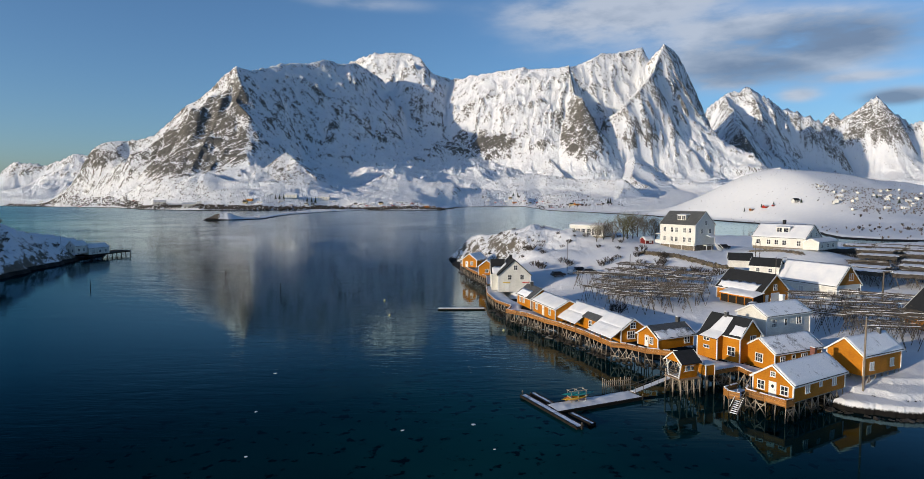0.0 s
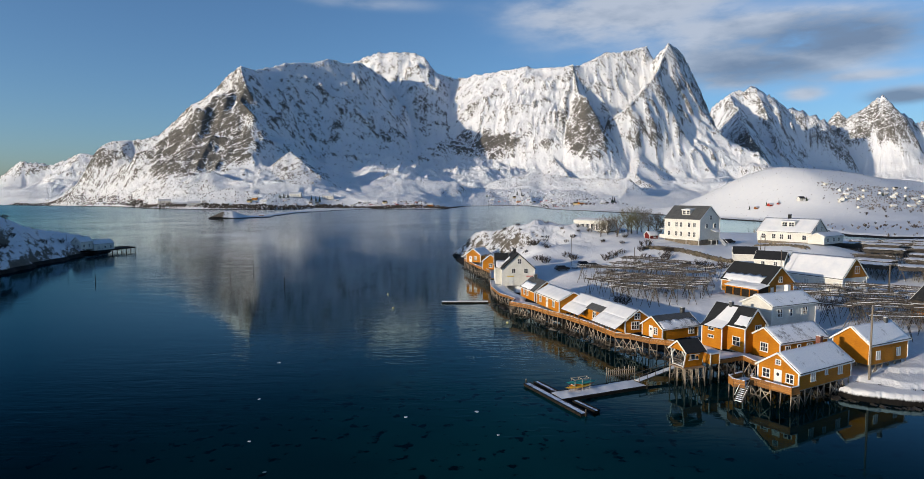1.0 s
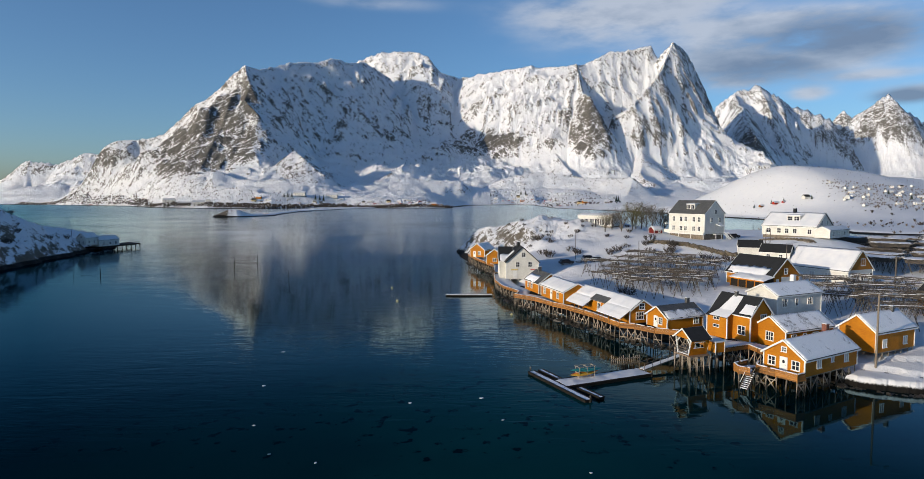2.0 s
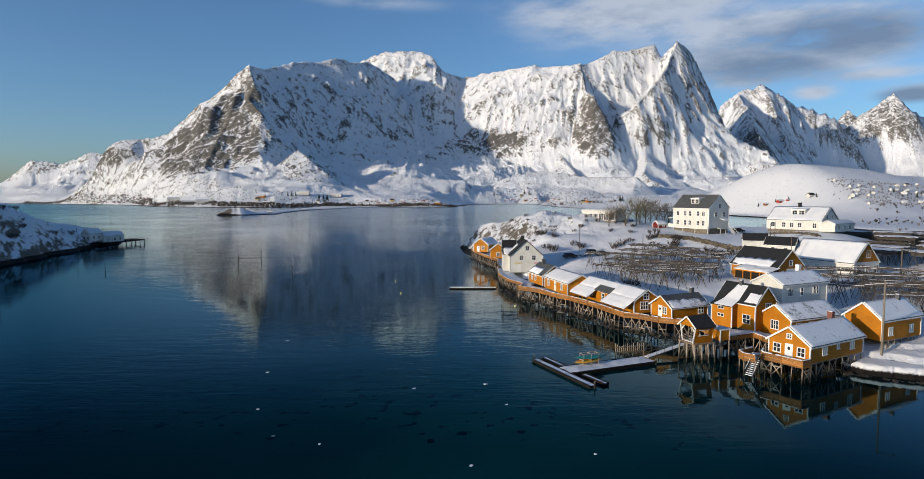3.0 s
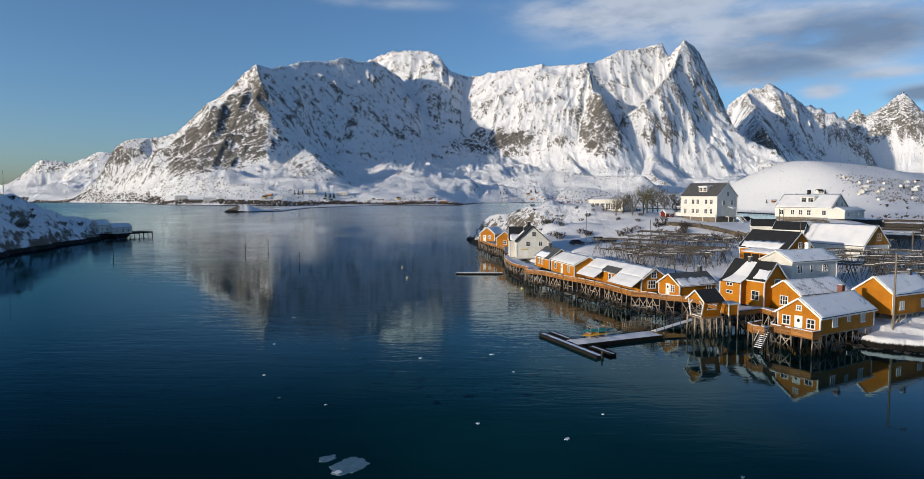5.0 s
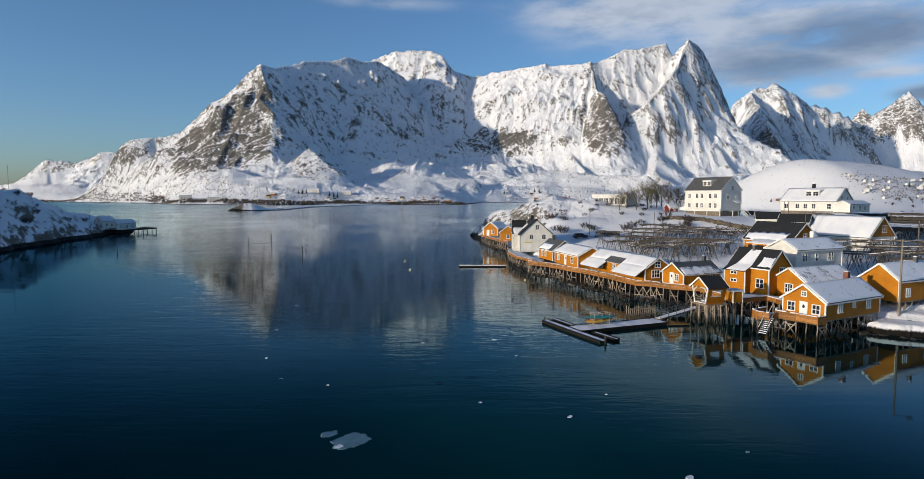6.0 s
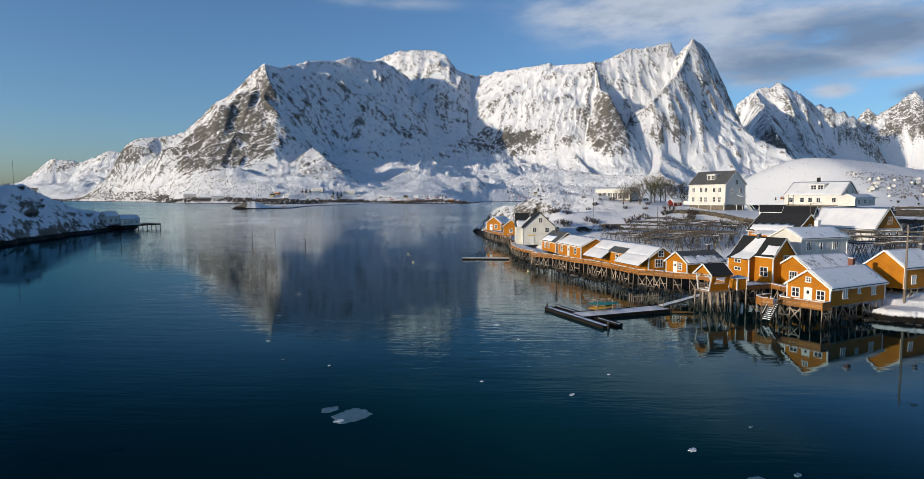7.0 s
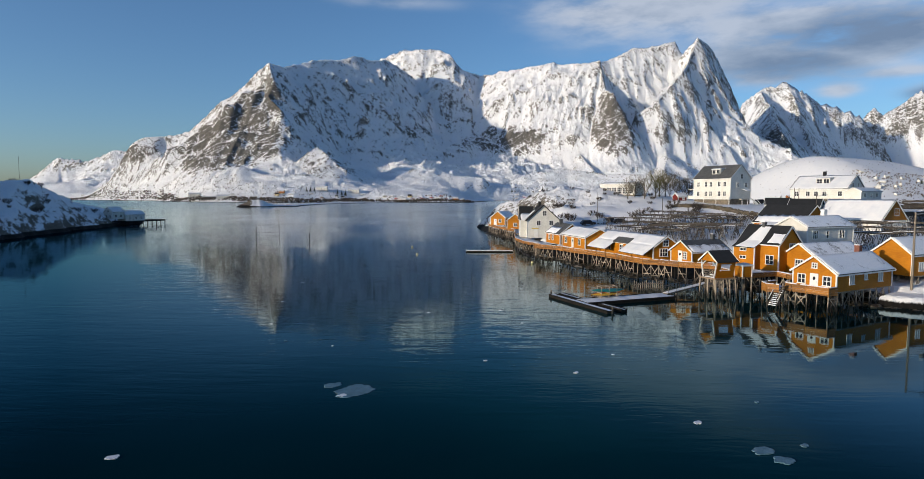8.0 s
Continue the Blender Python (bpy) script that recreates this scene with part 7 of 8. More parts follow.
HILL_HOUSES = ((341, 706, "hut", 25), (351, 694, "red", 20), (357, 688, "red", 30), (373, 672, "white_dark", 15), (399, 642, "white", 70), (408, 645, "hut", 20), (416, 640, "white", 50), (424, 646, "white_dark", 70), (456, 664, "yellow", 30), (427, 672, "white", 10), (441, 668, "white_dark", 20), (455, 618, "white", 10), (467, 660, "hut", 60), (481, 660, "white", 30), (504, 662, "white_dark", 20), (520, 672, "yellow", 15), (536, 700, "white", 30), (490, 690, "white_dark", 10), (510, 700, "white", 25), (475, 684, "hut", 80), (548, 662, "white", 20), (410, 688, "white_dark", 10))
WEST_HOUSES = ((-700, 1392, "long", 20), (-640, 1345, "hall", 24), (-600, 1322, "long", 22), (-900, 1602, "white", 0), (-850, 1560, "red", 10), (-585, 1338, "white", 10), (-475, 1318, "yellow", 0), (-443, 1320, "white", 5), (-470, 1335, "ochre", 0), (-405, 1345, "white", 20), (-389, 1372, "long", 4), (-323, 1406, "long", 6), (-300, 1402, "white", 10), (-350, 1352, "white_dark", 0), (-244, 1380, "white_dark", 0), (-200, 1346, "white", 30), (-172, 1331, "red", 10), (-152, 1335, "red", 40), (-133, 1340, "red", 0), (-118, 1323, "white", 0), (-98, 1312, "red", 20), (-78, 1306, "ochre", 10), (-64, 1300, "red", 5), (-160, 1360, "white", 0), (-185, 1370, "yellow", 0), (-140, 1372, "white", 20), (-110, 1350, "red", 30), (-215, 1358, "red", 0))
INNER_HOUSES = ((74, 1702, "white", 0), (94, 1700, "red", 0), (111, 1716, "red", 10), (141, 1750, "yellow", 0), (165, 1748, "white_dark", 0), (176, 1694, "red", 0), (190, 1674, "white_dark", 20), (150, 1710, "ochre", 10), (128, 1732, "white", 0), (224, 1372, "red", 10), (251, 1376, "yellow", 0), (262, 1372, "ochre", 20), (275, 1380, "red", 0), (310, 1372, "white", 0), (322, 1376, "white_dark", 30))
OUTER_HOUSES = ((-1333, 1905, "white", 0), (-1127, 1735, "white", 0), (-1022, 1676, "white_dark", 0), (-1080, 1700, "red", 0), (-960, 1640, "white", 20))
for x, y, key, ang in HILL_HOUSES + WEST_HOUSES + INNER_HOUSES + OUTER_HOUSES:
    far_house(x, y, ang, key)
far_house(-282, 826, 10, "hut", 7.0, 5.0, 2.4, 4.2)
r3 = random.Random(909)
for k in range(95):
    u = r3.random()
    x, y = -1150 + 1130 * u, 1790 - 440 * min(1, u * 1.8) + r3.uniform(-30, 70)
    if k % 3 == 0:
        x, y = r3.uniform(60, 330), r3.uniform(1330, 1760)
    if 2.0 < height_at(x, y) < 13:
        far_house(x, y, r3.uniform(-20, 40), r3.choice(("white", "red", "hut", "hut", "white", "white_dark", "hut", "hut")))


for k in range(34):
    x, y = r3.uniform(395, 600), r3.uniform(610, 670)
    if x / y > 0.615 and height_at(x, y) > 1.5:
        far_house(x, y, r3.uniform(-40, 80), r3.choice(("white", "hut", "hut", "white_dark", "white", "hut", "hut")))


BUSH = coat("pale_brown_bushes", (0.10, 0.08, 0.06), (0.26, 0.20, 0.15), scale=0.4, vary=0.3)


def far_woods(name, n, place, seed, lo, hi, mat=None):
    """Low dark thickets far off, one joined mesh."""
    r2 = random.Random(seed)
    v, f = [], []
    for k in range(n):
        x, y = place(r2)
        z = height_at(x, y)
        if z < 0.5:
            continue
        h = r2.uniform(lo, hi)
        for q in range(10):
            a = r2.uniform(0, 6.2832)
            r = h * r2.uniform(0.2, 0.6)
            i = len(v)
            b = (x + r * math.cos(a), y + r * math.sin(a), z + h * r2.uniform(0.45, 1.0))
            w = h * (0.13 if mat else 0.09)
            v += [(x, y, z - 0.3), (b[0] - w, b[1], b[2] - w), (b[0], b[1], b[2] + w), (b[0] + w, b[1], b[2] - w * 0.5)]
            f += [(i, i + 1, i + 2), (i, i + 2, i + 3), (i, i + 3, i + 1), (i + 1, i + 3, i + 2)]
    ob = part(name, (v, f), mat or BUSH)
    tagged(ob, "low leafless thickets scattered over the snow", "thicket", "", "stuff")


far_woods("thicket", 700, lambda r: (lambda s: (-1250 + 1230 * s + r.uniform(-20, 20), 1820 - 480 * min(1, s * 1.7) + r.uniform(-30, 40)))(r.random()), 41, 1.2, 3.2, TWIGS)
far_woods("thicket", 260, lambda r: (r.uniform(40, 360), r.uniform(1290, 1800)), 42, 1.5, 4.5, TWIGS)
far_woods("thicket", 1500, lambda r: (lambda x: (x, 645 + r.uniform(-50, 50)))(r.uniform(400, 640)), 43, 0.5, 1.9)
far_woods("thicket", 300, lambda r: (lambda x: (x, 640 + r.uniform(-55, 45)))(r.uniform(385, 640)), 48, 0.5, 1.5, TWIGS)
far_woods("thicket", 46, lambda r: (lambda y: (y * r.uniform(0.66, 0.92), y))(r.uniform(460, 600)), 49, 1.4, 3.0, TWIGS)
far_woods("thicket", 160, lambda r: (lambda x: (x, 430 + r.uniform(-30, 120)))(r.uniform(265, 520)), 44, 0.7, 2.2)


far_woods("thicket", 800, lambda r: (r.uniform(210, 640), r.uniform(660, 850)), 46, 0.3, 0.8)


def along_shore(r):
    pts = FAR_LAND[:9]
    i = r.randrange(8)
    u = r.random()
    return pts[i][0] + (pts[i + 1][0] - pts[i][0]) * u, pts[i][1] + (pts[i + 1][1] - pts[i][1]) * u + r.uniform(12, 42)


far_woods("thicket", 2600, along_shore, 45, 1.5, 4.5, BARK)

# ---- headland cottage, red shed, boundary wall, poles, cars ----
cottage = gable_house("cottage", "white cottage with a glazed veranda behind bare trees", "house", 45.0, 239.0, -38.0, 14.0, 8.0, 15.6, 19.6, 20.3, wall=WHITE, snow=(FULL, FULL), foot=2.0, group="white houses", seed=61,
                      wins=tuple(("R", s, 0.5, 1.7, 2.2, 3, 3) for s in (1.4, 3.6, 5.8, 8.0, 10.2, 12.5)) + (("F", 2.5, 0.9, 1.2, 1.4, 2, 2), ("F", 5.5, 0.9, 1.2, 1.4, 2, 2)))
gable_house("shed", "small red shed with a snowy roof", "shed", 66.2, 219.0, 20.0, 3.6, 3.0, 13.3, 15.0, 16.1, wall=SHADED_RED, snow=(FULL, FULL), group="sheds", seed=63, wins=(("R", 2.2, 0.7, 0.8, 0.9, 2, 2),))
gable_house("barn", "ochre building with a steep black roof", "barn", 93.5, 103.5, 90.0, 15.0, 10.0, 5.2, 8.6, 14.0, wall=OCHRE_V, roof=BLACKROOF, snow=(None, None), group="barns", seed=65)


def stone_wall(a, b, h, label, seed):
    r2 = random.Random(seed)
    pieces = []
    ln = math.dist(a, b)
    n = int(ln * 4.6)
    for i in range(n):
        for j in range(9):
            u = (i + r2.uniform(-0.3, 0.3)) / n
            x, y = a[0] + (b[0] - a[0]) * u, a[1] + (b[1] - a[1]) * u
            g = height_at(x, y)
            s = r2.uniform(0.10, 0.34)
            c = Vector((x + r2.uniform(-1.0, 1.0), y + r2.uniform(-1.2, 1.2), g - 0.7 + h * r2.uniform(0.0, 0.62)))
            vv, ff = box(-s, s, -s, s, -s * 0.7, s * 0.7)
            rot = Euler((r2.uniform(-0.4, 0.4), r2.uniform(-0.4, 0.4), r2.uniform(0, 3))).to_matrix()
            pieces.append(([c + rot @ (Vector(q) * r2.uniform(0.8, 1.1)) for q in vv], ff))
    tagged(part("stone_wall", join(*pieces), STONE), label, "wall", "", "stuff")


stone_wall((61, 200), (79, 177), 2.4, "rough stone embankment wall along the lane", 5)
BANKGRASS = coat("dead_bank_grass", (0.10, 0.085, 0.045), (0.26, 0.21, 0.11), scale=0.8, vary=0.3)
far_woods("thicket", 260, lambda r: (lambda u: (60 + 20 * u + r.uniform(-0.9, 0.9), 201 - 25 * u + r.uniform(-1.0, 1.0)))(r.random()), 47, 0.3, 0.9, BANKGRASS)
stone_wall((95, 196), (104, 182), 1.6, "rough stone edge below the wide house", 6)


def pole(x, y, top, label, r=0.14, lean=0.0, lamp=False, base=None, mat=None):
    z = height_at(x, y) - 0.6 if base is None else base
    t = thing("pole", pose(x, y, 0), label, "pole", "poles")
    part("shaft", rod((0, 0, z), (lean, 0, top), r, r * 0.7, 7), mat or GREYWOOD, t)
    part("cap", rod((lean, 0, top), (lean, 0, top + 0.1), r * 0.75, r * 0.4, 7), METAL, t)
    if lamp:
        part("lamp_arm", rod((0, 0, top - 0.3), (1.7, -0.3, top), 0.07, 0.05, 5), METAL, t)
        part("lamp_head", box(1.6, 2.4, -0.55, -0.2, top - 0.06, top + 0.1), METAL, t)


pole(60.2, 88.2, 13.0, "tall pale grey lamp pole standing in the snow", 0.17, 0, True, None, TIMBER)
pole(60.75, 88.9, 4.6, "short timber stay beside the tall pole", 0.13)
pole(47.6, 169.0, 14.6, "thin grey pole among the drying racks", 0.12)
pole(33.4, 189.4, 16.5, "tall thin flagpole by the parked cars", 0.09)
pole(79.5, 151.0, 15.5, "lamp pole by the white sheds", 0.10, 0, True)
pole(86.5, 176.0, 17.5, "timber pole on the lane", 0.13)
pole(89.0, 178.5, 17.5, "timber pole on the lane with snow", 0.13)
pole(97.0, 137.0, 13.5, "stout timber pole before the barn", 0.22)
pole(-212.0, 262.0, 33.0, "thin mast on the island's shaded crest", 0.07)
pole(-196.5, 293.0, 15.0, "thin mast beside the island house", 0.1)


CARPAINT = {"black": coat("black_car_paint", (0.006, 0.006, 0.007), (0.012, 0.012, 0.014), rough=0.3, bump=0.02), "white": coat("white_car_paint", (0.6, 0.6, 0.6), (0.7, 0.7, 0.7), rough=0.3, bump=0.02), "blue": coat("dark_blue_car_paint", (0.01, 0.02, 0.05), (0.02, 0.035, 0.08), rough=0.3, bump=0.02)}
TYRE = coat("tyre_rubber", (0.01, 0.01, 0.01), (0.02, 0.02, 0.02), rough=0.9)


def car(x, y, ang, colour, label):
    t = thing("car", pose(x, y, height_at(x, y) + 0.05, 0, 0, ang), label, "car", "parked cars")
    prof = [(-2.2, 0.35), (-2.25, 0.85), (-1.95, 1.0), (-1.6, 1.55), (0.5, 1.6), (1.15, 1.05), (2.1, 0.92), (2.25, 0.6), (2.2, 0.35)]
    n = len(prof)
    v = [(px_, s * (0.85 if pz < 1.2 else 0.68), pz) for s in (-1, 1) for px_, pz in prof]
    f = [tuple(range(n)), tuple(range(2 * n - 1, n - 1, -1))] + [(i, n + i, n + (i + 1) % n, (i + 1) % n) for i in range(n)]
    part("body", (v, f), CARPAINT[colour], t)
    for s in (-1, 1):
        part("side_window", box(-1.45, 0.55, s * 0.78 - 0.03, s * 0.78 + 0.03, 1.08, 1.42), GLASS, t)
    part("windscreen", beam((0.62, 0, 1.5), (1.1, 0, 1.1), 1.2, 0.03), GLASS, t)
    for wx in (-1.4, 1.4):
        for s in (-1, 1):
            w = part("wheel", rod((wx, s * 0.68, 0.33), (wx, s * 0.9, 0.33), 0.33, 0.33, 12), TYRE, t)
            part("hub", rod((wx, s * 0.9, 0.33), (wx, s * 0.92, 0.33), 0.18, 0.16, 8), METAL, w)
    data = snow_sheet(-1.5, 0.4, -0.6, 0.6, lambda u, w, q: (u, w, 1.61 + q), 0.1, 3)
    part("roof_snow", data, SNOW, t)


car(29.6, 183.6, 15, "black", "black estate car parked in the snow")
car(34.8, 188.4, 60, "white", "white car parked in the snow")
car(40.2, 188.0, 5, "black", "black van-like car parked in the snow")
car(38.0, 192.0, 20, "black", "dark car parked behind others")
car(64.3, 131.0, 45, "blue", "dark blue car by the barn's lean-to")
car(92.0, 210.0, 20, "black", "dark car by the large white house")


ORANGE_BOX = coat("orange_crate_plastic", (0.45, 0.12, 0.02), (0.62, 0.20, 0.04), rough=0.45, bump=0.1)


def crate(x, y, z, ang):
    """A plastic fish crate with an open, rimmed top."""
    t = thing("crate", pose(x, y, z, 0, 0, ang), "orange plastic fish crate by the white house", "crate", "fish crates")
    part("bottom", box(-0.6, 0.6, -0.4, 0.4, 0.0, 0.06), ORANGE_BOX, t)
    for s in (-1, 1):
        part("side", box(-0.6, 0.6, s * 0.4 - 0.03, s * 0.4 + 0.03, 0.064, 0.7), ORANGE_BOX, t)
        part("end", box(s * 0.6 - 0.03, s * 0.6 + 0.03, -0.37, 0.37, 0.064, 0.7), ORANGE_BOX, t)
        part("rim", box(-0.68, 0.68, s * 0.42 - 0.06, s * 0.42 + 0.06, 0.704, 0.76), ORANGE_BOX, t)


for x, y, k, ang in ((70.6, 128.2, 0, 20), (70.7, 128.3, 1, 24), (72.0, 128.6, 0, 35), (71.9, 128.7, 1, 30), (72.0, 128.6, 2, 40), (73.3, 129.2, 0, 10)):
    crate(x, y, height_at(x, y) + 0.77 * k - 0.05, ang)


# ---- on the water ----
BUOY = coat("pale_yellow_buoy_plastic", (0.40, 0.36, 0.16), (0.58, 0.54, 0.30), rough=0.4, bump=0.05)


def buoy(x, y, label):
    v, f = [], []
    k, n = 8, 12
    for i in range(k + 1):
        a = math.pi * i / k
        r = 0.30 * math.sin(a) + 0.001
        for j in range(n):
            b = 6.2832 * j / n
            v.append((r * math.cos(b), r * math.sin(b), 0.15 - 0.30 * math.cos(a)))
    for i in range(k):
        for j in range(n):
            f.append((i * n + j, i * n + (j + 1) % n, (i + 1) * n + (j + 1) % n, (i + 1) * n + j))
    t = thing("buoy", pose(x, y, 0.02), label, "buoy", "mooring buoys")
    ball = part("float_ball", (v, f), BUOY, t)
    for poly in ball.data.polygons:
        poly.use_smooth = True
    part("ring", rod((0, 0, 0.42), (0, 0, 0.58), 0.06, 0.04, 6), METAL, t)


buoy(-23.1, 176.8, "small pale yellow mooring buoy on the water")
buoy(-18.9, 154.7, "pale yellow mooring buoy floating in the bay")
buoy(9.6, 136.6, "pale yellow mooring buoy beside the quay")
for x, y, h in ((-89.3, 225.0, 3.6), (-85.3, 238.5, 4.0), (-126.5, 202.4, 2.6), (-58.0, 190.0, 3.4), (-183.0, 247.0, 2.0)):
    t = thing("stake", pose(x, y, 0), "thin dark mooring stake standing in the water", "stake", "stakes in the bay")
    part("shaft", rod((0, 0, -2.0), (0.05, 0, h), 0.13, 0.10, 6), WET_SHADED, t)

ICE = coat("thin_sea_ice", (0.03, 0.09, 0.12), (0.13, 0.23, 0.28), scale=1.4, rough=0.5, bump=0.2)


def floe(x, y, rx, ry, seed, mat=None, label="thin pale ice floe drifting on the water", h=0.03):
    r2 = random.Random(seed)
    n = 46
    v = [(0, 0, h)]
    for k in range(n):
        a = 6.2832 * k / n
        q = 1 + 0.45 * noise.noise(Vector((math.cos(a) * 1.5, math.sin(a) * 1.5, seed))) + 0.16 * noise.noise(Vector((math.cos(a) * 6.0, math.sin(a) * 6.0, seed))) + r2.uniform(-0.035, 0.035)
        v.append((rx * q * math.cos(a), ry * q * math.sin(a), h))
    v += [(a * 1.02, b * 1.02, -0.05) for a, b, c in v[1:]]
    f = [(0, k + 1, (k + 1) % n + 1) for k in range(n)] + [(k + 1, n + k + 1, n + (k + 1) % n + 1, (k + 1) % n + 1) for k in range(n)]
    ob = part("ice_floe", (v, f), mat or ICE)
    ob.matrix_basis = pose(x, y, 0, 0, 0, r2.uniform(0, 60))
    tagged(ob, label, "ice", "drifting ice")


floe(-10.5, 46.2, 1.7, 1.25, 1)
floe(-12.6, 47.4, 0.75, 0.5, 2)
for k, (x, y, s) in enumerate(((-0.3, 55.3, 0.22), (7.6, 51.9, 0.28), (14.2, 40.7, 0.32), (-22.0, 33.5, 0.4), (16.6, 36.3, 0.7), (17.2, 35.0, 0.6), (19.5, 37.2, 0.3), (20.0, 45.0, 0.2), (-21.5, 62.0, 0.2), (1.5, 80.0, 0.3), (-33.0, 104.0, 0.35), (-8.0, 78.0, 0.25), (-30.0, 85.0, 0.25), (-16.0, 60.0, 0.15), (4.0, 72.0, 0.15), (12.0, 58.0, 0.15), (-26.0, 70.0, 0.2), (-11.2, 45.0, 0.35))):
    floe(x, y, s, s * 0.7, 10 + k, SNOW if k < 4 or k > 8 else None, "small white scrap of ice on the water", 0.05)

# the island quay
q = thing("quay_deck", pose(0, 0, 0), "dark timber quay on piles below the island houses", "deck", "decks on stilts")
part("deck_floor", ([(-192, 296, 1.6), (-184, 297, 1.6), (-177.5, 320, 1.6), (-188, 326, 1.6), (-192, 296, 2.2), (-184, 297, 2.2), (-177.5, 320, 2.2), (-188, 326, 2.2)], [(3, 2, 1, 0), (4, 5, 6, 7), (0, 1, 5, 4), (1, 2, 6, 5), (2, 3, 7, 6), (3, 0, 4, 7)]), WET_SHADED, q)
for k in range(9):
    u = k / 8
    x, y = -183.9 + 6.3 * u, 297.3 + 22.4 * u
    part("stilt", rod((x, y, -1.5), (x, y, 1.7), 0.22), WET_SHADED, q)
    part("rail_post", rod((x, y, 2.2), (x, y, 3.2), 0.06), GREYWOOD, q)
part("handrail", beam((-183.9, 297.3, 3.2), (-177.6, 319.7, 3.2), 0.08, 0.1), GREYWOOD, q)


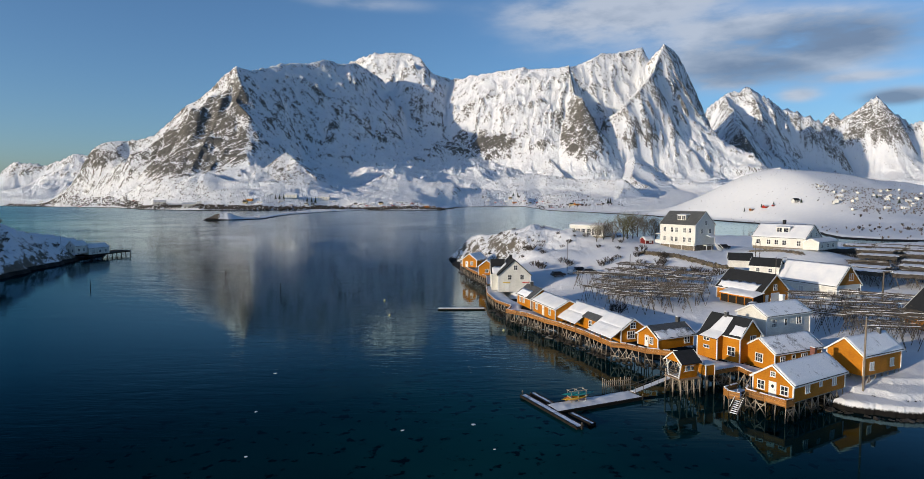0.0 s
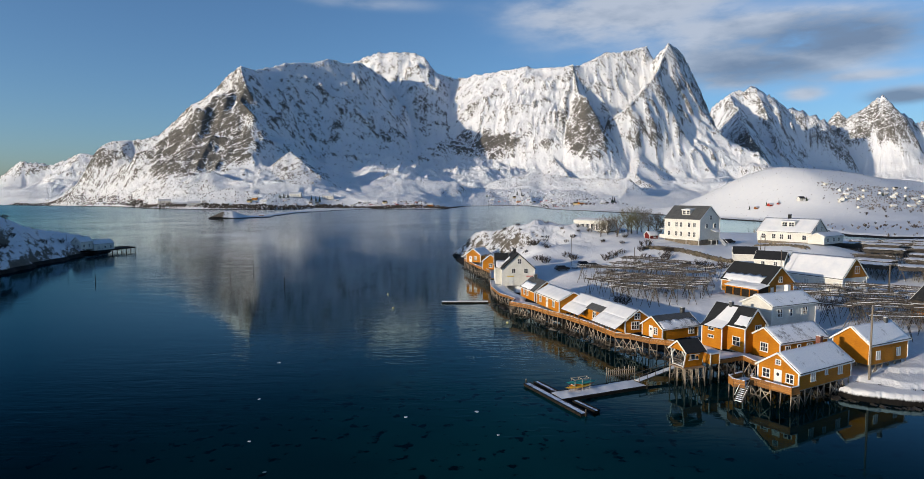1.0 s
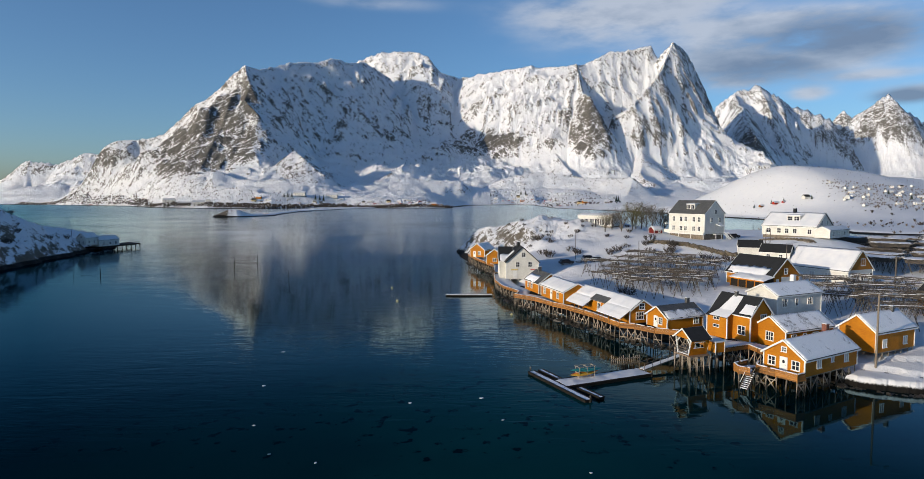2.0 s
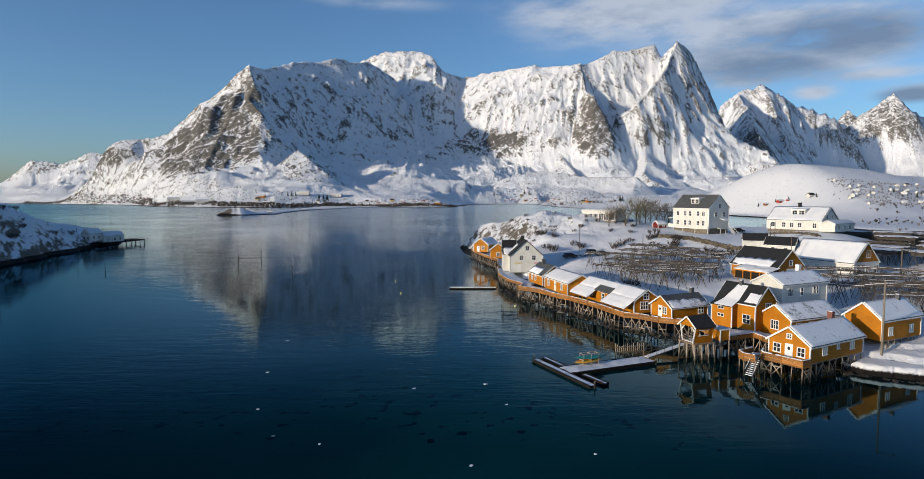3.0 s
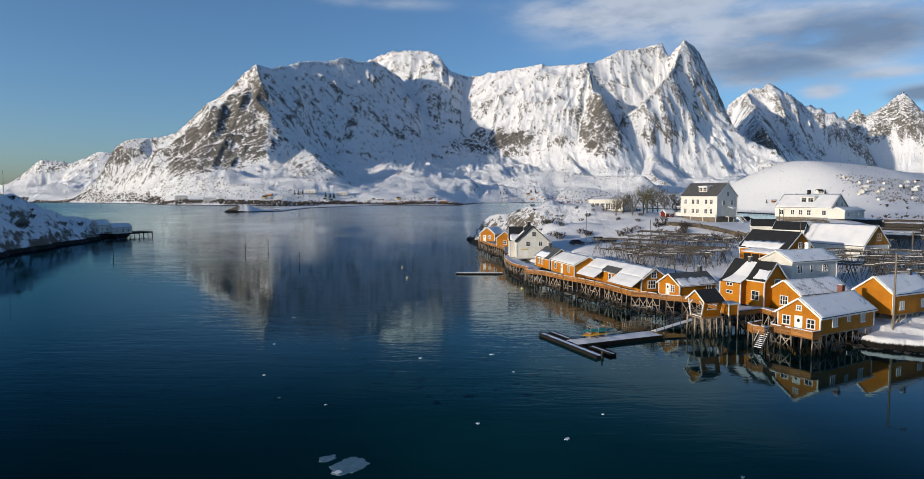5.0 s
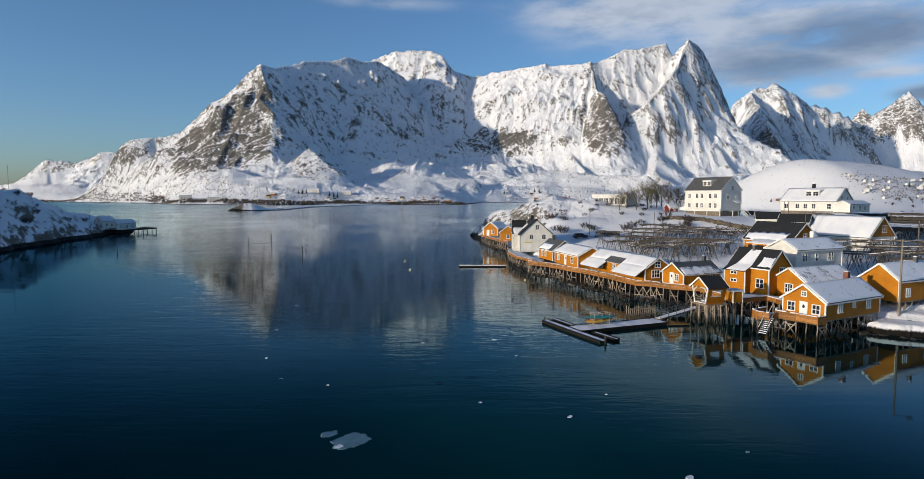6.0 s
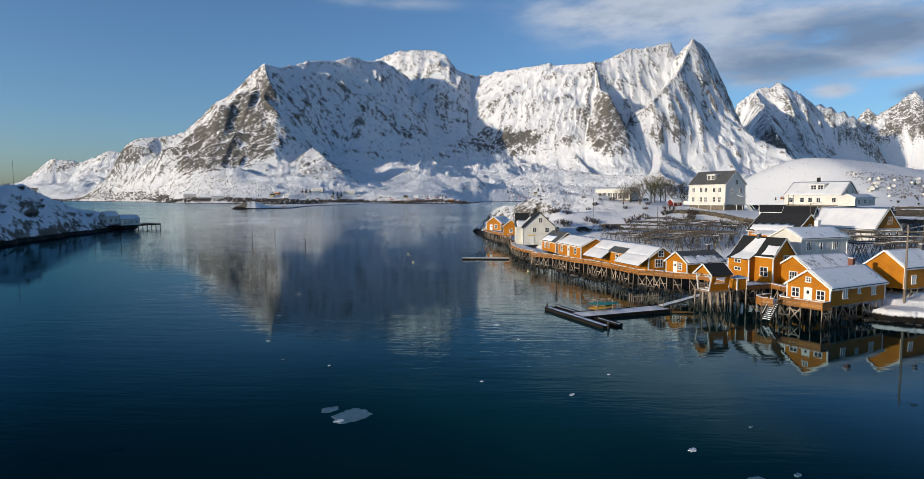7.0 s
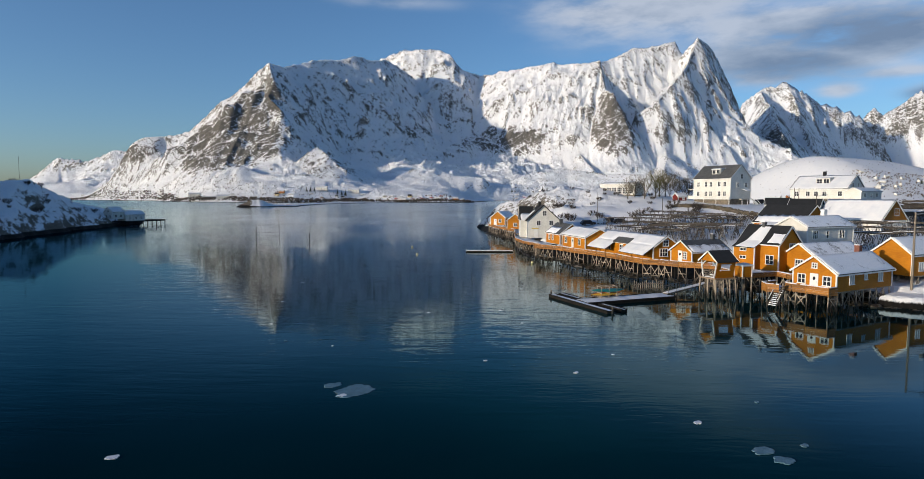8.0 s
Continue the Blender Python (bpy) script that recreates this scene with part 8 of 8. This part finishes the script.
# ---- clouds: a far sheet with drifting streaks ----
def clouds():
    m, n, l, p = material("cloud_veil")
    tc = n.new("ShaderNodeTexCoord")
    parts = []
    for sc, scale, detail, off in (((0.00030, 1, 0.00095), 1.0, 7.0, (3.1, 0, 0.4)), ((0.0011, 1, 0.0030), 1.0, 6.0, (0, 0, 2.0))):
        mp = n.new("ShaderNodeMapping")
        mp.inputs["Scale"].default_value = (sc[0], 0.0, sc[2])
        mp.inputs["Rotation"].default_value = (0, radians(14), 0)
        mp.inputs["Location"].default_value = off
        l.new(tc.outputs["Object"], mp.inputs["Vector"])
        t = node(n, "ShaderNodeTexNoise", Scale=scale * 2.0, Detail=detail, Roughness=0.55)
        l.new(mp.outputs[0], t.inputs["Vector"])
        parts.append(t.outputs["Fac"])
    sep = n.new("ShaderNodeSeparateXYZ")
    l.new(tc.outputs["Object"], sep.inputs[0])

    def mth(op, a, b, c=None):
        k = n.new("ShaderNodeMath")
        k.operation = op
        for i, q in enumerate((a, b, c)):
            if q is None:
                continue
            if isinstance(q, (int, float)):
                k.inputs[i].default_value = q
            else:
                l.new(q, k.inputs[i])
        return k.outputs[0]

    def blob(cx, cz, rx, rz, tilt):
        dx = mth("DIVIDE", mth("SUBTRACT", sep.outputs["X"], cx), rx)
        dz = mth("DIVIDE", mth("SUBTRACT", mth("MULTIPLY_ADD", sep.outputs["X"], -tilt, sep.outputs["Z"]), cz), rz)
        d = mth("ADD", mth("MULTIPLY", dx, dx), mth("MULTIPLY", dz, dz))
        return mth("POWER", 2.718, mth("MULTIPLY", d, -1.0))

    banks = ((2020, 985, 400, 125, 0.0, 1.05), (2340, 1090, 460, 150, -0.02, 1.5), (2080, 1150, 260, 90, 0.0, 0.7), (1130, 1300, 620, 200, 0.0, 0.85), (1500, 1480, 420, 120, 0.0, 0.6), (620, 1420, 330, 90, 0.0, 0.5), (1960, 860, 330, 80, 0.0, 0.75), (2310, 712, 95, 40, 0.0, 0.9), (2780, 660, 150, 50, 0.0, 1.0), (2640, 800, 200, 30, 0.0, 0.6), (-1290, 920, 190, 60, 0.0, 0.5), (-790, 1500, 480, 60, 0.0, 0.45), (1900, 1750, 500, 130, 0.0, 0.6), (700, 1950, 600, 160, 0.0, 0.5))
    cover = 0.0
    for bank in banks:
        cover = mth("ADD", cover, mth("MULTIPLY", blob(bank[0], bank[1], bank[2] * 1.25, bank[3] * 1.25, bank[4] * 0.0), bank[5]))
    cover = mth("MINIMUM", cover, 1.15)
    den = mth("ADD", mth("MULTIPLY", parts[0], 1.2), mth("MULTIPLY", parts[1], 0.75))
    amount = mth("MULTIPLY", cover, mth("SUBTRACT", den, 0.52))
    mr = n.new("ShaderNodeMapRange")
    mr.inputs["From Min"].default_value, mr.inputs["From Max"].default_value = 0.05, 0.48
    mr.inputs["To Max"].default_value = 0.86
    mr.interpolation_type = "SMOOTHSTEP"
    l.new(amount, mr.inputs[0])
    # pale where thin and along the upper rims, lilac grey in the thick bellies
    rim = mth("ADD", mth("MULTIPLY", mth("MAXIMUM", blob(2430, 1060, 520, 150, 0.0), mth("MAXIMUM", blob(2020, 930, 420, 130, 0.0), blob(2780, 640, 200, 60, 0.0))), 1.1), mth("MULTIPLY", mth("SUBTRACT", parts[1], 0.5), -1.6))
    cr = ramp(n, [(0.0, (0.50, 0.55, 0.64)), (0.30, (0.35, 0.41, 0.51)), (0.85, (0.17, 0.225, 0.325))])
    l.new(rim, cr.inputs[0])
    p.inputs["Base Color"].default_value = (0, 0, 0, 1)
    l.new(cr.outputs[0], p.inputs["Emission Color"])
    p.inputs["Emission Strength"].default_value = 0.95
    p.inputs["Roughness"].default_value = 1.0
    p.inputs["Specular IOR Level"].default_value = 0.0
    l.new(mr.outputs[0], p.inputs["Alpha"])
    v, f = [], []
    k = 40
    for i in range(k + 1):
        a = radians(-55 + 110 * i / k)
        for z, r in ((80, 4850), (4400, 4850)):
            v.append((r * math.sin(a), r * math.cos(a) * 0.98, z))
    for i in range(k):
        f.append((2 * i, 2 * i + 1, 2 * i + 3, 2 * i + 2))
    ob = part("backdrop", (v, f), m)
    for poly in ob.data.polygons:
        poly.use_smooth = True
    tagged(ob, "thin grey and white clouds drifting over the peaks", "cloud", "", "structure")


clouds()
